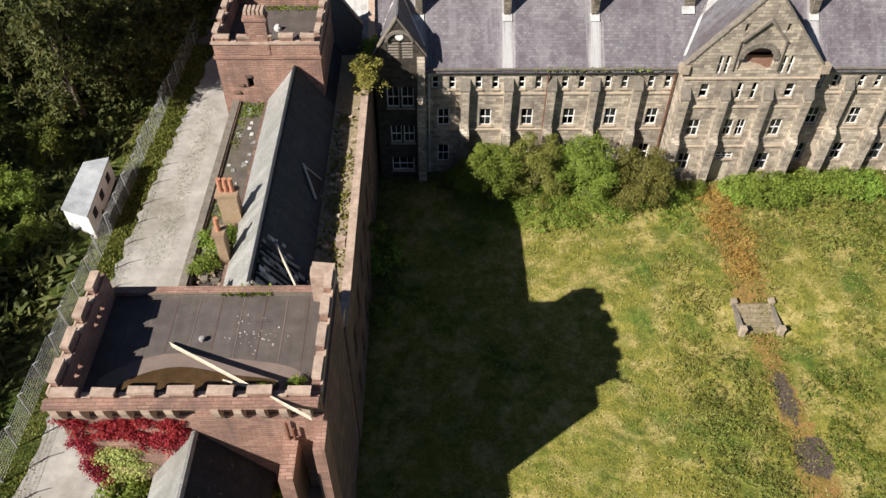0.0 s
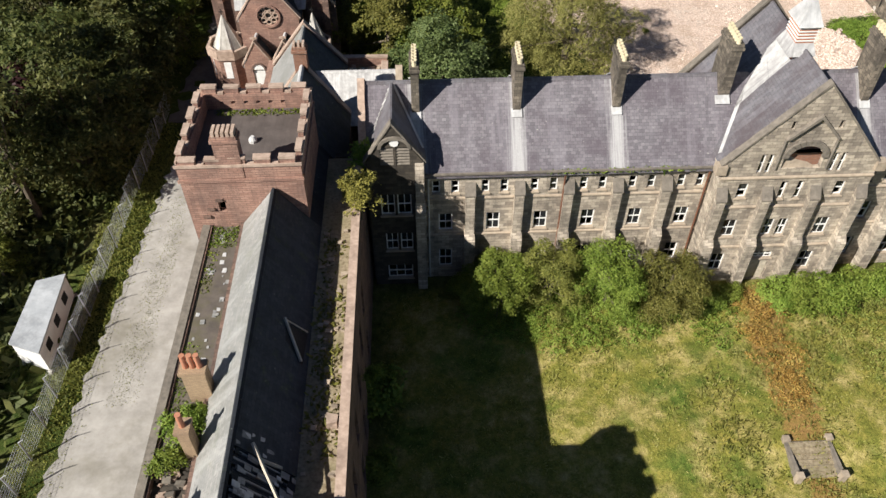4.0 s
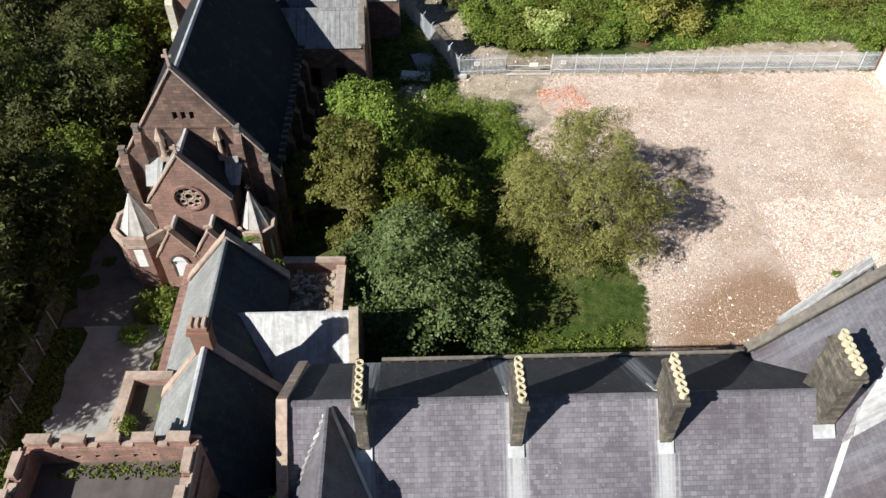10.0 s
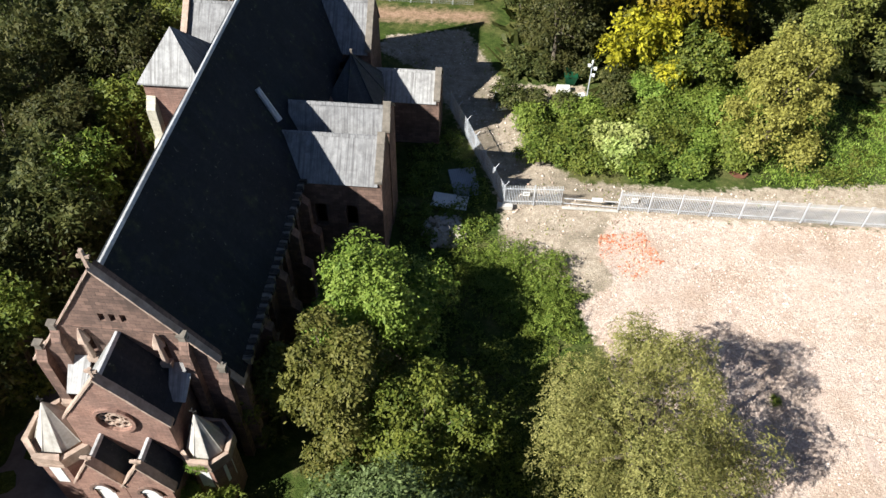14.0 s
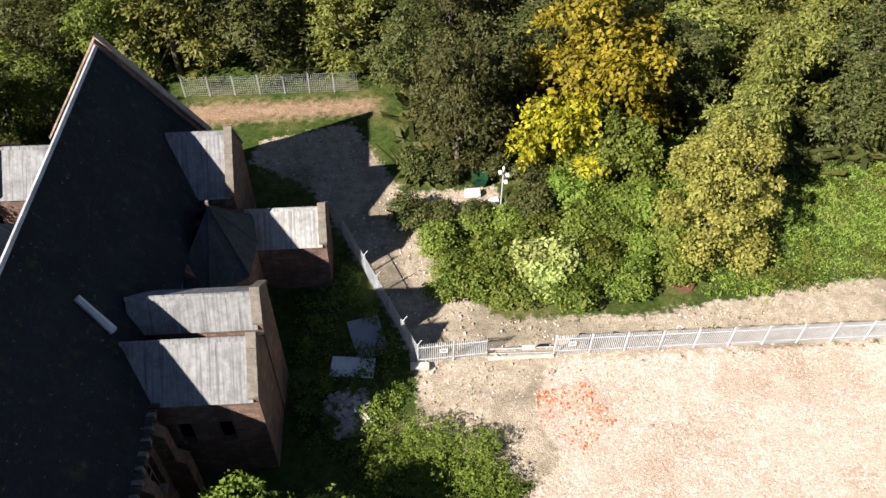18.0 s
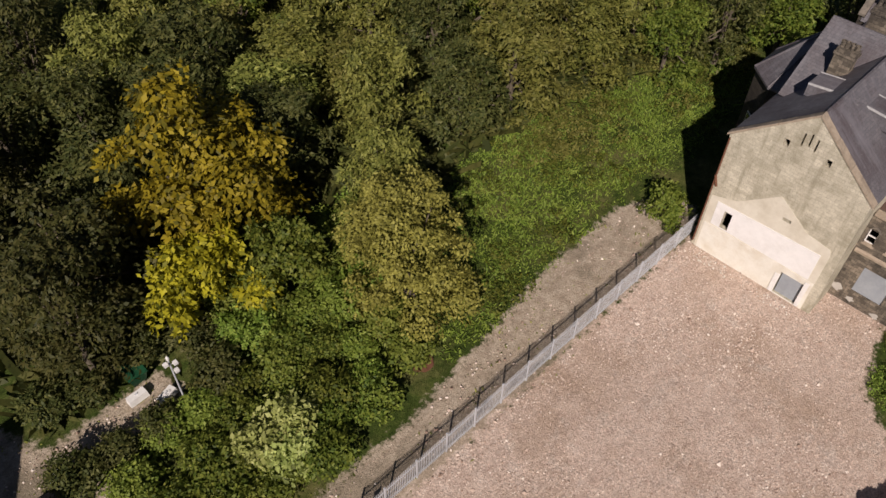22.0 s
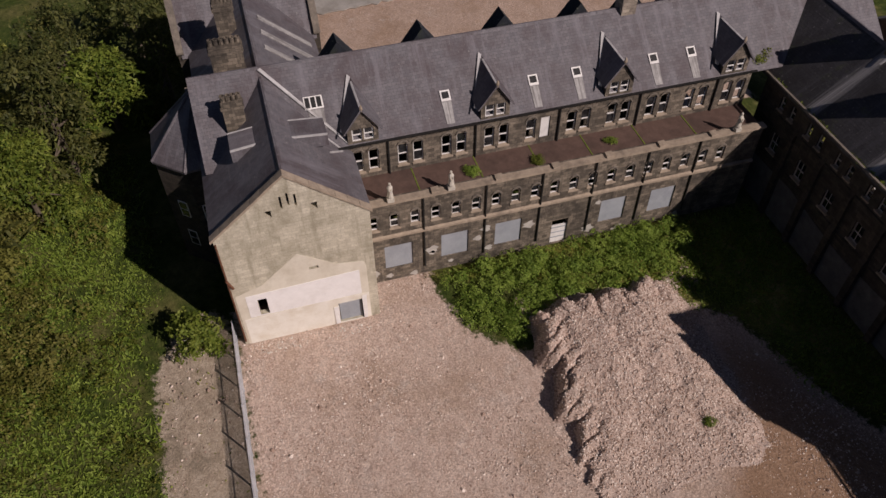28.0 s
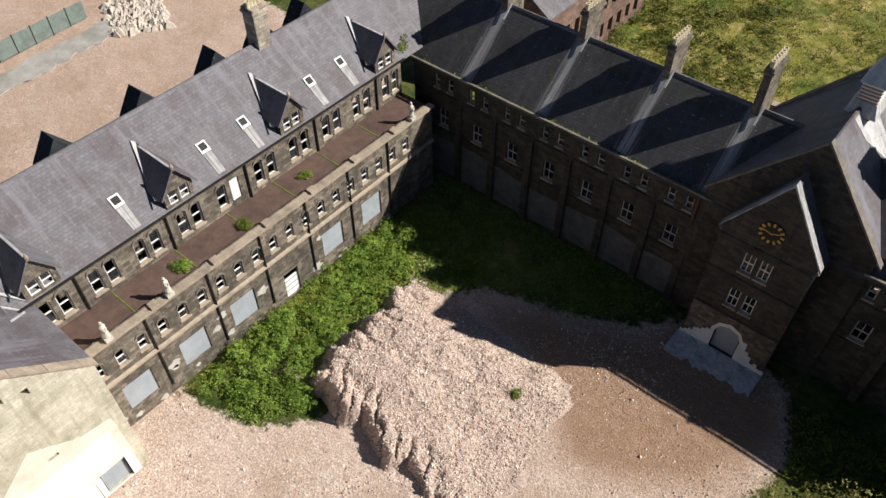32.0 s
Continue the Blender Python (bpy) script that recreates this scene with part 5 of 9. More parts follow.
part("parapet_wall", Shape().box(-19.2, 19.46, 18.7, -6.5, 19.98, 19.0).jitter(0.02), RED, t1)
part("edge_curb", Shape().box(-17.9, 28.0, RZ, -7.2, 28.5, RZ + 0.22).jitter(0.03), DARKCOPE, t1)
rj = random.Random(2)
for i in range(9):
    x = -17.6 + 1.2 * i
    part("felt_seam", Shape().box(x, 20.7, RZ, x + 0.035, 27.9, RZ + 0.012).jitter(0.006, i), SILT if i % 2 else BROWNF, t1)
part("silt", Shape().add([(-12.9 + 5.1 * math.cos(a) * (1 + 0.06 * math.sin(5 * a)), 22.0 + 2.1 * math.sin(a) * (1 + 0.14 * math.sin(3 * a + 1)), RZ + 0.016) if math.sin(a) > -0.4 else (-12.9 + 5.1 * math.cos(a), 20.7, RZ + 0.016) for a in np.linspace(0, 6.18, 40)], [tuple(range(40))]), SILT, t1, "dried silt round the puddle")
part("standing_water", Shape().add([(-13.0 + 4.0 * (1 + 0.08 * math.sin(3 * a)) * math.cos(a), 21.7 + (1.4 if math.sin(a) > 0 else 0.9) * math.sin(a) * (1 + 0.2 * math.cos(3 * a)), RZ + 0.024) for a in np.linspace(0, 6.15, 40)], [tuple(range(40))]), plain("rusty_puddle", (0.05, 0.03, 0.014), (0.1, 0.058, 0.026), 0.8, 0.25), t1, "shallow brown puddle")
for i in range(46):
    x, y, q = rj.gauss(-10.6, 0.7), rj.gauss(25.2, 0.6), rj.uniform(0.03, 0.1)
    q *= 0.55
    part("dropping", Shape().box(x, y, RZ, x + q, y + q * 0.8, RZ + 0.02).jitter(0.012, i), WHITE, t1)
part("corner_stub", Shape().box(-7.7, 27.5, RZ, -6.5, 28.6, 18.9).box(-7.9, 28.2, RZ, -7.2, 28.8, 18.3).jitter(0.06), REDCOPE, t1)
part("side_buttress", Shape().box(-8.6, 17.6, 0, -7.9, 20.0, 15.5).box(-6.9, 18.4, 0, -6.3, 20.0, 16.8).jitter(0.03), RED, t1)
part("downpipe", Shape().rod((-8.3, 19.8, 3), (-8.3, 19.8, 17), 0.08).rod((-8.0, 19.75, 3), (-8.0, 19.75, 16.5), 0.07), IRON, t1)
pole = thing("fallen_timber", "long bleached timber beam fallen across the tower parapet", "beam", "", -10, 21, 18)
part("beam", Shape().loft([(-15.0, 24.7, RZ), (-14.88, 24.52, RZ), (-14.88, 24.52, RZ + 0.22), (-15.0, 24.7, RZ + 0.22)], [(-6.7, 18.52, 19.5), (-6.58, 18.36, 19.5), (-6.58, 18.36, 19.68), (-6.7, 18.52, 19.68)]), WOOD, pole)
part("batten", Shape().rod((-11.8, 22.4, RZ + 0.05), (-9.7, 21.2, 17.7), 0.05), WOOD, pole)
vent = thing("roof_vent", "small pale mushroom roof vent", "vent", "", -13.35, 24.9, RZ)
part("vent_pipe", Shape().turn([(0.1, RZ), (0.1, RZ + 0.15), (0.17, RZ + 0.18), (0.14, RZ + 0.28), (0.05, RZ + 0.3)], -13.35, 24.9, 10), WEATHER, vent)

t2 = tower("brick_tower", "red sandstone battlemented tower beside the hall", -17.9, -9.75, 52.35, 60.9, 18.9, 16.75, {"s": 1, "n": 1, "w": 1, "e": 1}, RED, {"s": [(-15.8, -15.3, 14.0, 14.9)], "n": [(-16.5 + 0.9 * i, -16.2 + 0.9 * i, 17.2, 17.45) for i in range(6)]})
chimney(t2, -14.35, 52.3, 53.2, 17.0, 20.4, 1.6, 0, RED)
for i in range(5):
    part("chimney_flue", Shape().box(-15.05 + 0.31 * i, 52.3, 20.4, -14.85 + 0.31 * i, 53.2, 20.75), REDCOPE, t2)
part("roof_cowl", Shape().turn([(0.3, 16.75), (0.3, 16.95), (0.15, 17.2)], -13.6, 56.5, 10), LEAD, t2)
for x, z in ((-17.0, 13.5), (-16.6, 14.2), (-15.9, 15.0), (-12.9, 14.6)):
    stone_box(t2, "label_stone", DIM, x, 52.2, z, x + 0.5, 52.36, z + 0.2)


# ---- roofed block between the towers ----
def long_block():
    b = thing("cloister_block", "ruinous red stone block with half-stripped slate roof", "building", "", -11.8, 40, 0)
    holes_e = [(u - 0.6, u + 0.6, 6.5, 9.5) for u in (31.5, 35, 38.5, 42, 45.5, 49)] + [(u - 0.6, u + 0.6, 1.5, 4.5) for u in (31.5, 35, 38.5, 42, 45.5, 49)]
    part("wall", wall_shape("y", -6.35, 1, 28.5, 60.5, 0, 12.9, holes_e), DIM, b)
    part("wall", wall_shape("y", -17.1, -1, 28.5, 52.35, 0, 12.75), DIM, b)
    part("wall", wall_shape("y", -14.6, -1, 28.5, 52.35, 11.5, 12.9), DIM, b)
    part("parapet_coping", Shape().box(-6.86, 28.8, 12.9, -6.3, 60.5, 13.05).jitter(0.02), REDCOPE, b)
    part("flat_roof", Shape().box(-16.7, 34.0, 12.3, -14.5, 52.3, 12.6), MOSSFELT, b, "grey felt flat roof with lichen")
    # curb coloured dark for the shadow along the west edge
    part("flat_roof_curb", Shape().box(-17.25, 31.0, 12.6, -16.75, 52.3, 12.85).jitter(0.03), DARKCOPE, b)
    part("gutter_ledge", Shape().box(-9.2, 28.6, 11.9, -6.7, 60.0, 12.2), DEBRIS, b, "debris-strewn stone gutter ledge")
    # west slope coloured as sunlit, east slope as shaded
    lo = [(-14.75, 52.3, 12.45), (-14.75, 29.6, 12.45), (-11.8, 29.6, 16.05), (-11.8, 52.3, 16.05)]
    part("roof", Shape().slab(*lo), LITPALE, b)
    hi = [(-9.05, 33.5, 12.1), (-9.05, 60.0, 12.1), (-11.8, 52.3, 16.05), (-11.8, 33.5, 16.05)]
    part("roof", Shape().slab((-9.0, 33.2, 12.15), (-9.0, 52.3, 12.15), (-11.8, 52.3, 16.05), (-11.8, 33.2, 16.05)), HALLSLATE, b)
    part("roof", Shape().slab((-9.0, 52.3, 12.15), (-9.0, 60.6, 12.15), (-9.75, 60.6, 13.2), (-9.75, 52.3, 13.2)), BLUESHADE, b)
    # broken, stripped end of the roof
    r = random.Random(4)
    for i in range(26):
        y = 29.6 + 0.14 * i
        x0, x1 = -11.8 + r.uniform(0, 0.3), -9.3 + r.uniform(-0.9, 0.3)
        z = lambda x: 16.0 - (x + 11.8) * 1.4 - 0.12
        part("broken_batten", Shape().slab((x1, y, z(x1)), (x1, y + r.uniform(0.08, 0.13), z(x1)), (x0, y + 0.12, z(x0)), (x0, y, z(x0)), 0.05), BLUESHADE if i % 3 else WEATHER, b)
    for (px, py, pz), (qx, qy, qz) in (((-10.9, 33.6, 15.2), (-9.3, 30.6, 14.2)), ((-10.5, 32.9, 14.7), (-9.6, 33.0, 13.6)), ((-11.7, 29.8, 16.0), (-9.6, 29.9, 13.2))):
        part("rafter", Shape().rod((px, py, pz), (qx, qy, qz), 0.11, 0.09, 5), WOOD, b)
    cap = Shape()
    for i in range(38):
        cap.prism([(-12.0, 15.95), (-11.6, 15.95), (-11.73, 16.16), (-11.87, 16.16)], "y", 29.8 + 0.59 * i, 29.8 + 0.59 * i + 0.57)
    part("ridge_tiles", cap, BLUESHADE, b)
    # black sheet standing for a hole's dark inside, with an exposed beam
    zz = lambda x: 16.05 - (x + 11.8) * 1.393
    part("roof_hole", Shape().slab((-9.3, 40.2, zz(-9.3) + 0.02), (-9.2, 42.6, zz(-9.2) + 0.02), (-10.3, 42.4, zz(-10.3) + 0.02), (-10.2, 41.2, zz(-10.2) + 0.02), 0.04), BLACK, b, "black sheet standing for a dark hole in the slates")
    part("rafter", Shape().rod((-10.35, 42.6, zz(-10.35) + 0.15), (-9.35, 40.3, zz(-9.35) + 0.2), 0.1, 0.1, 5).rod((-10.3, 42.5, zz(-10.3) + 0.2), (-9.2, 42.7, zz(-9.2) + 0.15), 0.05, 0.05, 5), WOOD, b)
    for x, y, n in ((-14.75, 38.3, 3), (-14.6, 34.6, 1)):
        w = 0.35 * n + 0.25
        st = part("chimney", Shape().box(x - w / 2, y - 0.4, 12.3, x + w / 2, y + 0.4, 15.2).box(x - w / 2 - 0.1, y - 0.5, 15.2, x + w / 2 + 0.1, y + 0.5, 15.45), BUFFBRICK, b, "brick stack with tall terracotta pots")
        for i in range(n):
            part("chimney_pot", Shape().turn([(0.17, 15.45), (0.14, 16.0), (0.17, 16.05), (0.14, 16.45), (0.17, 16.5), (0.1, 16.5)], x + 0.38 * (i - (n - 1) / 2), y, 9), TERRA, st)
    # rubble in the roofless corner
    for i in range(40):
        x, y, q = r.uniform(-16.6, -14.0), r.uniform(29, 33.6), r.uniform(0.12, 0.4)
        part("fallen_stone", Shape().box(x, y, 12.3, x + q, y + q * 0.8, 12.3 + q * 0.6).jitter(0.06, i), REDCOPE, b)
    part("attic_floor", Shape().box(-16.7, 28.6, 11.9, -9.2, 34.0, 12.32), DARKST, b)
    for i in range(46):
        x, y, q = r.uniform(-8.9, -7.0), r.uniform(29, 52), r.uniform(0.12, 0.38)
        part("fallen_stone", Shape().box(x, y, 12.18, x + q, y + q * 0.8, 12.2 + q * 0.5).jitter(0.06, i), COPE, b)
    for bx in ((-8.3, 28.7, 12.0, -6.5, 29.6, 13.9), (-7.3, 29.62, 12.0, -6.5, 30.6, 13.3), (-7.6, 36.0, 12.0, -7.0, 36.6, 13.0)):
        part("wall_stub", Shape().box(*bx).jitter(0.08), REDCOPE, b)


long_block()

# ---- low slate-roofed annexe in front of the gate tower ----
# sun and shade of the two slopes are in the slate colours
an = gabled_block("annexe", "slate-roofed annexe against the gate tower", "y", 4.0, 19.95, -15.9, -9.8, 11.8, 16.0, DIM, LITPALE, roof2=BLUESHADE, mid=-12.95)
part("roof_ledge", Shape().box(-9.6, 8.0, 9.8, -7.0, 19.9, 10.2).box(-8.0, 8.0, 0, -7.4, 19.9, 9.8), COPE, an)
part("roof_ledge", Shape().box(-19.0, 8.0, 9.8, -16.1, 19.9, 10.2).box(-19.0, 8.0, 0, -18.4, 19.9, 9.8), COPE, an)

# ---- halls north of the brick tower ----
# lit slate to the west, shaded slate to the east
hb = gabled_block("hall", "hall with blue slate roof beside the brick tower", "y", 60.9, 68.7, -14.9, -8.0, 10.5, 15.5, DIM, LITPALE, roof2=HALLSLATE, mid=-11.4, cope=REDCOPE, ends=(0, 1), raise_=-0.1, ridge_mat=LEAD)
fa = thing("flat_annexe", "flat-roofed stone annexe with mossy felt roof", "building", "", -16, 65, 0)
for axis, at, out, a, c in (("y", -17.75, -1, 61.0, 69.7), ("x", 70.2, 1, -17.75, -14.9)):
    part("wall", wall_shape(axis, at, out, a, c, 0, 10.05), RED, fa)
    s_ = Shape().box(-17.85, 61.0, 10.05, -17.2, 69.7, 10.2) if axis == "y" else Shape().box(-17.85, 69.65, 10.05, -14.9, 70.3, 10.22)
    part("parapet_coping", s_.jitter(0.03), REDCOPE, fa)
part("flat_roof", Shape().box(-17.25, 61.0, 9.2, -14.7, 69.7, 9.45), MOSSFELT, fa, "mossy grey felt flat roof")
# again a sunlit and a shaded slate colour on one roof
ha = gabled_block("vestry_hall", "slate-roofed hall between tower and church", "y", 68.75, 79.9, -16.0, -9.0, 8.3, 12.7, DIM, LITPALE, roof2=HALLSLATE, cope=REDCOPE, ends=(0, 1), mid=-12.6, raise_=0.15)
chimney(ha, -11.45, 68.1, 68.95, 11.5, 17.1, 1.05, 0, BRICK)
for i in range(3):
    part("chimney_flue", Shape().box(-11.92 + 0.37 * i, 68.2, 17.1, -11.73 + 0.37 * i, 68.85, 17.4), REDCOPE, ha)
wg = gabled_block("side_wing", "low wing with streaked pale sheet roof", "x", -11.5, -3.4, 70.4, 76.4, 7.8, 11.0, DIM, WEATHER2, cope=COPE, ends=(0, 1), mid=74.1, raise_=0.3, holes={"u1": [(72.0, 73.0, 3, 5), (74.6, 75.6, 3, 5)]})
part("boundary_wall", Shape().box(-16.95, 70.4, 0, -16.5, 82, 7.2).box(-17.05, 70.4, 7.2, -16.4, 82, 7.4), RED, ha)
yard = thing("walled_yard", "roofless walled yard heaped with rubble", "ruin", "", -7, 81, 0)
for x0, y0, x1, y1, h in ((-9.6, 81.8, -5.0, 82.3, 7.5), (-5.5, 76.6, -5.0, 81.8, 7.1)):
    part("wall", Shape().box(x0, y0, 0, x1, y1, h).jitter(0.05), RED, yard)
    part("wall_coping", Shape().box(x0 - 0.06, y0 - 0.06, h, x1 + 0.06, y1 + 0.06, h + 0.14).jitter(0.05), REDCOPE, yard)
rr = random.Random(12)
YARDMIX = (RUBBLE, REDCOPE, COPE, DEBRIS)
for i in range(150):
    x, y, q = rr.uniform(-9.0, -5.8), rr.uniform(76.8, 81.5), rr.uniform(0.12, 0.46)
    part("fallen_stone", Shape().box(x, y, 6.2, x + q, y + q * 0.7, 6.55 + q * 0.6).jitter(0.09, i), YARDMIX[i % 4], yard)
part("rubble_bed", Shape().box(-9.3, 76.5, 0, -5.5, 81.8, 6.5), DEBRIS, yard)


def roof_wreck():
    """Loose slates, laths and stones round the stripped end of the cloister roof."""
    b = thing("roof_debris", "heap of slipped slates, laths and stones on the ruined roof end", "debris", "", -11, 31, 12)
    r = random.Random(44)
    for i in range(70):
        x, y = r.uniform(-11.6, -9.2), r.uniform(29.6, 34.2)
        z = 16.0 - (x + 11.8) * 1.4 + 0.02
        q = r.uniform(0.15, 0.4)
        part("slate_piece", Shape().slab((x + q, y, z - q * 1.35), (x + q, y + q * r.uniform(0.6, 1.4), z - q * 1.35), (x, y + q, z + r.uniform(0.02, 0.12)), (x, y, z + 0.03), 0.03), (WEATHER, BLUESHADE, LITPALE, LEAD)[i % 4], b)
    for i in range(40):
        x, y, q = r.uniform(-17.0, -14.9), r.uniform(28.8, 33.0), r.uniform(0.15, 0.45)
        part("stone", Shape().box(x, y, 12.3, x + q, y + q * 0.8, 12.35 + q * 0.7).jitter(0.08, i), (REDCOPE, DARKCOPE)[i % 2], b)
    for i in range(34):
        x, y, q = r.uniform(-16.4, -14.9), r.uniform(38.5, 52), r.uniform(0.1, 0.28)
        part("slate_piece", Shape().box(x, y, 12.6, x + q, y + q * 1.3, 12.63).jitter(0.03, i), (WEATHER, LEAD, LITPALE)[i % 3], b)


roof_wreck()

# ---- church ----
SPIRE = plain("pale_spire_stone", (0.4, 0.38, 0.34), (0.6, 0.57, 0.52), 2.0, 0.8, 0, 0.25, 0.9, (0.2, 0.18, 0.15), 0.5)

def church():
    X0, X1, XM, EA, RI = -23.6, -11.1, -17.35, 9.2, 18.3
    b = thing("church", "large derelict red sandstone church with dark slate roof", "church", "", XM, 113, 0)
    hs = [(u - 0.18, u + 0.18, 14.3, 15.0) for u in (-18.0, -17.35, -16.7)] + [(-20.0, -19.3, 11.0, 12.6), (-15.4, -14.7, 11.0, 12.6)]
    part("gable_wall", wall_shape("x", 91.0, -1, X0 + 0.85, X1 - 0.85, 0, [(X0 + 0.85, EA + 1.74), (XM, RI + 0.6), (X1 - 0.85, EA + 1.74)], hs, 0.8), DIM, b)
    part("gable_wall", wall_shape("x", 136.0, 1, X0, X1, 0, [(X0, EA + 0.3), (XM, RI + 0.3), (X1, EA + 0.3)], (), 0.8), DIM, b)
    wins = [(u - 0.55, u + 0.55, 3.2, 7.2) for u in (94, 98.5, 103, 107, 119.5, 123.5, 129)]
    part("wall", wall_shape("y", X1, 1, 91.8, 135.2, 0, EA, wins, 0.8), DIM, b)
    part("wall", wall_shape("y", X0, -1, 91.8, 135.2, 0, EA, wins, 0.8), DIM, b)
    for u in (94, 98.5, 103, 107, 119.5, 123.5, 129):
        sash(b, "y", X1, 1, u, 3.2, 1.1, 4.0, (2, 3), frame_mat=COPE, depth=0.4)
    gable_roof(b, "y", 91.4, 135.9, X0, X1, EA + 0.05, RI, CHURCHSLATE, 0.35, XM, ridge_mat=LEAD)
    coping(b, "x", 91.1, X0 + 0.65, X1 - 0.65, XM, EA + 1.6, RI + 0.6, REDCOPE, 0.5, finial=1.5)
    coping(b, "x", 135.9, X0 - 0.3, X1 + 0.3, XM, EA + 0.2, RI + 0.35, REDCOPE, 0.6)
    part("string_course", Shape().box(X0 + 2.8, 90.9, 13.5, X1 - 2.8, 91.0, 13.66), DIM, b)
    for u in (96.2, 100.7, 105.0, 108.6, 118.2, 121.5, 126.2):
        for x, t in ((X1, math.pi / 2), (X0, -math.pi / 2)):
            placed(b, "buttress", "ch_butt", lambda: buttress_shape(0.9, 4.5, 8.2, 1.5, 0.9), DIM, x, u, 0, t)
    # ragged stone weathering along the eastern eaves
    re_ = random.Random(6)
    for i in range(60):
        u = 92.4 + 0.29 * i
        q = re_.uniform(0.12, 0.3)
        part("eaves_stone", Shape().box(X1 - 0.1, u, EA - 0.45, X1 + 0.35 + q, u + 0.25 + q * 0.3, EA - 0.1 + q * 0.4).jitter(0.06, i), DARKST if i % 3 else DARKCOPE, b)
    # statues' niches in the gable as plain carved canopies
    for x in (-19.65, -15.05):
        part("carved_canopy", Shape().box(x - 0.35, 90.6, 10.4, x + 0.35, 91.0, 10.9).rod((x, 90.75, 10.9), (x, 90.75, 12.4), 0.22, 0.16).turn([(0.42, 12.6), (0.3, 13.0), (0.05, 13.7)], x, 90.75, 6), REDCOPE, b)
    # flanking raked shoulders with stepped buttress heads
    for x0, x1, z0, z1 in ((-24.0, X0 + 0.85, 9.6, 10.9), (X1 - 0.85, -10.7, 10.2, 8.3)):
        part("shoulder", wall_shape("x", 91.1, -1, x0, x1, 0, [(x0, z0), (x1, z1)], (), 0.8), DIM, b)
        part("shoulder_coping", Shape().prism([(x0, z0), (x1, z1), (x1, z1 + 0.22), (x0, z0 + 0.22)], "y", 90.9, 91.9), REDCOPE, b)
    for x, zt, w in ((-23.0, 11.2, 0.7), (-21.3, 13.4, 0.6), (-13.5, 13.2, 0.6), (-11.7, 10.2, 0.65)):
        part("gable_buttress", Shape().box(x - w / 2, 90.45, 0, x + w / 2, 91.0, zt - 1.0).prism([(90.45, zt - 1.0), (91.15, zt - 1.0), (91.15, zt), (90.95, zt)], "x", x - w / 2, x + w / 2), DIM, b)
        part("pinnacle", Shape().box(x - 0.2, 90.75, zt - 0.1, x + 0.2, 91.1, zt + 0.35).box(x - 0.27, 90.68, zt + 0.35, x + 0.27, 91.17, zt + 0.5).jitter(0.03, int(zt * 10)), DARKCOPE, b)
    return b


church()


def ring_pts(x, y, r, z, n=8):
    return [(x + r * math.cos(6.2832 * (i + 0.5) / n), y + r * math.sin(6.2832 * (i + 0.5) / n), z) for i in range(n)]


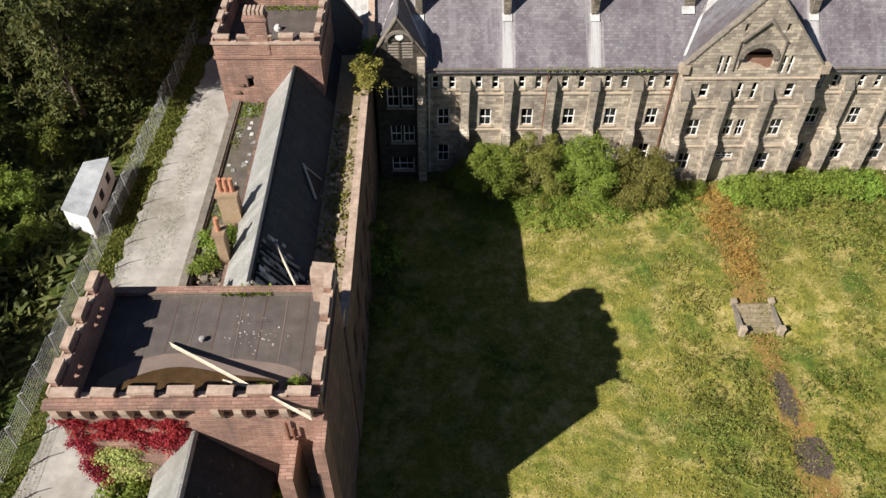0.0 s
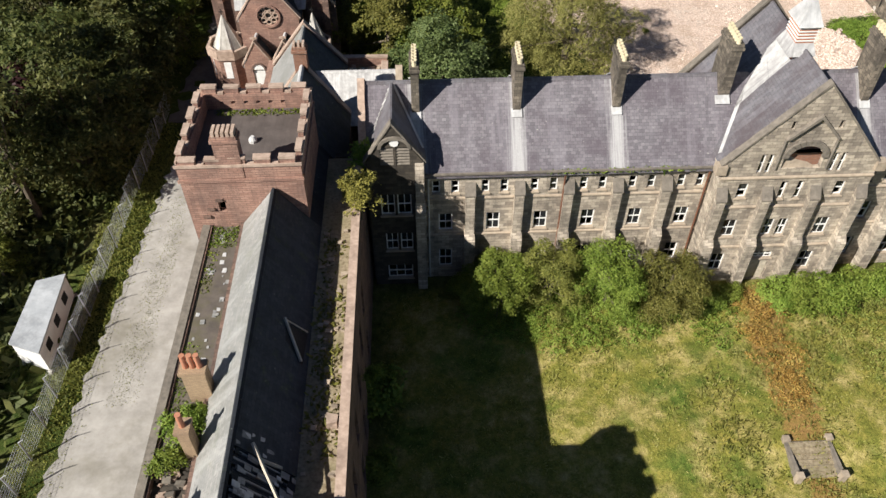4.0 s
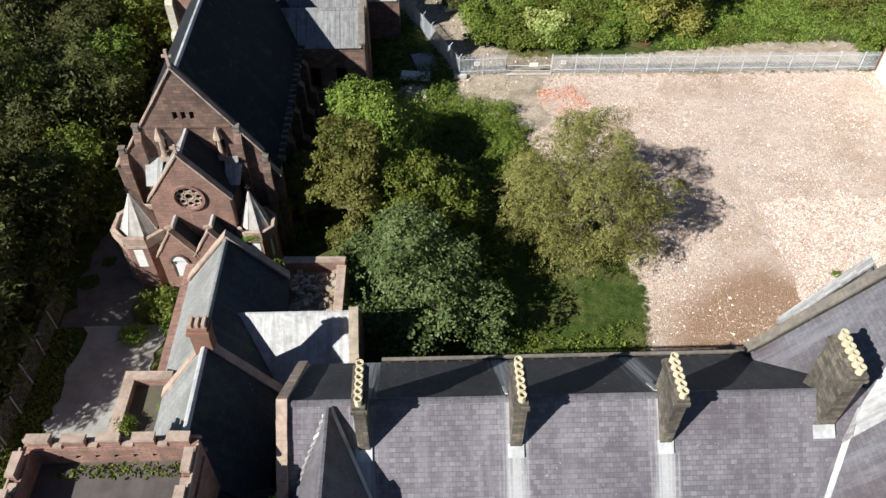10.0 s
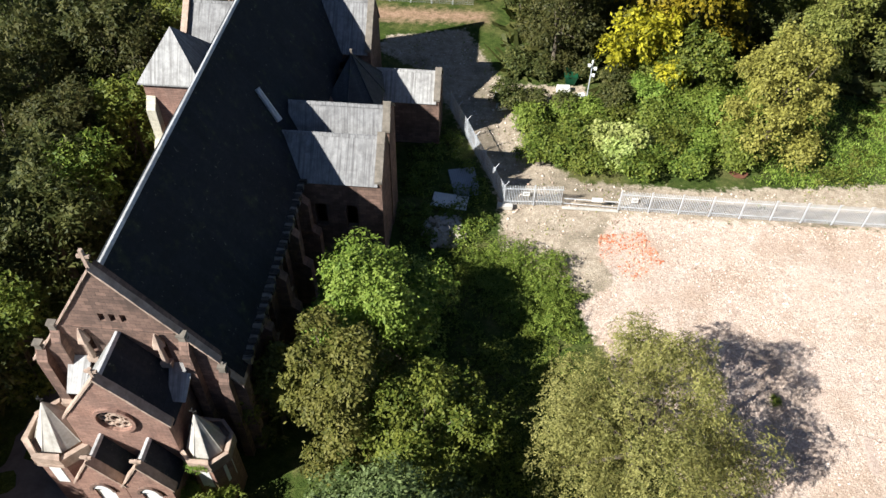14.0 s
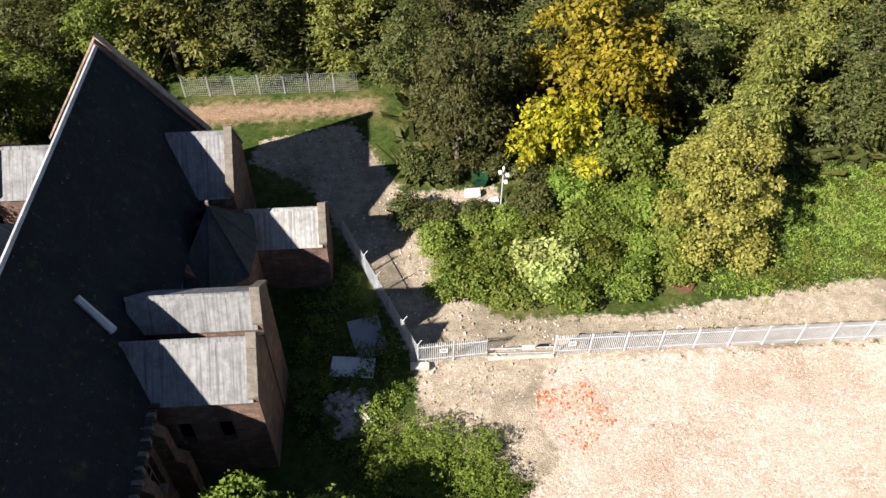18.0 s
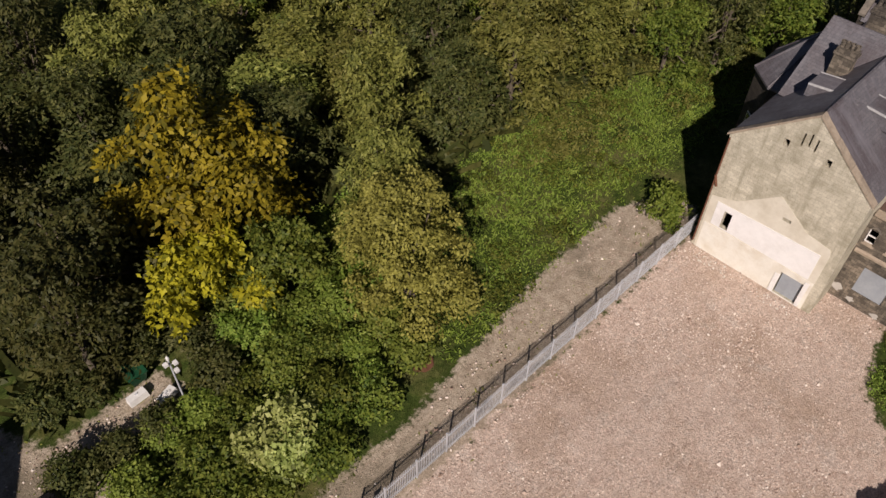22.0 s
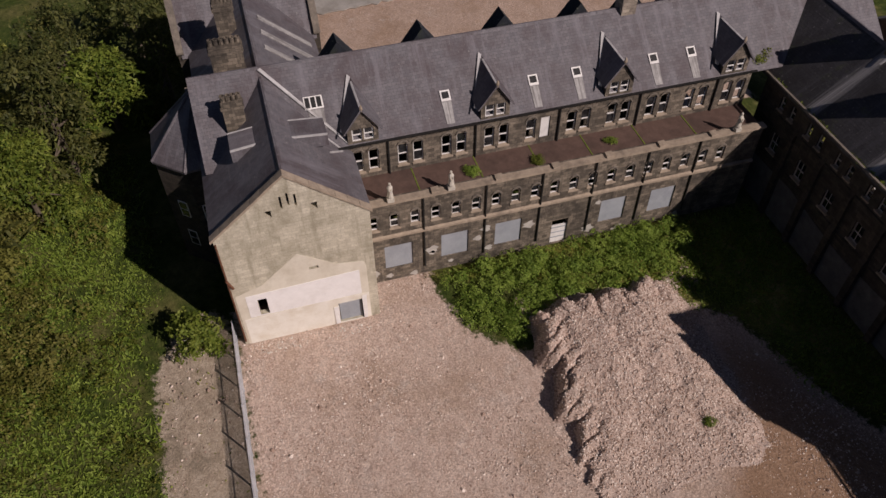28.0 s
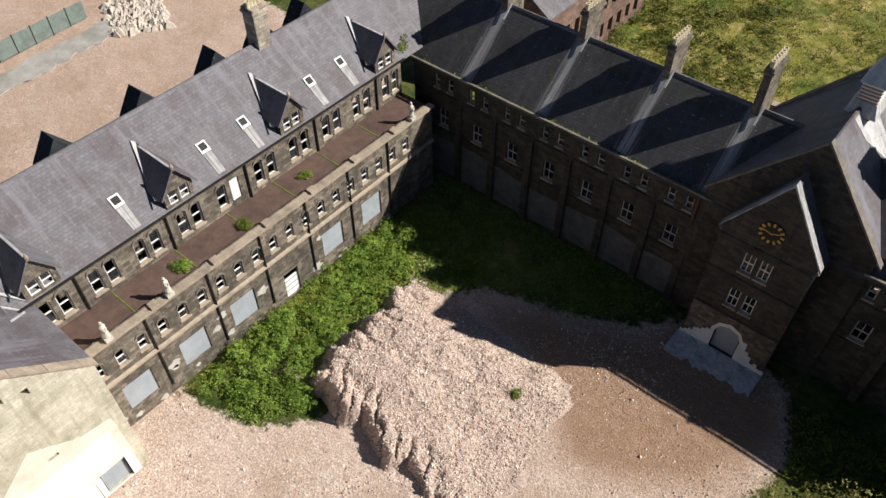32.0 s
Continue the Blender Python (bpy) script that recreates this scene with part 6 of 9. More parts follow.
def church_front():
    # gabled narthex with rose window
    cx = -17.45
    hs = [(cx - 1.1, cx + 1.1, 8.3, 10.5)]
    # pale west slope paints the sun on it, dark east slope the shade
    b = gabled_block("narthex", "gabled red stone narthex with a rose window", "y", 87.4, 91.0, -20.6, -14.3, 8.9, 13.4, RED, LITPALE, {"u0": hs}, roof2=BLUESHADE, cope=REDCOPE, ends=(1, 0), mid=cx, finial=0.9, raise_=0.15, ridge_mat=LEAD)
    for i in range(16):
        a0, a1 = 6.2832 * i / 16, 6.2832 * (i + 1) / 16
        o = [(cx + q * math.cos(a), 9.4 + q * math.sin(a)) for a, q in ((a0, 1.1), (a1, 1.1), (a1, 1.32), (a0, 1.32))]
        part("arch_stone", Shape().prism(o, "y", 87.2, 87.45), RED, b)
    fo = Shape()
    for i in range(8):
        a = 6.2832 * i / 8
        for j in range(8):
            c0, c1 = 6.2832 * j / 8, 6.2832 * (j + 1) / 8
            x, z = cx + 0.76 * math.cos(a), 9.4 + 0.76 * math.sin(a)
            fo.prism([(x + q * math.cos(c), z + q * math.sin(c)) for c, q in ((c0, 0.22), (c1, 0.22), (c1, 0.33), (c0, 0.33))], "y", 87.45, 87.6)
    for j in range(10):
        c0, c1 = 6.2832 * j / 10, 6.2832 * (j + 1) / 10
        fo.prism([(cx + q * math.cos(c), 9.4 + q * math.sin(c)) for c, q in ((c0, 0.3), (c1, 0.3), (c1, 0.42), (c0, 0.42))], "y", 87.45, 87.6)
    part("rose_tracery", fo, REDCOPE, b)
    part("rose_glass", Shape().box(cx - 1.15, 87.65, 8.2, cx + 1.15, 87.7, 10.6), GLASS, b)
    part("rose_spandrel", Shape().prism([(cx - 1.1, 8.3), (cx - 0.6, 8.3), (cx - 1.1, 8.8)], "y", 87.4, 87.6).prism([(cx + 0.6, 8.3), (cx + 1.1, 8.3), (cx + 1.1, 8.8)], "y", 87.4, 87.6).prism([(cx - 1.1, 10.0), (cx - 0.6, 10.5), (cx - 1.1, 10.5)], "y", 87.4, 87.6).prism([(cx + 1.1, 10.0), (cx + 1.1, 10.5), (cx + 0.6, 10.5)], "y", 87.4, 87.6), RED, b)
    for sx in (-1, 1):
        x = cx + sx * 3.2
        part("lead_flat", Shape().slab((x - 0.55, 89.0, 9.2), (x + 0.55, 89.0, 9.2), (x + 0.75, 90.95, 10.6), (x - 0.75, 90.95, 10.6), 0.1), WEATHER, b)
    # twin gabled porches
    for x in (-19.0, -15.95):
        arch = [(x - 0.62, x + 0.62, 2.3, 4.3)]
        # porch slopes also carry sun and shade as slate colour
        p = gabled_block("porch", "small gabled red stone porch with a boarded arched window", "y", 85.3, 87.4, x - 1.5, x + 1.5, 4.7, 7.4, RED, LITPALE, {"u0": arch}, roof2=BLUESHADE, cope=REDCOPE, ends=(1, 0), raise_=0.12, finial=0.5, ridge_mat=LEAD)
        part("window_board", Shape().box(x - 0.62, 85.42, 2.3, x + 0.62, 85.48, 4.3), WHITE, p, "white board in the arched opening")
        part("arch_head", Shape().prism([(x + 0.85 * math.cos(a), 4.1 + 1.0 * math.sin(a)) for a in np.linspace(0, math.pi, 9)] + [(x + 0.64 * math.cos(a), 4.1 + 0.82 * math.sin(a)) for a in np.linspace(math.pi, 0, 9)], "y", 85.17, 85.32), DIM, p)
        part("board_head", Shape().prism([(x + 0.62 * math.cos(a), 4.28 + 0.6 * math.sin(a)) for a in np.linspace(0, math.pi, 9)], "y", 85.24, 85.296), WHITE, p)
    # octagonal turrets with stone spirelets
    for x, q, lab in ((-22.5, 1.0, "octagonal stair turret with a pale stone spirelet"), (-12.95, 0.76, "octagonal baptistery turret with pale spirelet")):
        t = thing("turret", lab, "turret", "church turrets", x, 88.3, 0)
        part("turret_wall", Shape().loft(ring_pts(x, 88.3, 2.15 * q, 0), ring_pts(x, 88.3, 2.15 * q, 4.9)), RED, t)
        part("cornice", Shape().loft(ring_pts(x, 88.3, 2.35 * q, 4.9), ring_pts(x, 88.3, 2.35 * q, 5.2)), REDCOPE, t)
        for i in range(8):
            a, c = 6.2832 * (i + 0.5) / 8, 6.2832 * (i + 1.5) / 8
            qd = [(x + r_ * q * math.cos(w), 88.3 + r_ * q * math.sin(w)) for w, r_ in ((a, 2.35), (c, 2.35), (c, 2.0), (a, 2.0))]
            part("parapet_stone", Shape().loft([(*p, 5.2) for p in qd], [(*p, 5.85 + 0.09 * (i % 3)) for p in qd]).jitter(0.05, i), REDCOPE, t)
        part("drum", Shape().loft(ring_pts(x, 88.3, 1.5 * q, 5.2), ring_pts(x, 88.3, 1.45 * q, 5.6)), REDCOPE, t)
        part("spirelet", Shape().loft(ring_pts(x, 88.3, 1.62 * q, 5.6), ring_pts(x, 88.3, 0.05, 9.15)), SPIRE, t, "pale weathered stone spirelet")
        for i in range(8):
            p, w = ring_pts(x, 88.3, 1.62 * q, 5.62)[i], (x, 88.3, 9.17)
            part("hip_roll", Shape().rod(p, w, 0.05, 0.03, 5), SPIRE, t)
        part("cross", Shape().box(x - 0.04, 88.26, 9.0, x + 0.04, 88.34, 9.8).box(x - 0.22, 88.26, 9.45, x + 0.22, 88.34, 9.53), DARKM, t)
        for a in (3.6, 4.71, 5.8):
            m = Matrix.Translation((x, 88.3, 0)) @ Matrix.Rotation(a, 4, "Z")
            part("lancet_board", Shape().box(1.98 * q, -0.38, 2.6, 2.02 * q, 0.38, 4.6, m), WHITE, t)


church_front()

tr1 = gabled_block("transept", "side chapel with streaked pale roof", "x", -12.6, -4.5, 109.9, 114.4, 9.0, 11.6, DIM, SOOTLEAD, cope=DARKCOPE, ends=(0, 1), mid=112.7, raise_=0.3, holes={"a0": [(-10.2, -9.2, 4, 6.5), (-7.6, -6.6, 4, 6.5)]})
tr2 = gabled_block("transept", "side chapel with streaked pale roof", "x", -12.6, -4.4, 114.4, 117.6, 10.6, 12.5, DIM, SOOTLEAD, cope=DARKCOPE, ends=(0, 1), mid=115.5, raise_=0.3)
tr3 = gabled_block("chancel_chapel", "chancel chapel with pale sheeted roof", "x", -13.0, -8.1, 128.3, 134.2, 9.0, 12.4, DIM, SOOTLEAD, cope=DARKCOPE, ends=(0, 1), mid=132.0, raise_=0.3)
por = gabled_block("sacristy_porch", "small porch with grey sheeted roof", "x", -7.5, -1.3, 126.3, 130.6, 5.2, 7.3, DIM, WEATHER, cope=DARKCOPE, ends=(0, 1), mid=128.4, raise_=0.3)
lean = thing("organ_chamber", "canted stone organ chamber with a mossy hipped slate roof", "building", "", -9.2, 123, 0)
APSE = [(-12.0, 119.8), (-9.3, 120.2), (-6.8, 122.0), (-6.6, 125.2), (-7.2, 128.0), (-12.0, 128.0)]
for p, q in zip(APSE, APSE[1:]):
    inn = lambda w, k: (-10.0 + (w[0] + 10.0) * k, 124 + (w[1] - 124) * k)
    part("wall", Shape().loft([(*p, 0), (*q, 0), (*inn(q, 0.86), 0), (*inn(p, 0.86), 0)], [(*p, 7.0), (*q, 7.0), (*inn(q, 0.86), 7.0), (*inn(p, 0.86), 7.0)]), DIM, lean)
    t_ = (-9.4, 125.6, 10.6)
    e_ = [(*inn(p, 1.06), 6.9), (*inn(q, 1.06), 6.9), t_]
    part("roof", Shape().add(e_ + [(x, y, z - 0.15) for x, y, z in e_], [(0, 1, 2), (5, 4, 3), (0, 3, 4, 1), (1, 4, 5, 2), (2, 5, 3, 0)]), HALLSLATE, lean)
    part("hip_tiles", Shape().rod(e_[1], (t_[0], t_[1], t_[2] + 0.03), 0.08, 0.06, 6), HALLSLATE, lean)
part("finial", Shape().box(-9.5, 125.5, 10.5, -9.3, 125.7, 11.1), DARKCOPE, lean)
wt = gabled_block("west_transept", "western chapel with pale roof", "x", -27.0, -21.5, 129.5, 135.5, 8.6, 11.2, DIM, SOOTLEAD, cope=REDCOPE, ends=(1, 0))
stub = thing("roof_ventilator", "short lead ventilator rib on the church roof", "ventilator", "", -13.6, 114.2, 13)
part("rib", Shape().rod((-14.6, 114.0, 14.6), (-13.0, 113.2, 12.2), 0.22, 0.3, 6), LEAD, stub)


def west_tower():
    b = thing("west_tower", "squat church tower with a pale pyramid roof", "tower", "", -22.9, 119, 0)
    x0, x1, y0, y1 = -25.2, -20.3, 116.4, 121.6
    for axis, at, out, a, c in (("x", y0, -1, x0, x1), ("x", y1, 1, x0, x1), ("y", x0, -1, y0 + 0.5, y1 - 0.5), ("y", x1, 1, y0 + 0.5, y1 - 0.5)):
        part("wall", wall_shape(axis, at, out, a, c, 0, 13.0), RED, b)
    apex = (-22.75, 119.0, 16.6)
    c = [(x0 - 0.3, y0 - 0.3, 12.9), (x1 + 0.3, y0 - 0.3, 12.9), (x1 + 0.3, y1 + 0.3, 12.9), (x0 - 0.3, y1 + 0.3, 12.9)]
    for i in range(4):
        s = Shape().add([c[i], c[(i + 1) % 4], apex, (c[i][0], c[i][1], 12.75), (c[(i + 1) % 4][0], c[(i + 1) % 4][1], 12.75), (apex[0], apex[1], 16.4)], [(0, 1, 2), (5, 4, 3), (0, 3, 4, 1), (1, 4, 5, 2), (2, 5, 3, 0)])
        part("roof", s, WEATHER, b)
    for x in (x0 + 0.4, x1 - 0.4):
        placed(b, "buttress", "wt_butt", lambda: buttress_shape(0.9, 7.0, 11.0, 1.4, 0.8), PALE, x, y0, 0)


west_tower()

# ---- east range with terrace ----
def east_range():
    b = thing("east_range", "derelict stone east range with terrace, dormers and slate roof", "building", "", 64, 90, 0)
    # arcade corridor in front
    low = [105.6 - 1.72 * i for i in range(19)]
    boards = [103.7, 98.8, 94.0, 84.2, 79.4]
    holes = [(y - 0.38, y + 0.38, 6.3, 7.75) for y in low] + [(y - 1.2, y + 1.2, 1.5, 4.2) for y in boards] + [(88.4, 89.9, 0.1, 3.0)]
    part("wall", wall_shape("y", 57.6, -1, 71.0, 106.3, 0, 9.4, holes), SOOTBUFF, b)
    for i, y in enumerate(low):
        sash(b, "y", 57.6, -1, y, 6.3, 0.76, 1.45, (1, 2), broken=((0, 1), (1,), (0,))[i % 3])
        placed(b, "window_hood", "hood", lambda: Shape().prism([(-0.48, 0), (-0.3, 0.3), (0, 0.42), (0.3, 0.3), (0.48, 0), (0.36, 0), (0.22, 0.2), (0, 0.28), (-0.22, 0.2), (-0.36, 0)][::-1], "x", -0.1, 0.02), DARKCOPE, 57.6, y, 7.72)
    for y in boards:
        stone_box(b, "boarding", BOARD, 57.72, y - 1.2, 1.5, 57.8, y + 1.2, 4.2, label="grey-blue boarding over an arch")
    part("door", Shape().box(57.75, 88.4, 0.1, 57.85, 89.9, 2.2), WHITE, b, "boarded white doorway")
    for z in (0.7, 1.3, 1.9):
        part("door_slat", Shape().box(57.72, 88.4, z, 57.76, 89.9, z + 0.1), BOARD, b)
    part("cornice", Shape().prism([(57.3, 9.2), (57.6, 8.95), (57.95, 9.1), (57.95, 9.42), (57.3, 9.42)], "y", 71.0, 106.2), COPE, b)
    part("string_course", Shape().prism([(57.42, 5.3), (57.6, 5.3), (57.6, 5.6), (57.42, 5.5)], "y", 71.0, 106.2), COPE, b)
    part("terrace", Shape().box(57.9, 71.0, 8.6, 61.3, 106.3, 9.0), BROWNF, b, "brown asphalt terrace with moss seams")
    for y in (101.5, 96.2, 91.3, 86.6, 81.8, 77.0):
        part("terrace_seam", Shape().box(58.15, y - 0.05, 9.0, 61.2, y + 0.05, 9.03), MOSS, b)
        part("pier_stone", Shape().box(57.32, y - 1.3, 9.42, 57.92, y - 0.7, 9.62).jitter(0.03), COPE, b)
        part("downpipe", Shape().rod((57.5, y, 1.0), (57.5, y, 9.2), 0.08), DARKM, b)
    # upper wall
    pairs = [105.1 - 3.63 * i for i in range(10)]
    uh = [(c + d - 0.42, c + d + 0.42, 9.6, 11.7) for c in pairs for d in (-0.63, 0.63)]
    part("wall", wall_shape("y", 61.2, -1, 71.0, 108.0, 8.0, 12.9, uh), SOOTBUFF, b)
    for i, c in enumerate(pairs):
        for j, d in enumerate((-0.63, 0.63)):
            if i == 4 and j == 0:
                part("door", Shape().box(61.3, c + d - 0.4, 9.6, 61.38, c + d + 0.4, 11.7), WHITE, b, "white half-glazed door")
                continue
            sash(b, "y", 61.2, -1, c + d, 9.6, 0.84, 2.1, (1, 2), broken=((0, 1), (1,), (0,))[(i + j) % 3])
            placed(b, "window_hood", "hood2", lambda: Shape().prism([(-0.55, 0), (-0.34, 0.33), (0, 0.46), (0.34, 0.33), (0.55, 0), (0.42, 0), (0.26, 0.22), (0, 0.3), (-0.26, 0.22), (-0.42, 0)][::-1], "x", -0.1, 0.02), DARKCOPE, 61.2, c + d, 11.66)
        part("downpipe", Shape().rod((61.08, c - 1.8, 9.0), (61.08, c - 1.8, 12.8), 0.08), DARKM, b) if i % 2 == 0 else None
    n = 40
    for i in range(n):
        placed(b, "corbel", "corbel_e", lambda: Shape().prism([(-0.34, 0.12), (0.0, -0.16), (0.0, 0.22), (-0.34, 0.22)], "y", -0.1, 0.1), COPE, 61.2, 71.4 + 0.9 * i, 12.5)
    part("gutter", Shape().box(60.62, 71, 12.74, 60.78, 107.5, 12.86), DARKM, b)
    part("wall", wall_shape("y", 72.0, 1, 71.0, 118.0, 0, 12.9), SOOTBUFF, b)
    gable_roof(b, "y", 58.0, 117.2, 61.2, 72.0, 12.95, 17.2, SLATE, 0.4, 66.6)
    # front dormers
    for y in (105.2, 94.5, 83.8, 73.1):
        d = part("dormer", wall_shape("y", 61.0, -1, y - 1.2, y + 1.2, 12.6, [(y - 1.2, 14.1), (y, 15.7), (y + 1.2, 14.1)], [(y - 0.85, y - 0.08, 12.95, 14.1), (y + 0.08, y + 0.85, 12.95, 14.1)], 0.35), SOOTBUFF, b, "gabled stone dormer")
        for yy in (y - 0.46, y + 0.46):
            for nm, s, m in (("window_frame", Shape().box(61.1, yy - 0.38, 12.95, 61.16, yy - 0.3, 14.1).box(61.1, yy + 0.3, 12.95, 61.16, yy + 0.38, 14.1).box(61.1, yy - 0.3, 13.48, 61.16, yy + 0.3, 13.58).box(61.1, yy - 0.3, 12.95, 61.16, yy + 0.3, 13.05), WHITE), ("pane", Shape().box(61.13, yy - 0.3, 13.6, 61.14, yy + 0.3, 14.05), GLASS)):
                part(nm, s, m, d)
        part("dormer_cheek", Shape().box(61.2, y - 1.25, 12.6, 63.6, y - 1.1, 14.1).box(61.2, y + 1.1, 12.6, 63.6, y + 1.25, 14.1), BLUESHADE, d)
        part("dormer_roof", Shape().slab((65.3, y - 1.45, 13.85), (60.75, y - 1.45, 13.85), (60.75, y, 15.9), (65.3, y, 15.9), 0.12), SLATE, d)
        part("dormer_roof", Shape().slab((60.75, y + 1.45, 13.85), (65.3, y + 1.45, 13.85), (65.3, y, 15.9), (60.75, y, 15.9), 0.12), SLATE, d)
        part("verge_lead", Shape().slab((64.6, y + 0.08, 15.95), (60.8, y + 0.08, 15.95), (60.8, y - 0.08, 15.98), (64.6, y - 0.08, 15.98), 0.05), LEAD, d)
        part("valley_lead", Shape().slab((61.4, y + 1.4, 13.55), (61.7, y + 1.6, 13.6), (65.2, y + 0.15, 16.2), (65.0, y - 0.05, 16.1), 0.06), LEAD, d)
        part("finial", Shape().turn([(0.1, 15.8), (0.14, 16.1), (0.04, 16.4)], 60.85, y, 6), COPE, d)
    # rear dormers that stand above the ridge
    for y in (105.6, 98.8, 91.9, 85.2, 80.3, 76.0):
        # dark slate puts the shade of the northward slope into the colour
        part("rear_dormer", Shape().prism([(y - 1.5, 16.0), (y + 1.5, 16.0), (y, 18.0)], "x", 67.0, 68.5), BLUESHADE, b, "slate-hung rear dormer")
    chimney(b, 66.7, 80.6, 81.9, 16.0, 20.2, 1.3, 4)
    # roof lights with pale lead aprons
    z = lambda x: 12.95 + (x - 61.2) * (17.2 - 12.95) / 5.4
    for y in (98.1, 90.7, 86.9, 80.0, 76.5):
        x0, x1 = 61.9, 63.2
        sk = part("roof_light", Shape().slab((x0 + 0.6, y + 0.4, z(x0 + 0.6) + 0.12), (x0 + 0.6, y - 0.4, z(x0 + 0.6) + 0.12), (x1, y - 0.4, z(x1) + 0.12), (x1, y + 0.4, z(x1) + 0.12), 0.16), WHITE, b, "open white-framed roof light")
        # black slab paints the dark inside of the open light
        part("opening", Shape().slab((x0 + 0.75, y + 0.28, z(x0 + 0.75) + 0.15), (x0 + 0.75, y - 0.28, z(x0 + 0.75) + 0.15), (x1 - 0.12, y - 0.28, z(x1 - 0.12) + 0.15), (x1 - 0.12, y + 0.28, z(x1 - 0.12) + 0.15), 0.1), BLACK, sk)
        part("apron", Shape().slab((61.1, y + 0.35, z(61.1) + 0.05), (61.1, y - 0.3, z(61.1) + 0.05), (x0 + 0.6, y - 0.38, z(x0 + 0.6) + 0.06), (x0 + 0.6, y + 0.38, z(x0 + 0.6) + 0.06), 0.05), WEATHER, sk)
    tri = part("roof_light", Shape().slab((63.45, 109.05, z(63.45) + 0.12), (63.45, 107.6, z(63.45) + 0.12), (64.25, 107.6, z(64.25) + 0.12), (64.25, 109.05, z(64.25) + 0.12), 0.16), WHITE, b, "triple white-framed roof light")
    for i in range(3):
        y = 107.72 + 0.45 * i
        # darkness inside each light, put on as a black slab
        part("opening", Shape().slab((63.53, y + 0.34, z(63.53) + 0.15), (63.53, y, z(63.53) + 0.15), (64.17, y, z(64.17) + 0.15), (64.17, y + 0.34, z(64.17) + 0.15), 0.1), BLACK, tri)
    part("apron", Shape().slab((62.2, 108.6, z(62.2) + 0.05), (62.2, 107.7, z(62.2) + 0.05), (63.45, 107.65, z(63.45) + 0.06), (63.45, 108.9, z(63.45) + 0.06), 0.05), WEATHER, tri)
    # pale patches of washed stone round the boarded arches
    rw_ = random.Random(8)
    for y in boards:
        for _ in range(7):
            u, zz, w = y + rw_.uniform(-2.3, 2.3), rw_.uniform(0.2, 4.6), rw_.uniform(0.4, 1.3)
            if any(abs(u - q) < 1.2 + w * 0.6 for q in boards) and 1.5 - w < zz < 4.2 + w:
                continue
            part("lime_patch", Shape().prism([(u + w * 0.5 * (1 + 0.3 * math.sin(5 * a + u)) * math.cos(a), zz + w * 0.4 * (1 + 0.3 * math.cos(3 * a)) * math.sin(a)) for a in np.linspace(0, 5.9, 12)], "x", 57.585, 57.62), CONC, b)
    return b


east_range()


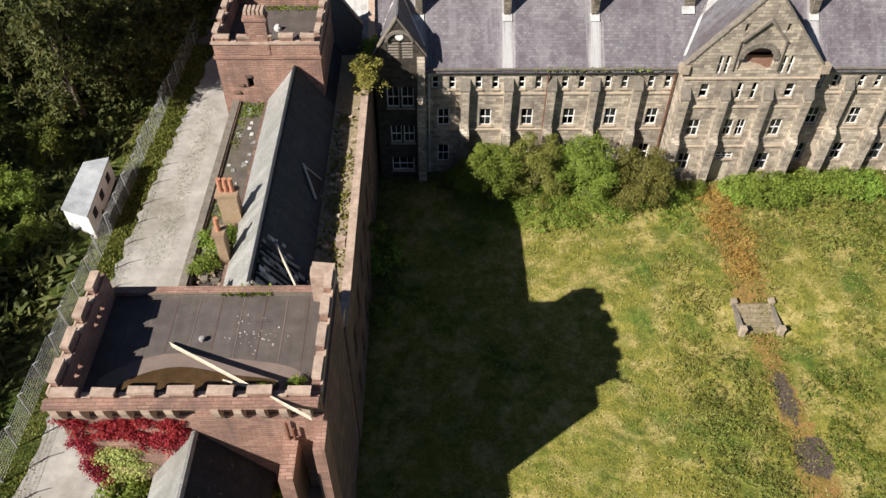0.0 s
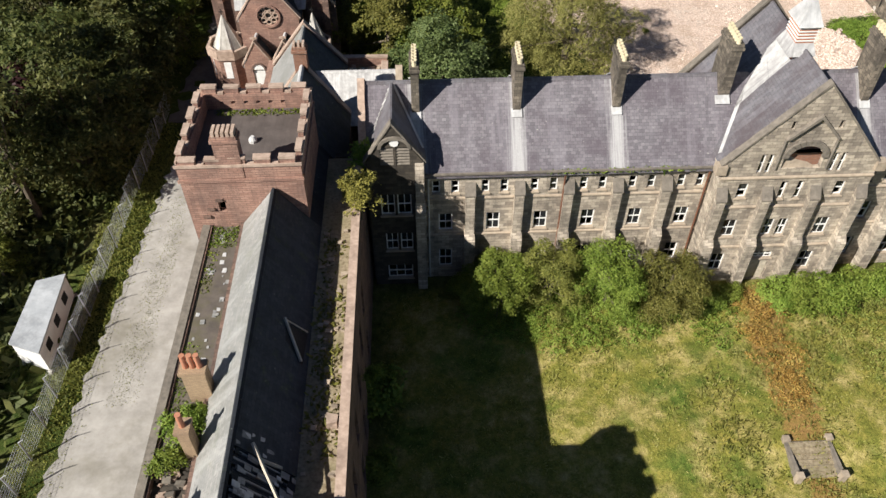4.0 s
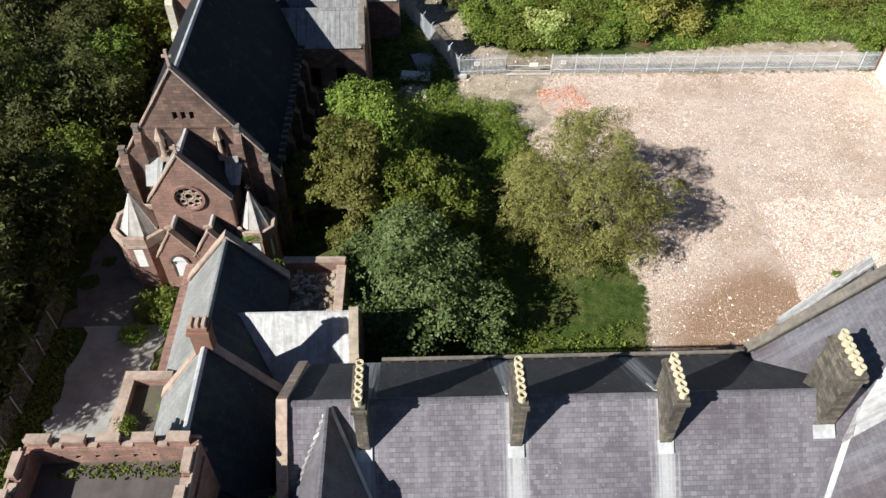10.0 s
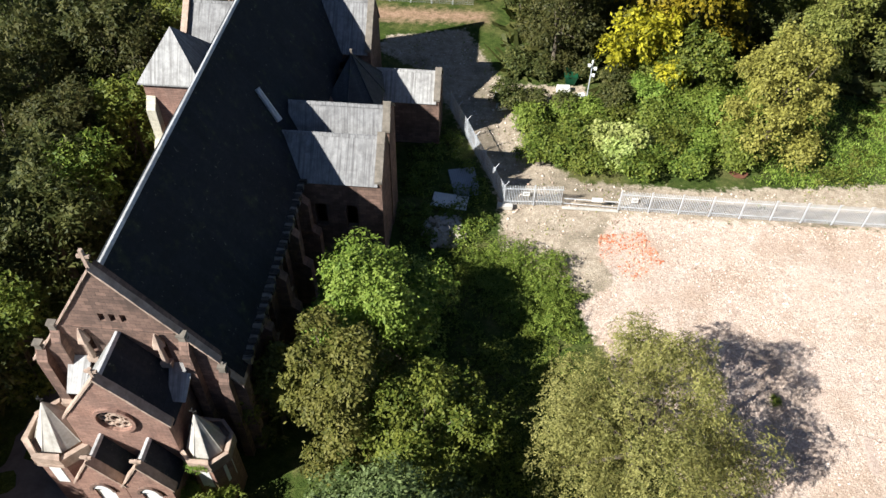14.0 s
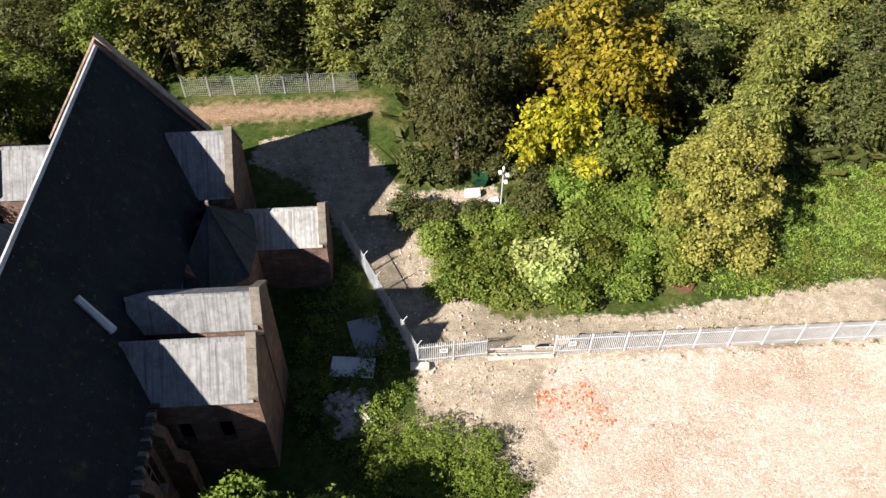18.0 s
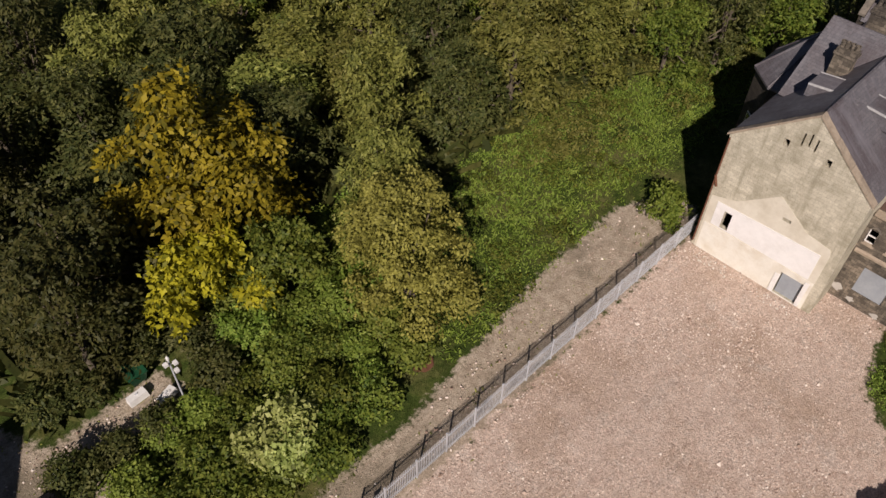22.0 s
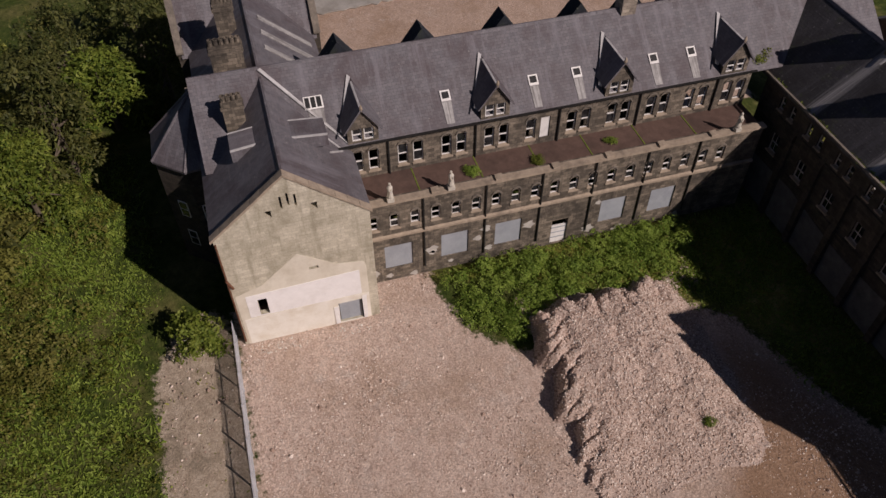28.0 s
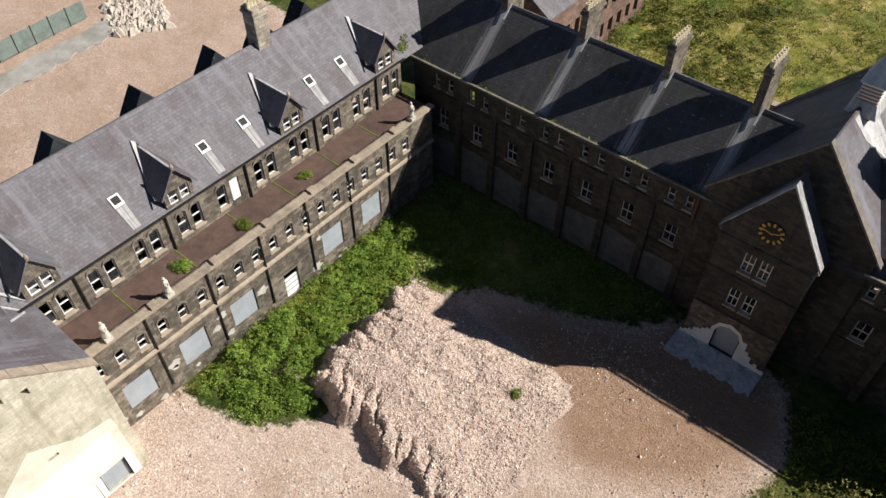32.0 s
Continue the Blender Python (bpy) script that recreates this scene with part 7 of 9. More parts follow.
def gable_house():
    holes = [(114.9, 115.6, 3.2, 5.1), (107.6, 109.6, 0.1, 2.5), (109.9, 110.3, 13.3, 13.9), (113.1, 113.5, 13.3, 13.9)] + [(111.25 + 0.5 * i, 111.4 + 0.5 * i, 13.9 + 0.2 * (i == 1), 15.0 + 0.2 * (i == 1)) for i in range(3)] + [(110.6, 111.3, 7.2, 7.5)]
    b = gabled_block("gable_house", "pale sandstone gable house with cream render scars", "x", 54.3, 67.0, 106.3, 117.4, 12.0, 16.7, PALE, SLATE, {"u0": holes}, cope=COPE, ends=(1, 0), mid=111.85, raise_=0.02)
    x = 54.3
    line = [(107.0, 6.3), (107.2, 6.9), (109.2, 7.2), (112.0, 9.2), (115.0, 6.6), (117.1, 5.9)]
    part("render_patch", wall_shape("y", x - 0.03, -1, 107.0, 117.1, 0, line, [h for h in holes if h[3] < 9], 0.03), RENDER, b, "cream render scar of a demolished building")
    part("white_panel", wall_shape("y", x - 0.06, -1, 107.6, 116.4, 3.2, [(107.6, 6.0), (116.4, 5.7)], [(114.9, 115.6, 3.3, 5.1)], 0.03), LIMEWHITE, b, "white painted wall panel")
    part("lower_render", wall_shape("y", x - 0.05, -1, 107.05, 116.9, 0, [(107.05, 3.1), (111, 3.18), (116.9, 3.05)], [(107.6, 109.6, 0.1, 2.5)], 0.02), plain("pale_limewash", (0.74, 0.71, 0.62), (0.84, 0.82, 0.74), 1.2, 0.9, 0, 0.15, 0.5, (0.6, 0.52, 0.38)), b, "pale limewashed lower wall")
    part("door", Shape().box(x + 0.2, 107.7, 0.1, x + 0.3, 109.5, 2.4), BOARD, b, "grey boarded doorway")
    for bx in ((x - 0.1, 107.3, 0.1, x + 0.02, 107.6, 2.9), (x - 0.1, 109.6, 0.1, x + 0.02, 109.95, 2.2)):
        part("door_surround", Shape().box(*bx).jitter(0.05), WHITE, b)
    part("downpipe", Shape().rod((x - 0.1, 117.3, 0.5), (x - 0.1, 117.3, 11.8), 0.07).rod((x - 0.12, 117.0, 7.0), (x - 0.12, 117.35, 8.0), 0.1), IRON, b)
    z = lambda y: 12.05 + (y - 106.3) * (16.7 - 12.05) / 5.55
    for ya, yb, xa, xb in ((106.9, 108.0, 60.6, 59.65), (106.9, 108.0, 60.8, 61.55)):
        part("valley_lead", Shape().slab((xa - 0.08, ya, z(ya) + 0.08), (xa + 0.08, ya, z(ya) + 0.08), (xb + 0.08, yb, z(yb) + 0.08), (xb - 0.08, yb, z(yb) + 0.08), 0.06), LEAD, b)
    # small flat-topped hatch dormers
    def hatch(xa, xb, ya, yb, out, zz):
        top = zz + 0.12
        h = part("hatch_dormer", Shape().loft([(xa, ya, zz - 1.2), (xb, ya, zz - 1.2), (xb, yb, zz - 1.2), (xa, yb, zz - 1.2)], [(xa, ya, top - 0.25 * (out < 0)), (xb, ya, top - 0.25 * (out < 0)), (xb, yb, top - 0.25 * (out > 0)), (xa, yb, top - 0.25 * (out > 0))]), SLATE, b, "flat-topped slate hatch dormer")
        for x0, x1, y0, y1 in ((xa - 0.06, xa + 0.06, ya, yb), (xb - 0.06, xb + 0.06, ya, yb)):
            part("lead_edge", Shape().loft([(x0, y0, top - 0.1 - 0.25 * (out < 0)), (x1, y0, top - 0.1 - 0.25 * (out < 0)), (x1, y1, top - 0.1 - 0.25 * (out > 0)), (x0, y1, top - 0.1 - 0.25 * (out > 0))], [(x0, y0, top + 0.03 - 0.25 * (out < 0)), (x1, y0, top + 0.03 - 0.25 * (out < 0)), (x1, y1, top + 0.03 - 0.25 * (out > 0)), (x0, y1, top + 0.03 - 0.25 * (out > 0))]), LEAD, h)
    hatch(59.6, 61.6, 108.0, 110.6, -1, z(110.4))
    hatch(59.6, 61.6, 113.0, 115.0, 1, z(110.4))
    part("valley_lead", Shape().slab((61.0, 106.4, 12.95), (61.25, 106.3, 12.95), (66.5, 111.7, 17.2), (66.3, 111.9, 17.2), 0.07), LEAD, b)
    chimney(b, 63.3, 113.5, 115.0, 13.0, 17.0, 0.9, 4, SOOTBUFF, SOOTBUFF)
    return b


gable_house()


def hip_house():
    b = thing("hip_house", "canted hip-roofed stone end house with slate roof", "building", "", 69, 119, 0)
    ring = [(63.9, 117.3), (63.7, 118.9), (65.7, 121.2), (69.3, 121.2), (71.6, 119.0), (72.6, 114.0)]
    top, back = (67.5, 117.0, 15.8), (66.6, 111.5, 16.9)
    cx, cy = 68.6, 116.5
    grow = lambda p, k: (cx + (p[0] - cx) * k, cy + (p[1] - cy) * k)
    for p, q in zip(ring, ring[1:]):
        part("wall", Shape().loft([(*p, 0), (*q, 0), (*grow(q, 0.9), 0), (*grow(p, 0.9), 0)], [(*p, 11.2), (*q, 11.2), (*grow(q, 0.9), 11.2), (*grow(p, 0.9), 11.2)]), DARKST, b)
        e = [(*grow(p, 1.04), 11.0), (*grow(q, 1.04), 11.0), top]
        part("roof", Shape().add(e + [(x, y, z - 0.2) for x, y, z in e], [(0, 1, 2), (5, 4, 3), (0, 3, 4, 1), (1, 4, 5, 2), (2, 5, 3, 0)]), SLATE, b)
        part("hip_tiles", Shape().rod(e[1], (top[0], top[1], top[2] + 0.05), 0.11, 0.11, 6), SLATE, b)
        for z in (2.0, 5.4):
            mx, my = (p[0] + q[0]) / 2, (p[1] + q[1]) / 2
            m = Matrix.Translation((mx, my, z)) @ Matrix.Rotation(math.atan2(q[1] - p[1], q[0] - p[0]), 4, "Z")
            w = part("window", Shape().box(-0.45, -0.02, 0, 0.45, 0.04, 1.7, m), WHITE, b)
            part("pane", Shape().box(-0.36, -0.03, 0.1, 0.36, 0.06, 0.8, m).box(-0.36, -0.03, 0.9, 0.36, 0.06, 1.6, m), GLASS, w)
    e = [(72.9, 113.8, 11.0), top, back]
    part("roof", Shape().add(e + [(x, y, z - 0.2) for x, y, z in e], [(0, 1, 2), (5, 4, 3), (0, 3, 4, 1), (1, 4, 5, 2), (2, 5, 3, 0)]), SLATE, b)
    e = [(63.6, 117.4, 11.1), (64.4, 111.9, 16.0), back, top]
    part("roof", Shape().add(e + [(x, y, z - 0.2) for x, y, z in e], [(0, 3, 2, 1), (4, 5, 6, 7), (0, 4, 7, 3), (3, 7, 6, 2), (2, 6, 5, 1), (1, 5, 4, 0)]), SLATE, b)


hip_house()

# ---- further buildings to the east ----
far = gabled_block("far_block", "slate-roofed stone block beyond the east range", "x", 67.2, 81.0, 106.4, 117.3, 11.9, 16.6, DARKST, SLATE, mid=111.87)
for x in (71.2, 73.6, 76.0):
    zf = lambda y: 11.95 + (y - 106.4) * 0.859
    part("roof_light", Shape().slab((x, 106.7, zf(106.7) + 0.08), (x + 0.6, 106.7, zf(106.7) + 0.08), (x + 0.6, 110.9, zf(110.9) + 0.08), (x, 110.9, zf(110.9) + 0.08), 0.1), WEATHER, far, "pale strip roof light")
chimney(far, 75.6, 112.8, 114.4, 13.0, 18.0, 1.2, 5, SOOTBUFF, SOOTBUFF)
chimney(far, 69.3, 112.7, 115.2, 13.0, 18.0, 1.2, 6, SOOTBUFF, SOOTBUFF)
cross = gabled_block("cross_wing", "slate-roofed cross wing behind the east range", "y", 105.6, 118.4, 78.6, 84.6, 11.8, 15.9, DARKST, SLATE, cope=DARKCOPE, mid=81.6)
red = gabled_block("stone_house", "distant brown stone building with rows of windows", "y", 30.0, 52.0, 58.0, 70.0, 9.0, 13.0, DIM, SLATE, {"a0": [(u - 0.5, u + 0.5, z, z + 1.8) for u in np.arange(32, 51.5, 2.0) for z in (1.0, 4.6)], "a1": [(u - 0.5, u + 0.5, z, z + 1.8) for u in np.arange(32, 51.5, 2.0) for z in (1.0, 4.6)]})

# ---- trees and plants ----
WOOD_KINDS = [("dark", L_DARK, 14, 4.8, 1), ("green", L_GREEN, 12.5, 4.6, 2), ("dark", L_DARK, 12, 5.2, 3), ("olive", L_OLIVE, 11.5, 4.3, 4), ("green", L_GREEN, 15, 5.0, 5), ("bright", L_BRIGHT, 10, 4.2, 6)]
WOOD_LABEL = {"dark": "dense dark green broadleaf woodland tree", "green": "tall mid-green woodland tree", "olive": "olive-toned tree turning in early autumn", "bright": "bright fresh green young tree"}


def wood(x, y, k, r, s=1.0):
    kind, mat, h, w, seed = WOOD_KINDS[k]
    return tree(kind, mat, x, y, h, w, 6600, 0.46, seed, WOOD_LABEL[kind], sx=s * r.uniform(0.85, 1.2), sz=s * r.uniform(0.8, 1.15), turn=r.uniform(0, 6.28), group="woodland trees", lobes=46, low=0.1, corners=3)


def scatter(x0, x1, y0, y1, gap, seed, ok):
    r = random.Random(seed)
    got = []
    for _ in range(4000):
        x, y = r.uniform(x0, x1), r.uniform(y0, y1)
        if ok(x, y) and all((x - a) ** 2 + (y - b) ** 2 > gap * gap for a, b in got):
            got.append((x, y))
    return got


rw = random.Random(77)
for x, y in scatter(-56, -34.5, 4, 150, 6.1, 1, lambda x, y: not (x > -42 and 24 < y < 64) and not (x > -38 and y < 30)):
    wood(x, y, rw.choice([0, 0, 2, 2, 2, 4] if y > 62 else [0, 1, 2, 4, 5]), rw, 1.0 if y > 66 else (0.62 if x > -45 else 0.85))
for x, y in ((-34.4, 72.0), (-33.6, 78), (-33.2, 84.5), (-33.4, 91)):
    wood(x, y, rw.choice([0, 2]), rw, 0.95)
for x, y in scatter(-34.5, -29.3, 96, 150, 5.6, 2, lambda x, y: True):
    wood(x, y, rw.choice([0, 2, 4, 1]), rw, 0.8)
for x, y in scatter(-34, 4, 157, 186, 6.3, 3, lambda x, y: True):
    wood(x, y, rw.choice([0, 1, 2, 3]), rw)
for x, y in scatter(5, 100, 137, 190, 6.4, 4, lambda x, y: not (x < 16 and y < 140) and (x - 22.5) ** 2 + (y - 141.5) ** 2 > 80 and (x - 13.2) ** 2 + (y - 145.5) ** 2 > 30 and y > 137 + max(0, 8 - abs(x - 48)) * 0.3 and (x < 62 or y > 139 - (x - 62) * 0.1)):
    wood(x, y, rw.choice([0, 2, 0, 2, 3] if x < 34 else [3, 3, 3, 2, 4]), rw, 0.95)
for x, y in ((80, 131), (86, 127), (92, 131), (98, 124), (88, 121), (96, 115), (104, 120), (74, 134), (103, 108)):
    wood(x, y, rw.choice([0, 2, 1]), rw, 0.9)
for x, y, k, s in ((-38.5, 59.5, 1, 0.5), (-39.5, 53.0, 5, 0.5), (-38.6, 46.5, 5, 0.36), (-39.5, 40.5, 1, 0.4), (-37.0, 33.0, 5, 0.34), (-38.0, 26.5, 1, 0.38), (-36.6, 49.0, 5, 0.3)):
    wood(x, y, k, rw, s)

tree("purple", L_PURP, -39.5, 75.5, 11, 4.2, 6500, 0.42, 21, "dark purple-leaved copper beech", lobes=30, low=0.15)
tree("yellow", L_YEL, 24.6, 144.6, 18.5, 6.4, 11000, 0.5, 22, "tall maple with golden yellow autumn leaves", lobes=34, low=0.1, droop=0.3)
tree("yellow_skirt", L_YEL, 20.6, 139.8, 10.5, 4.4, 5200, 0.48, 19, "lower yellow maple with leaves half turned", lobes=24, low=0.05, droop=0.3)
tree("dark_near", L_DARK, 13.2, 145.5, 13.0, 6.4, 15000, 0.36, 18, "large dark green tree beside the yellow maple", lobes=44, low=0.05)
tree("yellow_low", L_GREEN, 25.5, 138.0, 8.0, 3.8, 8000, 0.32, 20, "fresh green tree below the yellow maple", lobes=40, low=0.05)
tree("brown", L_GOLD, 32.3, 130.2, 11.5, 5.4, 22000, 0.26, 23, "rounded horse chestnut turning olive brown", lobes=60, low=0.06)
tree("big", L_BRIGHT, -3.9, 99.4, 10.8, 5.6, 30000, 0.24, 24, "large mid-green tree beside the church", lobes=50, low=0.06)
tree("big2", L_OLIVE, -5.2, 92.8, 12.5, 4.6, 18000, 0.24, 25, "tall tree with yellowing upper leaves", lobes=30, low=0.08)
tree("big3", L_SILVER, 0.0, 80.6, 10.5, 6.9, 34000, 0.24, 26, "broad grey-green willow-like tree", lobes=56, low=0.04)
tree("small", L_OLIVE, -9.9, 93.4, 9.0, 2.8, 9000, 0.22, 27, "slender tree by the church front", lobes=20, low=0.1)
tree("big4", L_GREEN, 0.8, 91.0, 9.0, 4.6, 18000, 0.24, 28, "bushy green tree in the church yard", lobes=60, low=0.04)
tree("birch", L_BIRCH, 15.4, 91.3, 12.6, 7.4, 80000, 0.17, 29, "wide olive-green birch with fine drooping leaves", lobes=80, droop=1.6, low=0.02, corners=3)
for i, (x, y, h, w) in enumerate(((4.2, 54.6, 5.6, 3.2), (8.6, 55.0, 6.8, 3.0), (13.3, 54.6, 6.2, 3.3), (18.4, 54.2, 6.0, 3.1))):
    tree("row%d" % i, L_OLIVE if i % 2 else L_BRIGHT, x, y, h, w, 26000, 0.155, 31 + i, "leafy shrub-like tree against the stone range", group="shrub trees along the range", lobes=46, low=0.05, name="small_tree", category="tree", corners=3)
tree("sap", L_GOLD, -6.3, 53.6, 3.9, 1.5, 4200, 0.15, 36, "sapling rooted on the parapet wall, turning brown", name="sapling", z=12.0, lobes=16, low=0.1, category="sapling")
tree("sap2", L_BRIGHT, -6.2, 58.7, 3.2, 1.1, 1300, 0.22, 37, "sapling rooted in the wall head", name="sapling", z=11.5, lobes=12, low=0.1, category="sapling")
tree("sap3", L_BRIGHT, 55.2, 121.0, 4.2, 2.3, 3200, 0.26, 38, "bushy sapling beside the gable house", name="sapling", lobes=18, low=0.05, category="sapling")


def shrub(kind, mat, x, y, h, w, n, size, seed, label, z=0.0, group=""):
    key = ("shrub", kind, seed)
    if key not in TREE_MESHES:
        r = random.Random(seed)
        bl = [(0, 0, h * 0.4, w * 0.7, w * 0.7, h * 0.5)]
        for i in range(12):
            a, q = r.uniform(0, 6.28), r.uniform(0.25, 0.45) * w
            d = w * r.uniform(0.3, 0.85)
            bl.append((d * math.cos(a), d * math.sin(a), h * r.uniform(0.25, 0.75), q, q, q * 0.75))
        TREE_MESHES[key] = leaf_cloud("shrub", bl, n, size, mat, seed)
    ob = new("shrub", TREE_MESHES[key])
    r = random.Random(x * 7 + y)
    ob.matrix_basis = Matrix.LocRotScale((x, y, z), Euler((0, 0, r.uniform(0, 6.28))), (r.uniform(0.85, 1.2),) * 3)
    return tagged(ob, label, "shrub", group)


rs = random.Random(5)
ISLAND = [(6.5, 124.8), (9, 123.4), (13, 123), (24, 123), (29, 124.5), (30, 128), (26, 133), (16, 133.2), (9.5, 133), (7, 130)]
for x, y in scatter(5, 31, 122, 134, 2.3, 8, lambda x, y: inside(np.array(x), np.array(y), ISLAND) > 0.6):
    k = rs.choice([0, 0, 1])
    shrub("isl%d" % k, (L_GREEN, L_BRIGHT)[k], x, y, 2.3, 1.8, 2200, 0.24, 51 + k, "dense bramble shrub on the overgrown bank", group="bank shrubs")
for x, y in ((15.5, 126.6), (17.2, 125.6), (18.3, 126.8), (16.4, 124.9)):
    shrub("pale", L_PALE, x, y, 2.8, 1.5, 1700, 0.34, 55, "pale variegated knotweed shrub in flower", group="pale shrubs")
for x, y in scatter(5, 38, 133, 140, 2.8, 9, lambda x, y: not (x < 15.5 and y > 133.5 and y < 139)):
    shrub("edge", L_BRIGHT if rs.random() < 0.4 else L_DARK, x, y, 2.6, 2.0, 2600, 0.23, 56 + (x > 20), "overgrown shrub at the wood's edge", group="wood edge shrubs")
for x, y, h in ((28, 54.2, 1.0), (30.3, 53.6, 1.15), (32.8, 54.0, 1.2), (35, 54.8, 1.0), (37.5, 54.3, 1.2), (40.2, 54.5, 1.1), (43, 54.0, 1.2), (46, 54.3, 1.1), (49, 54, 1.2), (24.2, 54.8, 0.6), (1.5, 56.3, 0.8), (21.5, 53.8, 0.8)):
    o = shrub("court", L_BRIGHT, x, y, 2.2, 2.0, 5200, 0.14, 58, "leafy bramble shrub below the range", group="court shrubs")
    o.scale = (h, h, h)
for x, y, z, q in ((-20.9, 83.2, 0, 1.4), (-19.0, 81.5, 0, 1.1), (-22.6, 80.8, 0, 0.8), (-14.4, 86.3, 2.2, 0.7), (-12.3, 85.9, 1.5, 1.0), (-13.2, 86.8, 5.0, 0.5), (-17.2, 66.6, 9.5, 0.55), (-17.4, 65.3, 9.3, 0.4), (-15.1, 67.9, 9.4, 0.3), (-18.0, 83.5, 0.2, 1.2), (-18.2, 74.0, 0.1, 0.8), (-15.6, 35.8, 12.4, 0.9), (-15.9, 33.9, 12.4, 0.7), (-15.0, 36.8, 12.5, 0.6), (-6.0, 46.0, 0.0, 1.6), (-5.6, 40.0, 0, 1.0), (-5.5, 43.0, 7.0, 0.5), (-17.5, 18.6, 10.2, 1.1), (-16.8, 17.4, 10.2, 0.9), (-18.3, 17.2, 10.2, 0.9), (-17.4, 15.6, 10.2, 1.0), (-9.0, 19.0, 10.2, 0.7), (-8.3, 18.2, 10.2, 0.6), (-9.0, 17.4, 10.2, 0.6), (-8.6, 16.2, 10.2, 0.7), (-9.9, 21.6, 16.8, 0.32), (-8.0, 21.8, 16.8, 0.4), (59.3, 97.0, 9.0, 0.5), (59.0, 91.2, 9.0, 0.45), (59.6, 84.5, 9.0, 0.4), (62.0, 70.0, 12.6, 0.7), (37.2, 85.4, 0.4, 0.35), (26.6, 98.3, 0, 0.35), (-4.9, 84.5, 0, 0.9), (-7.4, 84.4, 3.6, 0.5)):
    o = shrub("weed", L_BRIGHT, x, y, 1.7, 1.5, 1800, 0.18, 61, "bright green weeds rooted in masonry and rubble", z)
    o.scale = (q, q, q * (0.55 if z == 9.0 else 1.0))


def carpet(name, poly, n, size, mats, seed, label, height=0.35, z=0.0, clump=0.0, lift=None):
    """Blades and leaves standing on the ground inside a polygon, one mesh of kind stuff."""
    r = np.random.default_rng(seed)
    p = np.array(poly, float)
    lo, hi = p.min(0), p.max(0)
    pts = r.uniform(lo, hi, (n * 3, 2))
    keep = inside(pts[:, 0], pts[:, 1], poly) > r.normal(0, 0.7, len(pts))
    pts = pts[keep][:n]
    if clump:
        w = np.sin(pts[:, 0] * 0.9 + 2 * np.sin(pts[:, 1] * 0.5)) * np.sin(pts[:, 1] * 0.8 + np.sin(pts[:, 0] * 0.6))
        pts = pts[w > r.uniform(-1, 1, len(pts)) * clump]
    m = len(pts)
    a = r.uniform(0, 6.2832, m)
    sz = size * r.uniform(0.5, 1.4, m)
    hh = height * r.uniform(0.3, 1.5, m)
    c, s = np.cos(a) * sz, np.sin(a) * sz
    lean = r.normal(0, 1.3, (m, 2)) * hh[:, None]
    base = (lift(pts[:, 0], pts[:, 1]) if lift else np.zeros(m)) + z
    v = np.stack([np.stack([pts[:, 0] - c * 0.5, pts[:, 1] - s * 0.5, base - 0.1], 1), np.stack([pts[:, 0] + c * 0.5, pts[:, 1] + s * 0.5, base - 0.1], 1), np.stack([pts[:, 0] + c * 0.3 + lean[:, 0], pts[:, 1] + s * 0.3 + lean[:, 1], base + hh], 1), np.stack([pts[:, 0] - c * 0.4 + lean[:, 0], pts[:, 1] - s * 0.4 + lean[:, 1], base + hh * 0.8], 1)], 1).reshape(-1, 3)
    me = bpy.data.meshes.new(name)
    me.vertices.add(len(v))
    me.vertices.foreach_set("co", v.astype(np.float32).ravel())
    me.loops.add(m * 4)
    me.loops.foreach_set("vertex_index", np.arange(m * 4, dtype=np.int32))
    me.polygons.add(m)
    me.polygons.foreach_set("loop_start", np.arange(0, m * 4, 4, dtype=np.int32))
    me.materials.append(mats)
    me.update(calc_edges=True)
    return tagged(new(name, me), label, name.replace("_", " "), kind="stuff")


def court_z(x, y):
    b = np.clip((y - 38.2) / 2.6, 0, 1)
    return 0.55 * b * b * (3 - 2 * b) - 0.2


carpet("lawn_grass", [(-5.5, 5), (55, 5), (55, 56.5), (-5.5, 56.5)], 100000, 0.075, L_GRASS, 91, "uncut yellow-green lawn grass in tussocks", 0.085, 0.0, 1.4, court_z)
carpet("lawn_weeds", [(17, 8), (52, 8), (52, 55), (20, 55), (16, 45), (18, 30)], 24000, 0.1, L_OLIVE, 92, "taller green weeds in the lawn", 0.13, 0.0, 0.3, court_z)
def weed_bed(name, poly, n_blobs, n, size, mat, seed, label, h=0.7, w=0.9, z=0.0, lift=None):
    """A bed of low weeds: leaves on many flat mounds, one mesh of kind stuff."""
    r = np.random.default_rng(seed)
    p = np.array(poly, float)
    c = r.uniform(p.min(0), p.max(0), (n_blobs * 4, 2))
    c = c[inside(c[:, 0], c[:, 1], poly) > 0.3][:n_blobs]
    q = w * r.uniform(0.5, 1.3, len(c))
    hz = h * r.uniform(0.35, 1.2, len(c))
    base = lift(c[:, 0], c[:, 1]) if lift else np.zeros(len(c))
    bl = np.stack([c[:, 0], c[:, 1], base + z + hz * 0.25, q, q, hz], 1)
    return tagged(new(name, leaf_cloud(name, bl, n, size, mat, seed, flat=0.9)), label, name.replace("_", " "), kind="stuff")


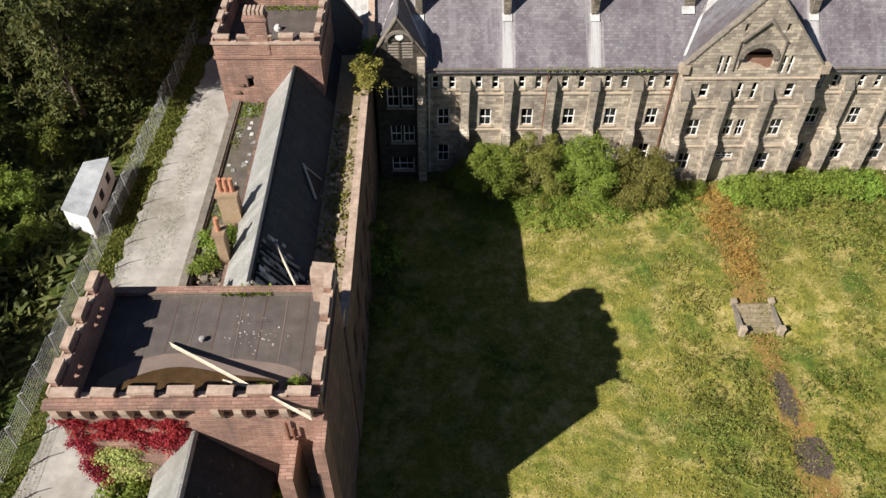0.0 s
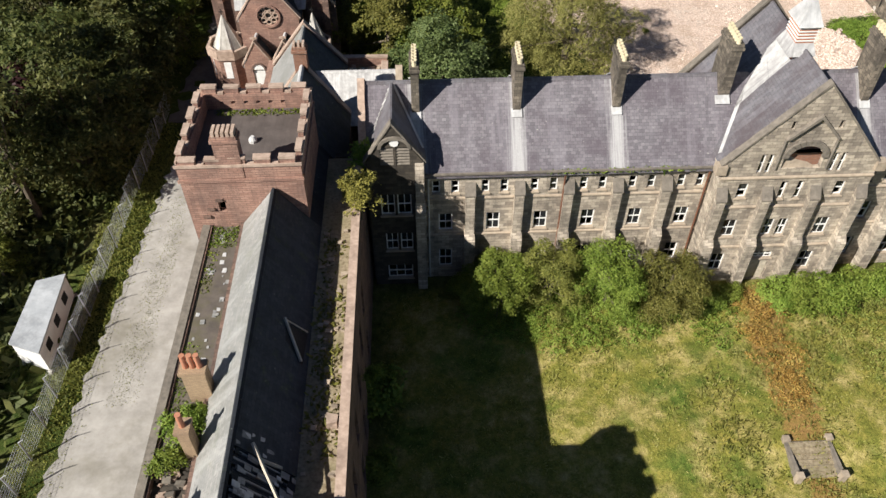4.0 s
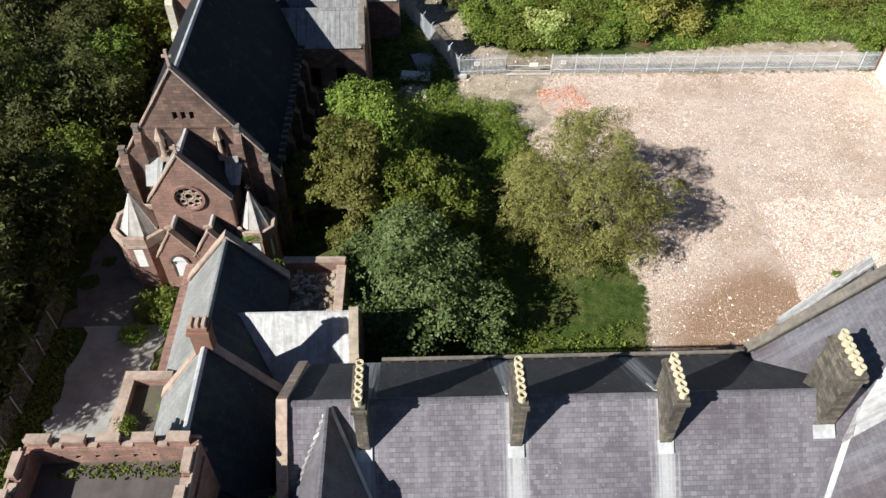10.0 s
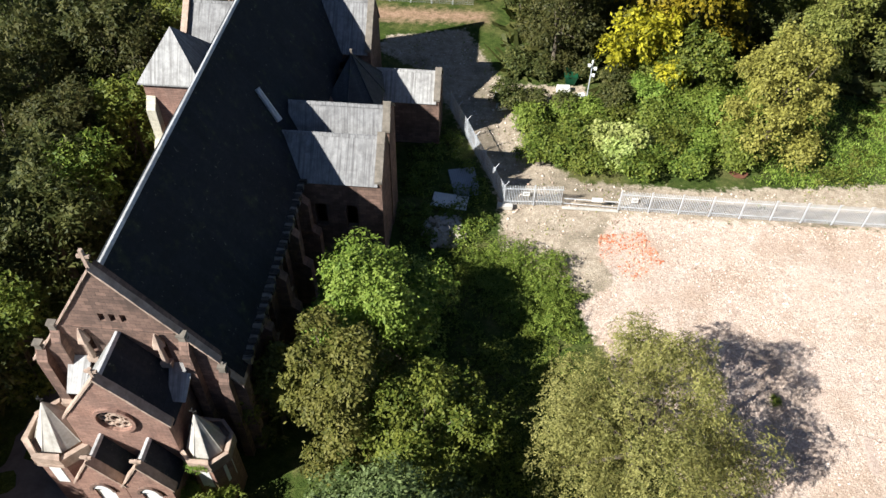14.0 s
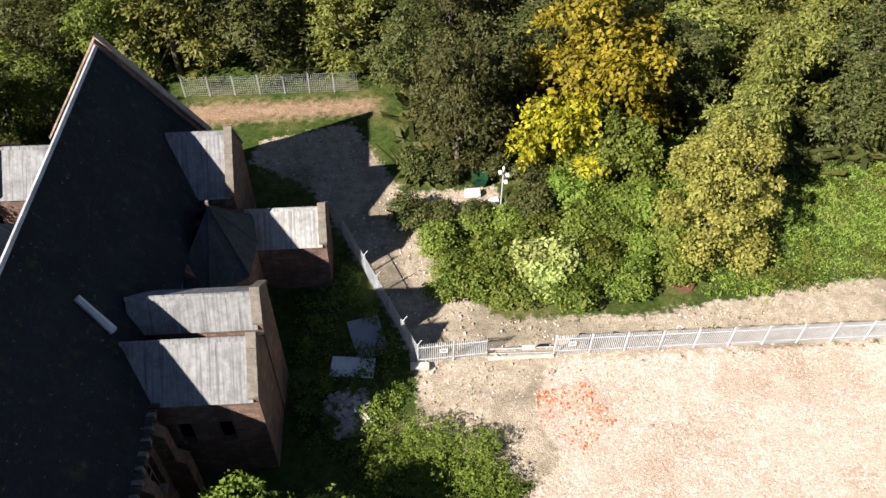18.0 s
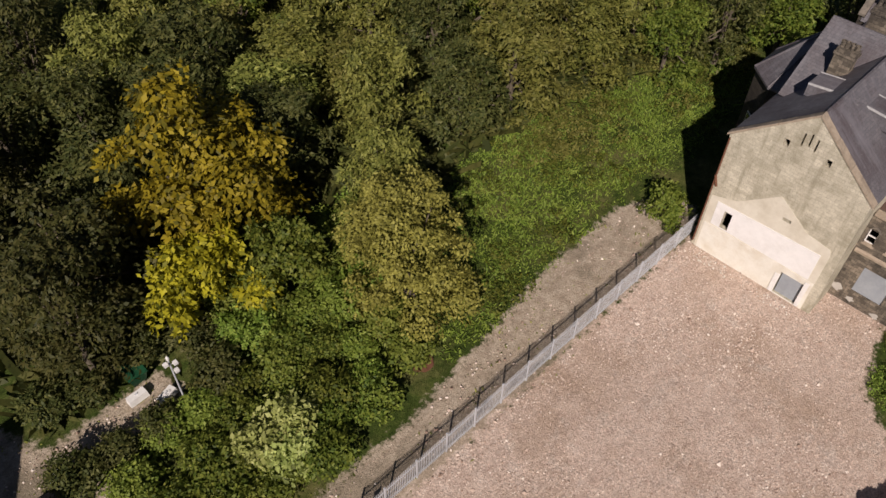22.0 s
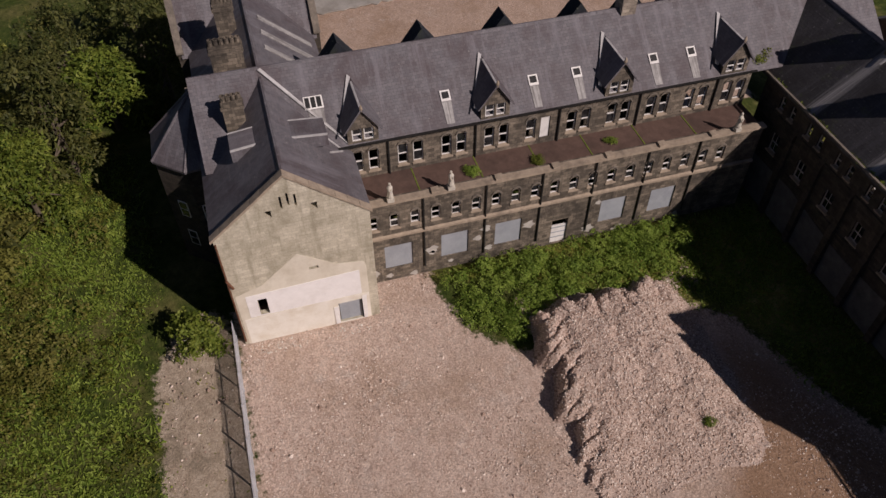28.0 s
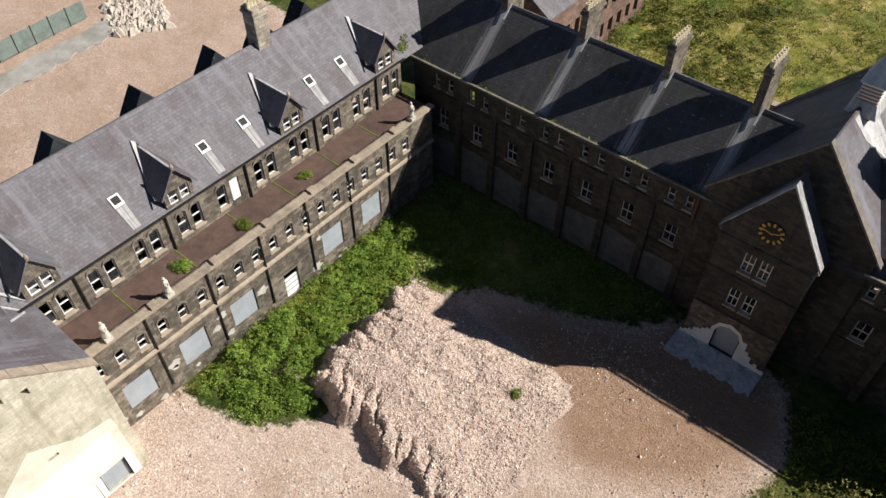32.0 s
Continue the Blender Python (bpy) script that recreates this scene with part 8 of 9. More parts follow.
weed_bed("churchyard_weeds", [(-4, 118), (-3.5, 112), (4.5, 112), (4.8, 118), (1.5, 125), (-1.0, 131), (-3.5, 126)], 60, 9000, 0.2, L_GREEN, 111, "nettles and dark weeds in the shaded churchyard", 0.6)
weed_bed("scrub_weeds", [(37, 56.5), (62, 57), (66, 12), (44, 14), (40, 30), (38, 46)], 230, 38000, 0.2, L_GREEN, 112, "rank green scrub along the far side of the court", 0.8, 1.2, 0.0)
COURT_BED = [(57.3, 101.5), (55, 100.8), (50.8, 99.6), (48.5, 95.5), (50.5, 88), (51.5, 83), (52, 77.5), (57.3, 77)]
weed_bed("court_weeds", COURT_BED, 190, 46000, 0.135, L_BRIGHT, 93, "lush nettles and willowherb below the terrace", 0.9)
weed_bed("lawn_weed_bed", [(20, 52), (26, 53), (40, 50), (52, 52), (52, 30), (40, 38), (34, 34), (30, 44), (23, 46)], 120, 24000, 0.11, L_OLIVE, 105, "patches of taller weeds in the lawn", 0.35, 1.3, 0.0)
weed_bed("path_weeds", [(18, 36), (24, 37.5), (24.5, 20), (20, 16), (17.5, 24)], 70, 15000, 0.115, L_OLIVE, 106, "rank weeds beside the old path", 0.45, 1.2, -0.25)
weed_bed("path_weeds", [(28, 36), (34, 32), (36, 16), (28, 14), (27, 26)], 60, 12000, 0.115, L_GREEN, 107, "rank weeds beside the old path", 0.4, 1.2, -0.25)
weed_bed("range_foot_weeds", [(1, 57), (1.5, 51.5), (8, 49.6), (15, 50.6), (22, 48.8), (23.5, 53), (22, 56.5), (10, 57.5)], 150, 30000, 0.13, L_BRIGHT, 108, "lush nettles and brambles along the foot of the range", 0.7, 1.3, 0.3)
weed_bed("range_foot_weeds", [(28.5, 56), (29, 50), (33, 46), (44, 44.5), (56, 47), (58, 57)], 190, 34000, 0.13, L_OLIVE, 109, "tall green weeds below the gabled wing", 0.75, 1.3, 0.3)
weed_bed("docks", [(24.2, 55.6), (28.6, 55.4), (28.2, 49.5), (27.6, 43.5), (24.6, 43), (23.6, 49)], 70, 9000, 0.11, L_DOCK, 110, "orange-brown docks and dry weeds on the old path", 0.4, 0.8, 0.3)
carpet("shade_grass", [(57.3, 100), (50, 82), (46, 77.5), (38, 75.5), (33, 69.5), (57, 69.5)], 22000, 0.13, L_BRIGHT, 94, "long grass in the shaded corner of the yard", 0.1)
weed_bed("yard_grass", [(0, 113), (8, 111), (11.5, 110), (12, 105), (13, 102), (9, 96), (8, 88), (11, 79), (17, 81), (20, 78), (20, 72), (-2, 70.5), (4, 84), (3, 96), (0, 106)], 260, 30000, 0.18, L_BRIGHT, 95, "rank grass and brambles under the yard trees", 0.5, 1.2)
weed_bed("bramble_mound", [(1.0, 111.5), (5, 112.8), (10.8, 112.2), (11.8, 107), (10.2, 103), (5.5, 104), (2.6, 108)], 110, 30000, 0.12, L_BRIGHT, 113, "mound of bright green brambles beside the yard", 1.3, 1.3)
BANKP = [(30, 123.0), (42, 124.4), (56, 125.8), (62, 124.2), (80, 126), (84, 132), (60, 140), (34, 137)]
carpet("bank_grass", BANKP, 62000, 0.125, L_BRIGHT, 96, "bright rough grass on the bank", 0.12, 0.0, 1.6)
weed_bed("bank_weeds", BANKP, 70, 9000, 0.2, L_GREEN, 114, "dark weedy clumps in the bank grass", 0.4, 1.3)
weed_bed("bank_weeds", [(58, 130), (84, 127), (88, 136), (60, 141), (46, 138)], 60, 10000, 0.24, L_OLIVE, 115, "taller scrub towards the wood", 0.9, 1.6)
carpet("verge_grass", [(-32.2, 14), (-30.0, 14), (-28.0, 56), (-27.0, 76), (-29.0, 82), (-31.5, 82)], 22000, 0.12, L_OLIVE, 97, "mossy verge grass below the wire fence", 0.09)
carpet("wood_floor_plants", [(-45, 20), (-34, 20), (-33, 95), (-29.5, 120), (-30, 150), (-45, 150)], 16000, 0.45, L_DARK, 98, "dark undergrowth on the woodland floor", 0.7)
carpet("wood_edge_plants", [(5, 139), (60, 139), (100, 128), (100, 180), (5, 180)], 16000, 0.8, L_DARK, 99, "dark undergrowth below the far wood", 0.9)
carpet("roof_grass", [(6.5, 57.7), (20.5, 57.7), (20.5, 58.15), (6.5, 58.15)], 420, 0.16, L_BRIGHT, 101, "bright grass growing in the gutter", 0.12, 11.98, 0.9)
carpet("roof_grass", [(33, 69.1), (60, 69.1), (60, 69.4), (33, 69.4)], 900, 0.2, L_BRIGHT, 102, "moss and grass in the yard-side gutter", 0.12, 12.0, 0.9)
carpet("track_weeds", TRACK, 2600, 0.11, L_OLIVE, 116, "tufts of weeds on the dirt track", 0.08, 0.0, 0.25)
carpet("road_weeds", [(-26.5, 46), (-24.5, 46), (-24.0, 66), (-25.5, 70)], 3000, 0.08, L_OLIVE, 103, "low weeds in the cracked concrete", 0.04, 0.06)
carpet("ledge_plants", [(-8.8, 34), (-7.0, 34), (-7.0, 52), (-8.8, 52)], 1100, 0.22, L_OLIVE, 104, "moss and weeds on the stone ledge", 0.15, 12.2, 0.6)


def creeper(name, x0, x1, z0, z1, y, n, mat, seed, label):
    r = np.random.default_rng(seed)
    bl = [(r.uniform(x0, x1), y + 0.04, r.uniform(z0, z1), r.uniform(0.25, 0.7), 0.1, r.uniform(0.2, 0.6)) for _ in range(44)]
    tagged(new(name, leaf_cloud(name, bl, n, 0.12, mat, seed, spray=5)), label, "creeper")


creeper("creeper", -18.9, -13.6, 15.4, 17.2, 19.95, 9000, L_RED, 71, "crimson virginia creeper on the tower wall")
creeper("creeper", -16.2, -13.4, 14.2, 15.6, 19.95, 3200, L_RED, 74, "thin crimson creeper trailing over pale stone")
creeper("creeper", -19.15, -18.4, 10.6, 15.2, 19.9, 3600, L_RED, 72, "crimson creeper hanging down the tower corner")
creeper("creeper", -18.2, -16.4, 10.4, 14.2, 19.85, 4200, L_PALE, 73, "pale green creeper beside the doorway")

for poly, n, z in (([(-16.6, 50.2), (-14.9, 50.6), (-14.4, 52.2), (-16.6, 52.2)], 500, 12.62), ([(-16.6, 46), (-15.9, 47), (-15.8, 50), (-16.6, 50)], 160, 12.62), ([(-16.7, 59.6), (-10.5, 59.8), (-10.5, 60.3), (-16.7, 60.3)], 420, 16.78), ([(-12.9, 27.9), (-10.1, 28.0), (-10.1, 28.5), (-12.9, 28.5)], 380, RZ + 0.24), ([(-16.6, 36), (-15.6, 37), (-15.8, 42), (-16.6, 42)], 260, 12.62)):
    carpet("roof_moss", poly, n, 0.16, L_BRIGHT, 120 + n, "bright moss and grass along the flat roof edge", 0.06, z)

# ---- spoil heap ----
def heap():
    xs, ys = np.arange(32.0, 53.5, 0.14), np.arange(79.0, 99, 0.14)
    X, Y = np.meshgrid(xs, ys)
    f = lambda s, k, o: np.vectorize(lambda x, y: noise.fractal(Vector((x * s, y * s, o)), 1.0, 2.0, k))(X, Y)
    n, mid, fine = f(0.35, 4, 3), f(0.95, 4, 7), f(2.3, 3, 11)
    # crest rises eastwards; steep gullied faces to the north and east, long easy slopes to the west and south
    crest = np.clip((X - 33.6) * 0.21, 0, 2.35) + 0.28 * n
    swell = 0.5 + 0.5 * np.sin((X + 1.2 * n) * 2 * math.pi / 4.3 + 0.8)
    north = (95.9 - Y + 0.5 * n - 0.75 * swell) * 2.3
    east = (51.3 - X + 0.5 * n - 0.4 * np.sin(Y * 1.7 + 2 * n)) * 1.15
    south = (Y - 81.6 + 0.7 * n) * 0.55
    west = (X - 33.4 + 1.2 * n + 0.12 * (Y - 88)) * 0.33
    Z = np.minimum.reduce([crest, north, east, south, west])
    # rills down the steep faces, cutting back a little into the top
    rill = lambda u, p: (1 - np.abs(np.sin(u * math.pi / p))) ** 2
    face = np.clip(1.3 - (north - crest) / 3.0, 0, 1) * np.clip(Z, 0, 1)
    side = np.clip(1.2 - (east - crest) / 1.2, 0, 1) * np.clip(Z, 0, 1)
    Z = Z - 0.75 * face * rill(X + 0.6 * Y + 0.9 * n + 0.25 * mid, 1.4) - 0.35 * side * rill(Y + 0.8 * n + 0.25 * mid, 1.3)
    # small ledges left by digging across the top
    led = np.sin((Y * 1.0 - X * 0.22) * 2.0 + 2.6 * n)
    Z = Z - 0.32 * np.clip(led - 0.35, 0, 1) * np.clip(Z - 0.9, 0, 1) + 0.07 * mid * np.clip(Z, 0, 1) + 0.035 * fine * np.clip(Z * 2, 0, 1)
    # stones run out in a soft toe
    Z = np.where(Z > 0.3, Z, 0.3 * np.exp(np.clip(Z - 0.3, -6, 0) / 0.3)) - 0.13
    v = np.stack([X, Y, Z], -1).reshape(-1, 3)
    i = np.arange(X.size).reshape(X.shape)
    q = np.stack([i[:-1, :-1], i[:-1, 1:], i[1:, 1:], i[1:, :-1]], -1).reshape(-1, 4)
    me = bpy.data.meshes.new("spoil_mound")
    me.from_pydata(v.tolist(), [], q.tolist())
    me.materials.append(SPOIL)
    tagged(new("spoil_mound", me), "gullied mound of pink crushed stone in the yard", "spoil mound")
    return X, Y, Z


HX, HY, HZ = heap()


def stones(name, poly, n, lo, hi, mat, seed, label, z=None, group=""):
    r = np.random.default_rng(seed)
    p = np.array(poly, float)
    pts = r.uniform(p.min(0), p.max(0), (n * 3, 2))
    pts = pts[inside(pts[:, 0], pts[:, 1], poly) > 0.2][:n]
    if z:
        pts = pts[z(pts[:, 0], pts[:, 1]) > r.uniform(-0.13, 0.15, len(pts))]
    m = len(pts)
    s = r.uniform(lo, hi, m) * r.choice([1, 1, 1, 1.6], m)
    o = np.array([(1, 0, -0.35), (0, 1, -0.35), (-1, 0, -0.35), (0, -1, -0.35), (0.15, 0.1, 0.75)])
    a = r.uniform(0, 6.28, m)
    c, sn = np.cos(a), np.sin(a)
    q = o[None] * r.uniform(0.55, 1.25, (m, 5, 3)) * s[:, None, None]
    v = np.empty((m, 5, 3))
    v[:, :, 0] = q[:, :, 0] * c[:, None] - q[:, :, 1] * sn[:, None] + pts[:, :1]
    v[:, :, 1] = q[:, :, 0] * sn[:, None] + q[:, :, 1] * c[:, None] + pts[:, 1:]
    v[:, :, 2] = q[:, :, 2] + (z(pts[:, 0], pts[:, 1]) if z else np.full(m, -0.05))[:, None] + s[:, None] * 0.25
    tri = np.array([(0, 1, 4), (1, 2, 4), (2, 3, 4), (3, 0, 4)])
    f = (tri[None] + 5 * np.arange(m)[:, None, None]).reshape(-1, 3)
    me = bpy.data.meshes.new(name)
    me.from_pydata(v.reshape(-1, 3), [], f)
    me.materials.append(mat)
    return tagged(new(name, me), label, name.replace("_", " "), kind="stuff")


def heap_z(x, y):
    ix = np.clip(((x - 32.0) / 0.14).round().astype(int), 0, HX.shape[1] - 1)
    iy = np.clip(((y - 79.0) / 0.14).round().astype(int), 0, HX.shape[0] - 1)
    return HZ[iy, ix]


def pebble_material(name, a, b, c):
    k = Nodes(name, 0.95, spec=0.15)
    rnd = k.n("ShaderNodeNewGeometry").outputs["Random Per Island"]
    col = k.ramp(rnd, (0.0, a), (0.5, b), (1.0, c))
    col = k.mix(0.3, col, k.ramp(k.noise(k.obj(), 12.0), (0.3, (0.5, 0.5, 0.5)), (0.7, (1, 1, 1))), "MULTIPLY")
    return k.color(col)


PEB = pebble_material("pink_gravel", (0.3, 0.21, 0.16), (0.6, 0.465, 0.38), (0.9, 0.81, 0.72))
BRK = pebble_material("brick_bits", (0.4, 0.11, 0.05), (0.54, 0.21, 0.11), (0.62, 0.4, 0.29))
stones("gravel_stones", YARD, 44000, 0.022, 0.07, PEB, 1, "loose pink and pale crushed stone on the yard")
stones("heap_stones", [(52.8, 80.0), (52.8, 98), (33.0, 98), (33.0, 80.0)], 42000, 0.028, 0.085, PEB, 2, "crushed stones on the spoil heap", heap_z)
stones("rubble_lumps", YARD, 500, 0.08, 0.15, PEB, 12, "larger pale lumps of broken stone in the yard")
stones("brick_spill", [(14.2, 115), (18.5, 115.8), (20.2, 112), (17, 109.0), (14.0, 111.5)], 1100, 0.05, 0.12, BRK, 3, "scatter of red brick rubble by the gate")
stones("track_stones", TRACK, 2200, 0.04, 0.12, PEB, 4, "loose stones on the dirt track")
stones("far_stones", [(100, 70), (108, 66), (112, 72), (104, 76)], 500, 0.2, 0.6, RUBBLE, 6, "distant pile of broken stone")
rp = thing("rubble_pile", "pile of broken pale building stone", "rubble", "", 0.2, 113.6, 0)
rq = random.Random(31)
for i in range(120):
    a, d = rq.uniform(0, 6.28), rq.uniform(0, 1) ** 0.7 * 2.0
    q = rq.uniform(0.14, 0.36)
    z = max(0.05, 0.8 - d * 0.4)
    m = Matrix.Translation((0.35 + d * math.cos(a), 114.0 + d * math.sin(a), z)) @ Euler((rq.uniform(-0.6, 0.6), rq.uniform(-0.6, 0.6), rq.uniform(0, 3))).to_matrix().to_4x4()
    part("stone", Shape().box(-q, -q * 0.65, -q * 0.8, q, q * 0.65, q * 0.5, m).jitter(0.07, i), RUBBLE, rp)
part("rubble_core", Shape().turn([(2.1, -0.05), (1.5, 0.2), (0.7, 0.55), (0.1, 0.7)], 0.35, 114.0, 14).jitter(0.08, 4), DEBRIS, rp)


# ---- palisade fence ----
def palisade():
    p = thing("fence_panel", "galvanised steel palisade fence panel", "fence panel", "palisade fence", 0, 0, 0)
    part("post", Shape().box(-0.06, -0.05, 0, 0.06, 0.05, 2.5), STEEL, p)
    part("post_crank", Shape().rod((0, 0, 2.45), (0, -0.35, 2.85), 0.03), STEEL, p)
    for z in (0.45, 2.0):
        part("rail", Shape().box(0.06, -0.04, z, 2.69, 0.0, z + 0.07), STEEL, p)
    pale = Shape().loft([(-0.025, -0.015, 0.05), (0.025, -0.015, 0.05), (0.025, 0.01, 0.05), (-0.025, 0.01, 0.05)], [(-0.025, -0.015, 2.3), (0.025, -0.015, 2.3), (0.025, 0.01, 2.3), (-0.025, 0.01, 2.3)])
    pale.loft([(-0.025, -0.015, 2.3), (0.025, -0.015, 2.3), (0.025, 0.01, 2.3), (-0.025, 0.01, 2.3)], [(-0.01, -0.01, 2.45), (0.01, -0.01, 2.45), (0.01, 0.0, 2.45), (-0.01, 0.0, 2.45)])
    me = pale.mesh("pale", STEEL)
    for i in range(17):
        o = new("pale", me)
        o.parent = p
        o.location = (0.16 + 0.152 * i, 0.03, 0)
    return p


panel = palisade()


def run(x0, y0, x1, y1, first=False):
    n = max(1, round(math.hypot(x1 - x0, y1 - y0) / 2.75))
    a = math.atan2(y1 - y0, x1 - x0)
    for i in range(n):
        m = Matrix.Translation((x0 + (x1 - x0) * i / n, y0 + (y1 - y0) * i / n, 0)) @ Matrix.Rotation(a, 4, "Z")
        if first and i == 0:
            panel.matrix_basis = m
        else:
            copy_thing(panel, m)


run(5.6, 118.0, 11.1, 118.35, True)
run(16.3, 118.2, 55.5, 118.0)
run(5.6, 118.0, -0.5, 132.2)
base = thing("corner_block", "pale concrete footing at the fence corner", "concrete block", "", 5.6, 117.7, 0)
part("block", Shape().box(5.0, 117.3, 0, 6.4, 117.9, 0.35).jitter(0.05), CONC, base)
kerb = setting("kerb", Shape().box(11.1, 117.9, 0, 16.3, 118.2, 0.1), CONC, "low concrete gate sill across the yard entrance")
gate = thing("barrier", "low steel barrier with a white notice at the yard entrance", "barrier", "", 13.6, 118.2, 0)
part("bar", Shape().rod((11.2, 118.3, 1.0), (16.2, 118.15, 1.1), 0.045).rod((11.2, 118.3, 0.4), (16.2, 118.15, 0.4), 0.03), STEEL, gate)
for x, nm in ((14.2, "white notice board"),):
    part("notice", Shape().box(x - 0.5, 118.08, 1.0, x + 0.5, 118.12, 1.5), WHITE, gate, nm)
for x, y in ((7.6, 118.05), (17.6, 118.1)):
    s = thing("sign", "small white notice fixed to the fence", "sign", "fence notices", x, y, 1.5)
    part("plate", Shape().box(x - 0.3, y - 0.09, 1.3, x + 0.3, y - 0.06, 1.8), WHITE, s)
    part("text_bars", Shape().box(x - 0.22, y - 0.1, 1.6, x + 0.22, y - 0.091, 1.66).box(x - 0.22, y - 0.1, 1.45, x + 0.16, y - 0.091, 1.5), BLACK, s)


# ---- wire fence along the lane ----
def wire_panel():
    p = thing("wire_fence_panel", "leaning weldmesh security fence panel", "fence panel", "lane wire fence", 0, 0, 0)
    part("post", Shape().rod((0, 0, 0), (0, 0, 2.6), 0.06, 0.06, 6), WIRE, p)
    part("post_crank", Shape().rod((0, 0, 2.6), (0.5, 0, 3.0), 0.035, 0.03, 5), WIRE, p)
    s = Shape()
    for i in range(12):
        s.rod((0, 0.22 * i + 0.1, 0.1), (0, 0.22 * i + 0.1, 2.5), 0.012, 0.012, 3)
    for i in range(9):
        s.rod((0, 0, 0.15 + 0.29 * i), (0, 2.68, 0.15 + 0.29 * i), 0.012, 0.012, 3)
    part("wire_mesh", s, WIRE, p)
    return p


wp = wire_panel()
for i in range(27):
    m = Matrix.Translation((-31.25 + 0.072 * i + 0.05 * math.sin(i * 1.7), 12.2 + 2.68 * i, 0)) @ Matrix.Rotation(0.05 * math.sin(i * 2.3), 4, "Y")
    if i == 0:
        wp.matrix_basis = m
    else:
        copy_thing(wp, m)
for i in range(7):
    copy_thing(wp, Matrix.Translation((-18 + 2.68 * i, 154, 0)) @ Matrix.Rotation(-math.pi / 2, 4, "Z"))


# ---- statues on the terrace parapet ----
def figure(x, y, seed):
    s = Shape().box(x - 0.27, y - 0.27, 9.42, x + 0.27, y + 0.27, 9.75)
    s.turn([(0.24, 9.75), (0.26, 9.9), (0.2, 10.35), (0.18, 10.6), (0.23, 10.8), (0.15, 10.93), (0.08, 10.98), (0.1, 11.06), (0.11, 11.16), (0.05, 11.26)], x, y, 10)
    s.rod((x - 0.2, y + 0.12, 10.76), (x - 0.26, y + 0.02, 10.4), 0.065, 0.05, 6)
    s.rod((x - 0.2, y - 0.12, 10.76), (x - 0.28, y + 0.0, 10.5), 0.065, 0.05, 6)
    s.jitter(0.02, seed)
    ob = new("statue", s.mesh("statue", STATUE))
    tagged(ob, "weathered pale stone statue on the terrace parapet", "statue", "terrace statues")


for i, (x, y) in enumerate(((57.55, 104.1), (57.55, 99.2), (57.55, 73.8))):
    figure(x, y, i)


# ---- garden steps ----
def garden_steps():
    b = thing("garden_steps", "mossy stone garden steps with low side walls", "steps", "", 25.5, 39.5, 0)
    for i in range(6):
        part("tread", Shape().box(24.15, 38.2 + 0.42 * i, -0.4, 27.0, 38.62 + 0.42 * i, -0.2 + 0.11 * i).jitter(0.012, i), DEBRIS, b)
        part("riser", Shape().box(24.15, 38.62 + 0.42 * i, -0.4, 27.0, 38.64 + 0.42 * i, -0.16 + 0.11 * i), DARKCOPE, b)
    for x in (23.85, 27.0):
        part("side_wall", Shape().box(x, 38.0, -0.4, x + 0.28, 40.9, 0.35).jitter(0.03), DARKCOPE, b)
        for y in (37.8, 40.7):
            part("pier", Shape().box(x - 0.06, y, -0.4, x + 0.36, y + 0.4, 0.55).box(x - 0.1, y - 0.04, 0.55, x + 0.4, y + 0.44, 0.65).jitter(0.02), COPE, b)


garden_steps()


# ---- site cabin ----
def cabin():
    b = thing("site_cabin", "white portable site cabin with grey roof by the fence", "cabin", "", -33.4, 54.2, 0)
    c = [(-34.0, 50.4), (-31.5, 49.4), (-31.9, 57.3), (-34.0, 56.6)]
    wall = Shape().loft([(*p, 0.25) for p in c], [(*p, 2.6) for p in c])
    part("body", wall, WHITE, b)
    cx, cy = sum(p[0] for p in c) / 4, sum(p[1] for p in c) / 4
    g = [(cx + (x - cx) * 1.05, cy + (y - cy) * 1.04) for x, y in c]
    part("roof", Shape().loft([(*p, 2.6) for p in g], [(*p, 2.78) for p in g]), plain("cabin_felt", (0.34, 0.36, 0.38), (0.5, 0.52, 0.54), 1.2, 0.6, 0, 0.1, 0.5), b, "grey felted cabin roof")
    for f in (0.2, 0.5, 0.8):
        x, y = c[1][0] + (c[2][0] - c[1][0]) * f, c[1][1] + (c[2][1] - c[1][1]) * f
        m = Matrix.Translation((x, y, 0)) @ Matrix.Rotation(math.atan2(c[2][1] - c[1][1], c[2][0] - c[1][0]), 4, "Z")
        part("window", Shape().box(-0.45, -0.04, 1.2, 0.45, 0.0, 2.1, m), BLACK, b, "dark cabin window")
    for x, y in c:
        part("foot", Shape().box(x * 0.98 + cx * 0.02 - 0.15, y - 0.15, -0.1, x * 0.98 + cx * 0.02 + 0.15, y + 0.15, 0.25), CONC, b)


cabin()

# ---- camera mast, blocks, skip, sheets ----
mast = thing("security_mast", "white security camera mast in the shrubs", "mast", "", 13.9, 134.0, 0)
part("pole", Shape().rod((13.9, 134.0, 0), (13.9, 134.0, 5.6), 0.07, 0.06), STEEL, mast)
for z, d in ((5.0, 0.35), (5.35, -0.3), (4.2, 0.25)):
    part("camera_unit", Shape().rod((13.9, 134.0, z), (13.9 + d, 133.9, z), 0.03).box(13.75 + d, 133.75, z - 0.12, 14.05 + d, 134.05, z + 0.1), WHITE, mast)
part("beacon", Shape().turn([(0.12, 5.6), (0.12, 5.8), (0.04, 5.95)], 13.9, 134.0, 8), WHITE, mast)
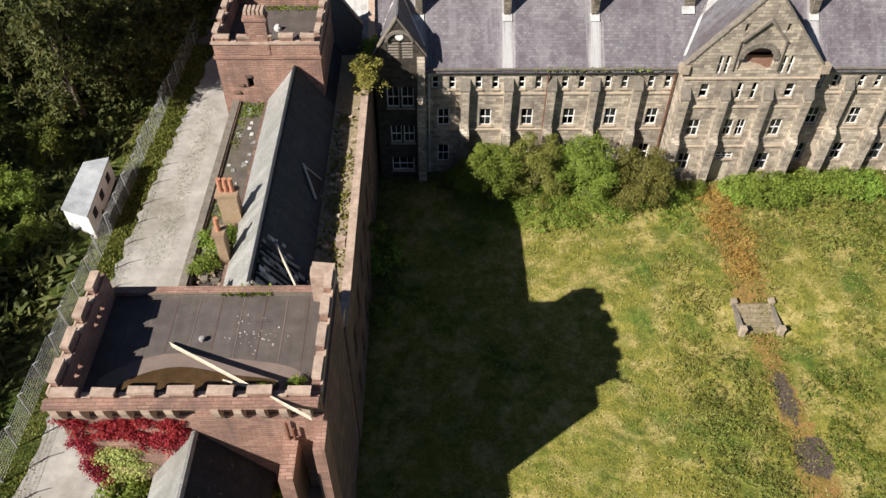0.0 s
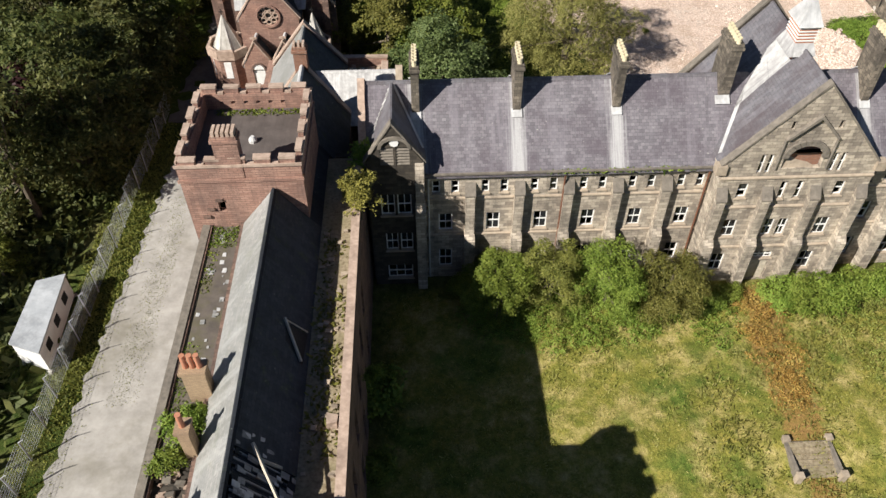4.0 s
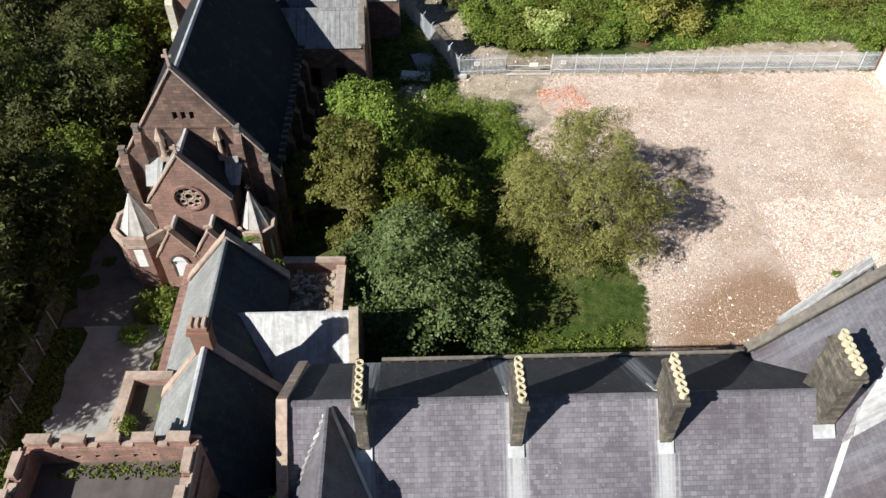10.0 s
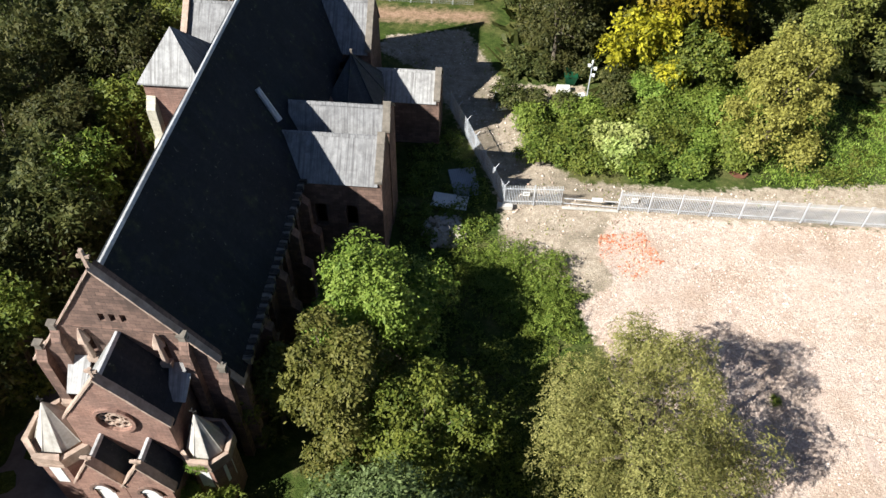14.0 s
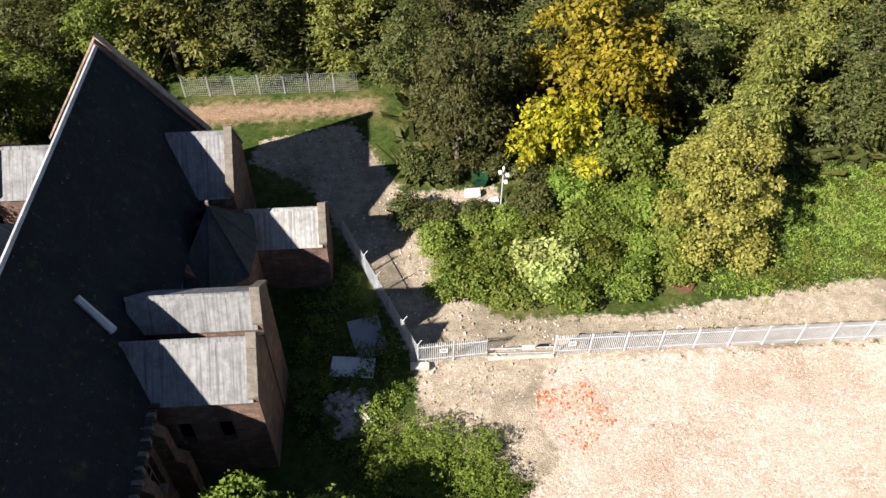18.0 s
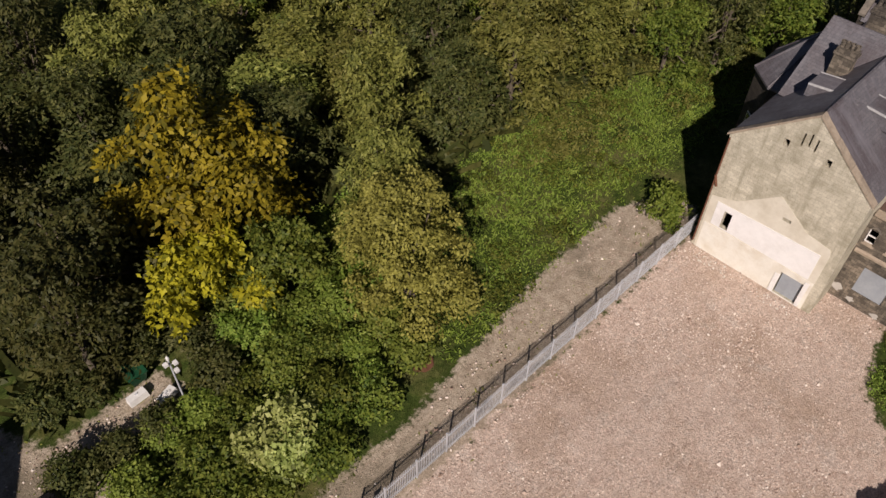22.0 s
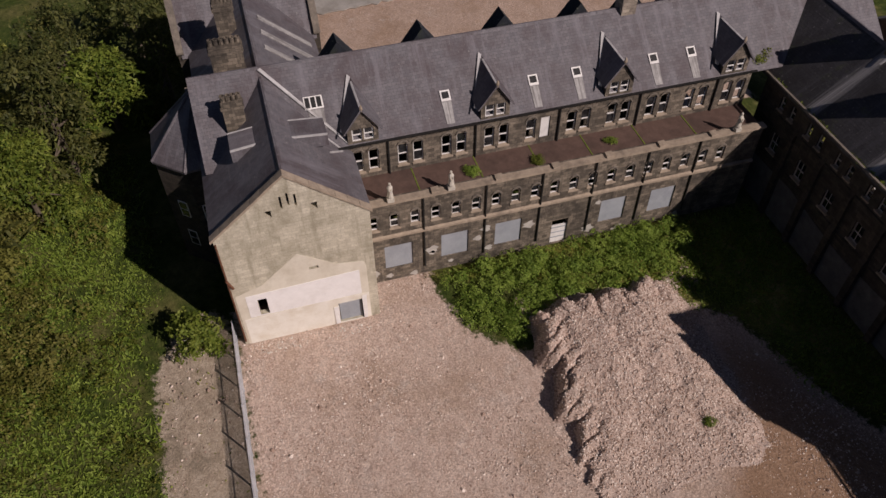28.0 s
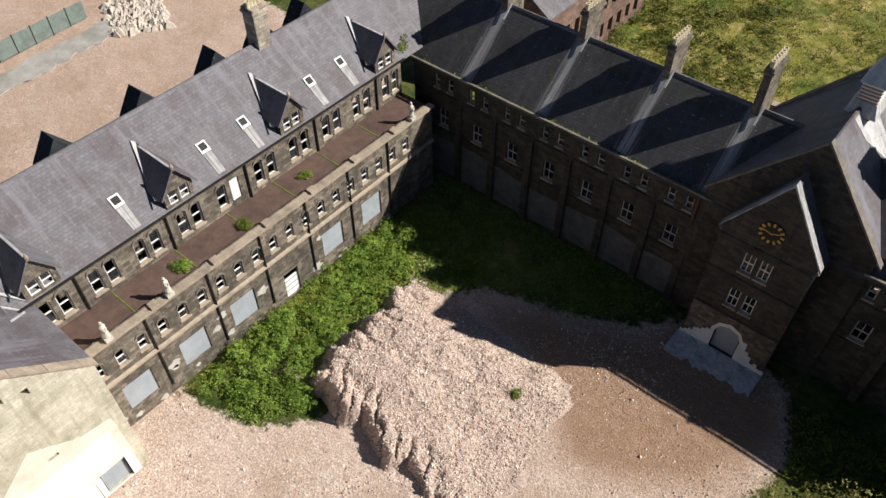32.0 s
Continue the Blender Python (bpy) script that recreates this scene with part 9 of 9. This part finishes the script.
for x, y, a in ((4.8, 135.0, 0.1), (5.1, 133.0, 0.35), (11.6, 136.8, 0.05), (13.2, 135.4, 0.3)):
    blk = thing("concrete_block", "white-painted concrete barrier block on the track", "concrete block", "barrier blocks", x, y, 0)
    m = Matrix.Translation((x, y, 0)) @ Matrix.Rotation(a, 4, "Z")
    s = Shape()
    s.loft([m @ Vector(p) for p in ((-0.75, -0.35, 0), (0.75, -0.35, 0), (0.75, 0.35, 0), (-0.75, 0.35, 0))], [m @ Vector(p) for p in ((-0.7, -0.3, 0.6), (0.7, -0.3, 0.6), (0.7, 0.3, 0.6), (-0.7, 0.3, 0.6))])
    part("block", s, WHITE, blk)
    part("lifting_loop", Shape().box(-0.1, -0.03, 0.6, 0.1, 0.03, 0.72, m), STEEL, blk)
skip = thing("wheeled_bin", "dark green wheeled waste container", "bin", "", 12.4, 138.4, 0)
part("body", Shape().loft([(11.9, 137.8, 0.2), (12.9, 137.8, 0.2), (12.9, 139, 0.2), (11.9, 139, 0.2)], [(11.7, 137.6, 1.2), (13.1, 137.6, 1.2), (13.1, 139.2, 1.2), (11.7, 139.2, 1.2)]), plain("green_plastic", (0.01, 0.06, 0.03), (0.015, 0.09, 0.04), 2.0, 0.4), skip)
part("lid", Shape().slab((11.65, 137.55, 1.25), (13.15, 137.55, 1.25), (13.15, 139.25, 1.45), (11.65, 139.25, 1.45), 0.08), MATS["green_plastic"], skip)
for x in (12.0, 12.8):
    part("wheel", Shape().rod((x - 0.05, 137.9, 0.1), (x + 0.05, 137.9, 0.1), 0.1, 0.1, 10), BLACK, skip)
for x, y, a, w, d, lab in ((1.7, 120.7, 0.25, 1.3, 1.9, "loose corrugated white roofing sheet on the ground"), (0.5, 117.9, -0.12, 1.7, 0.9, "crumpled white tarpaulin bundle on the ground")):
    sh = thing("roofing_sheet", lab, "sheet", "", x, y, 0)
    m = Matrix.Translation((x, y, 0.08)) @ Matrix.Rotation(a, 4, "Z") @ Matrix.Rotation(0.06, 4, "X")
    n = 28
    wave = [(-w + 2 * w * i / n, 0.03 * (i % 2)) for i in range(n + 1)]
    ring = wave + [(u, q + 0.015) for u, q in wave]
    s = Shape()
    s.v = [m @ Vector((u, v, q)) for v in (-d, d) for u, q in ring]
    k2 = len(ring)
    for i in range(n):
        a, b2 = i + n + 1, i + n + 2
        s.f += [(a, b2, k2 + b2, k2 + a), (i, k2 + i, k2 + i + 1, i + 1), (i, i + 1, b2, a), (k2 + i, k2 + a, k2 + b2, k2 + i + 1)]
    part("sheet", s, BOARD if w < 1.5 else WHITE, sh)
rustp = setting("path_patch", Shape().add([(28.6 + 0.9 * math.cos(a) * (1 + 0.2 * math.sin(3 * a)), 124.4 + 0.6 * math.sin(a), 0.04) for a in np.linspace(0, 6.0, 18)], [tuple(range(18))]), IRON, "rust-red spill of crushed brick on the track")


# ---- hoarding and concrete strip on the far side of the eastern yard ----
hp = thing("hoarding_panel", "grey-green painted hoarding panel at the far yard edge", "hoarding", "yard hoarding", 0, 0, 0)
HOARD = plain("grey_green_paint", (0.14, 0.18, 0.16), (0.2, 0.24, 0.22), 1.5, 0.8, 0, 0.1, 0.6)
part("board", Shape().box(0.06, -0.03, 0.05, 2.38, 0.03, 2.3), HOARD, hp)
part("post", Shape().box(-0.06, -0.06, 0, 0.06, 0.06, 2.45), DARKM, hp)
part("rail", Shape().box(0.06, 0.03, 1.9, 2.38, 0.09, 2.0), DARKM, hp)
hp.matrix_basis = Matrix.Translation((108.0, 104.0, 0)) @ Matrix.Rotation(-1.5, 4, "Z")
for i in range(1, 12):
    copy_thing(hp, Matrix.Translation((108.0 + 0.17 * i, 104.0 - 2.39 * i, 0)) @ Matrix.Rotation(-1.5, 4, "Z"))
ragged("concrete_strip", lambda y: 102.6 - (y - 102) * 0.06, lambda y: 106.2 - (y - 102) * 0.06, 74, 106, 0.05, ROADC, "cracked concrete strip along the hoarding", seed=21)
stones("gable_debris", [(53.9, 107.0), (54.3, 117.0), (52.8, 116.5), (52.2, 112), (52.8, 107)], 260, 0.03, 0.11, pebble_material("plaster_bits", (0.5, 0.46, 0.4), (0.72, 0.68, 0.6), (0.85, 0.82, 0.76)), 9, "pale plaster debris along the gable foot")
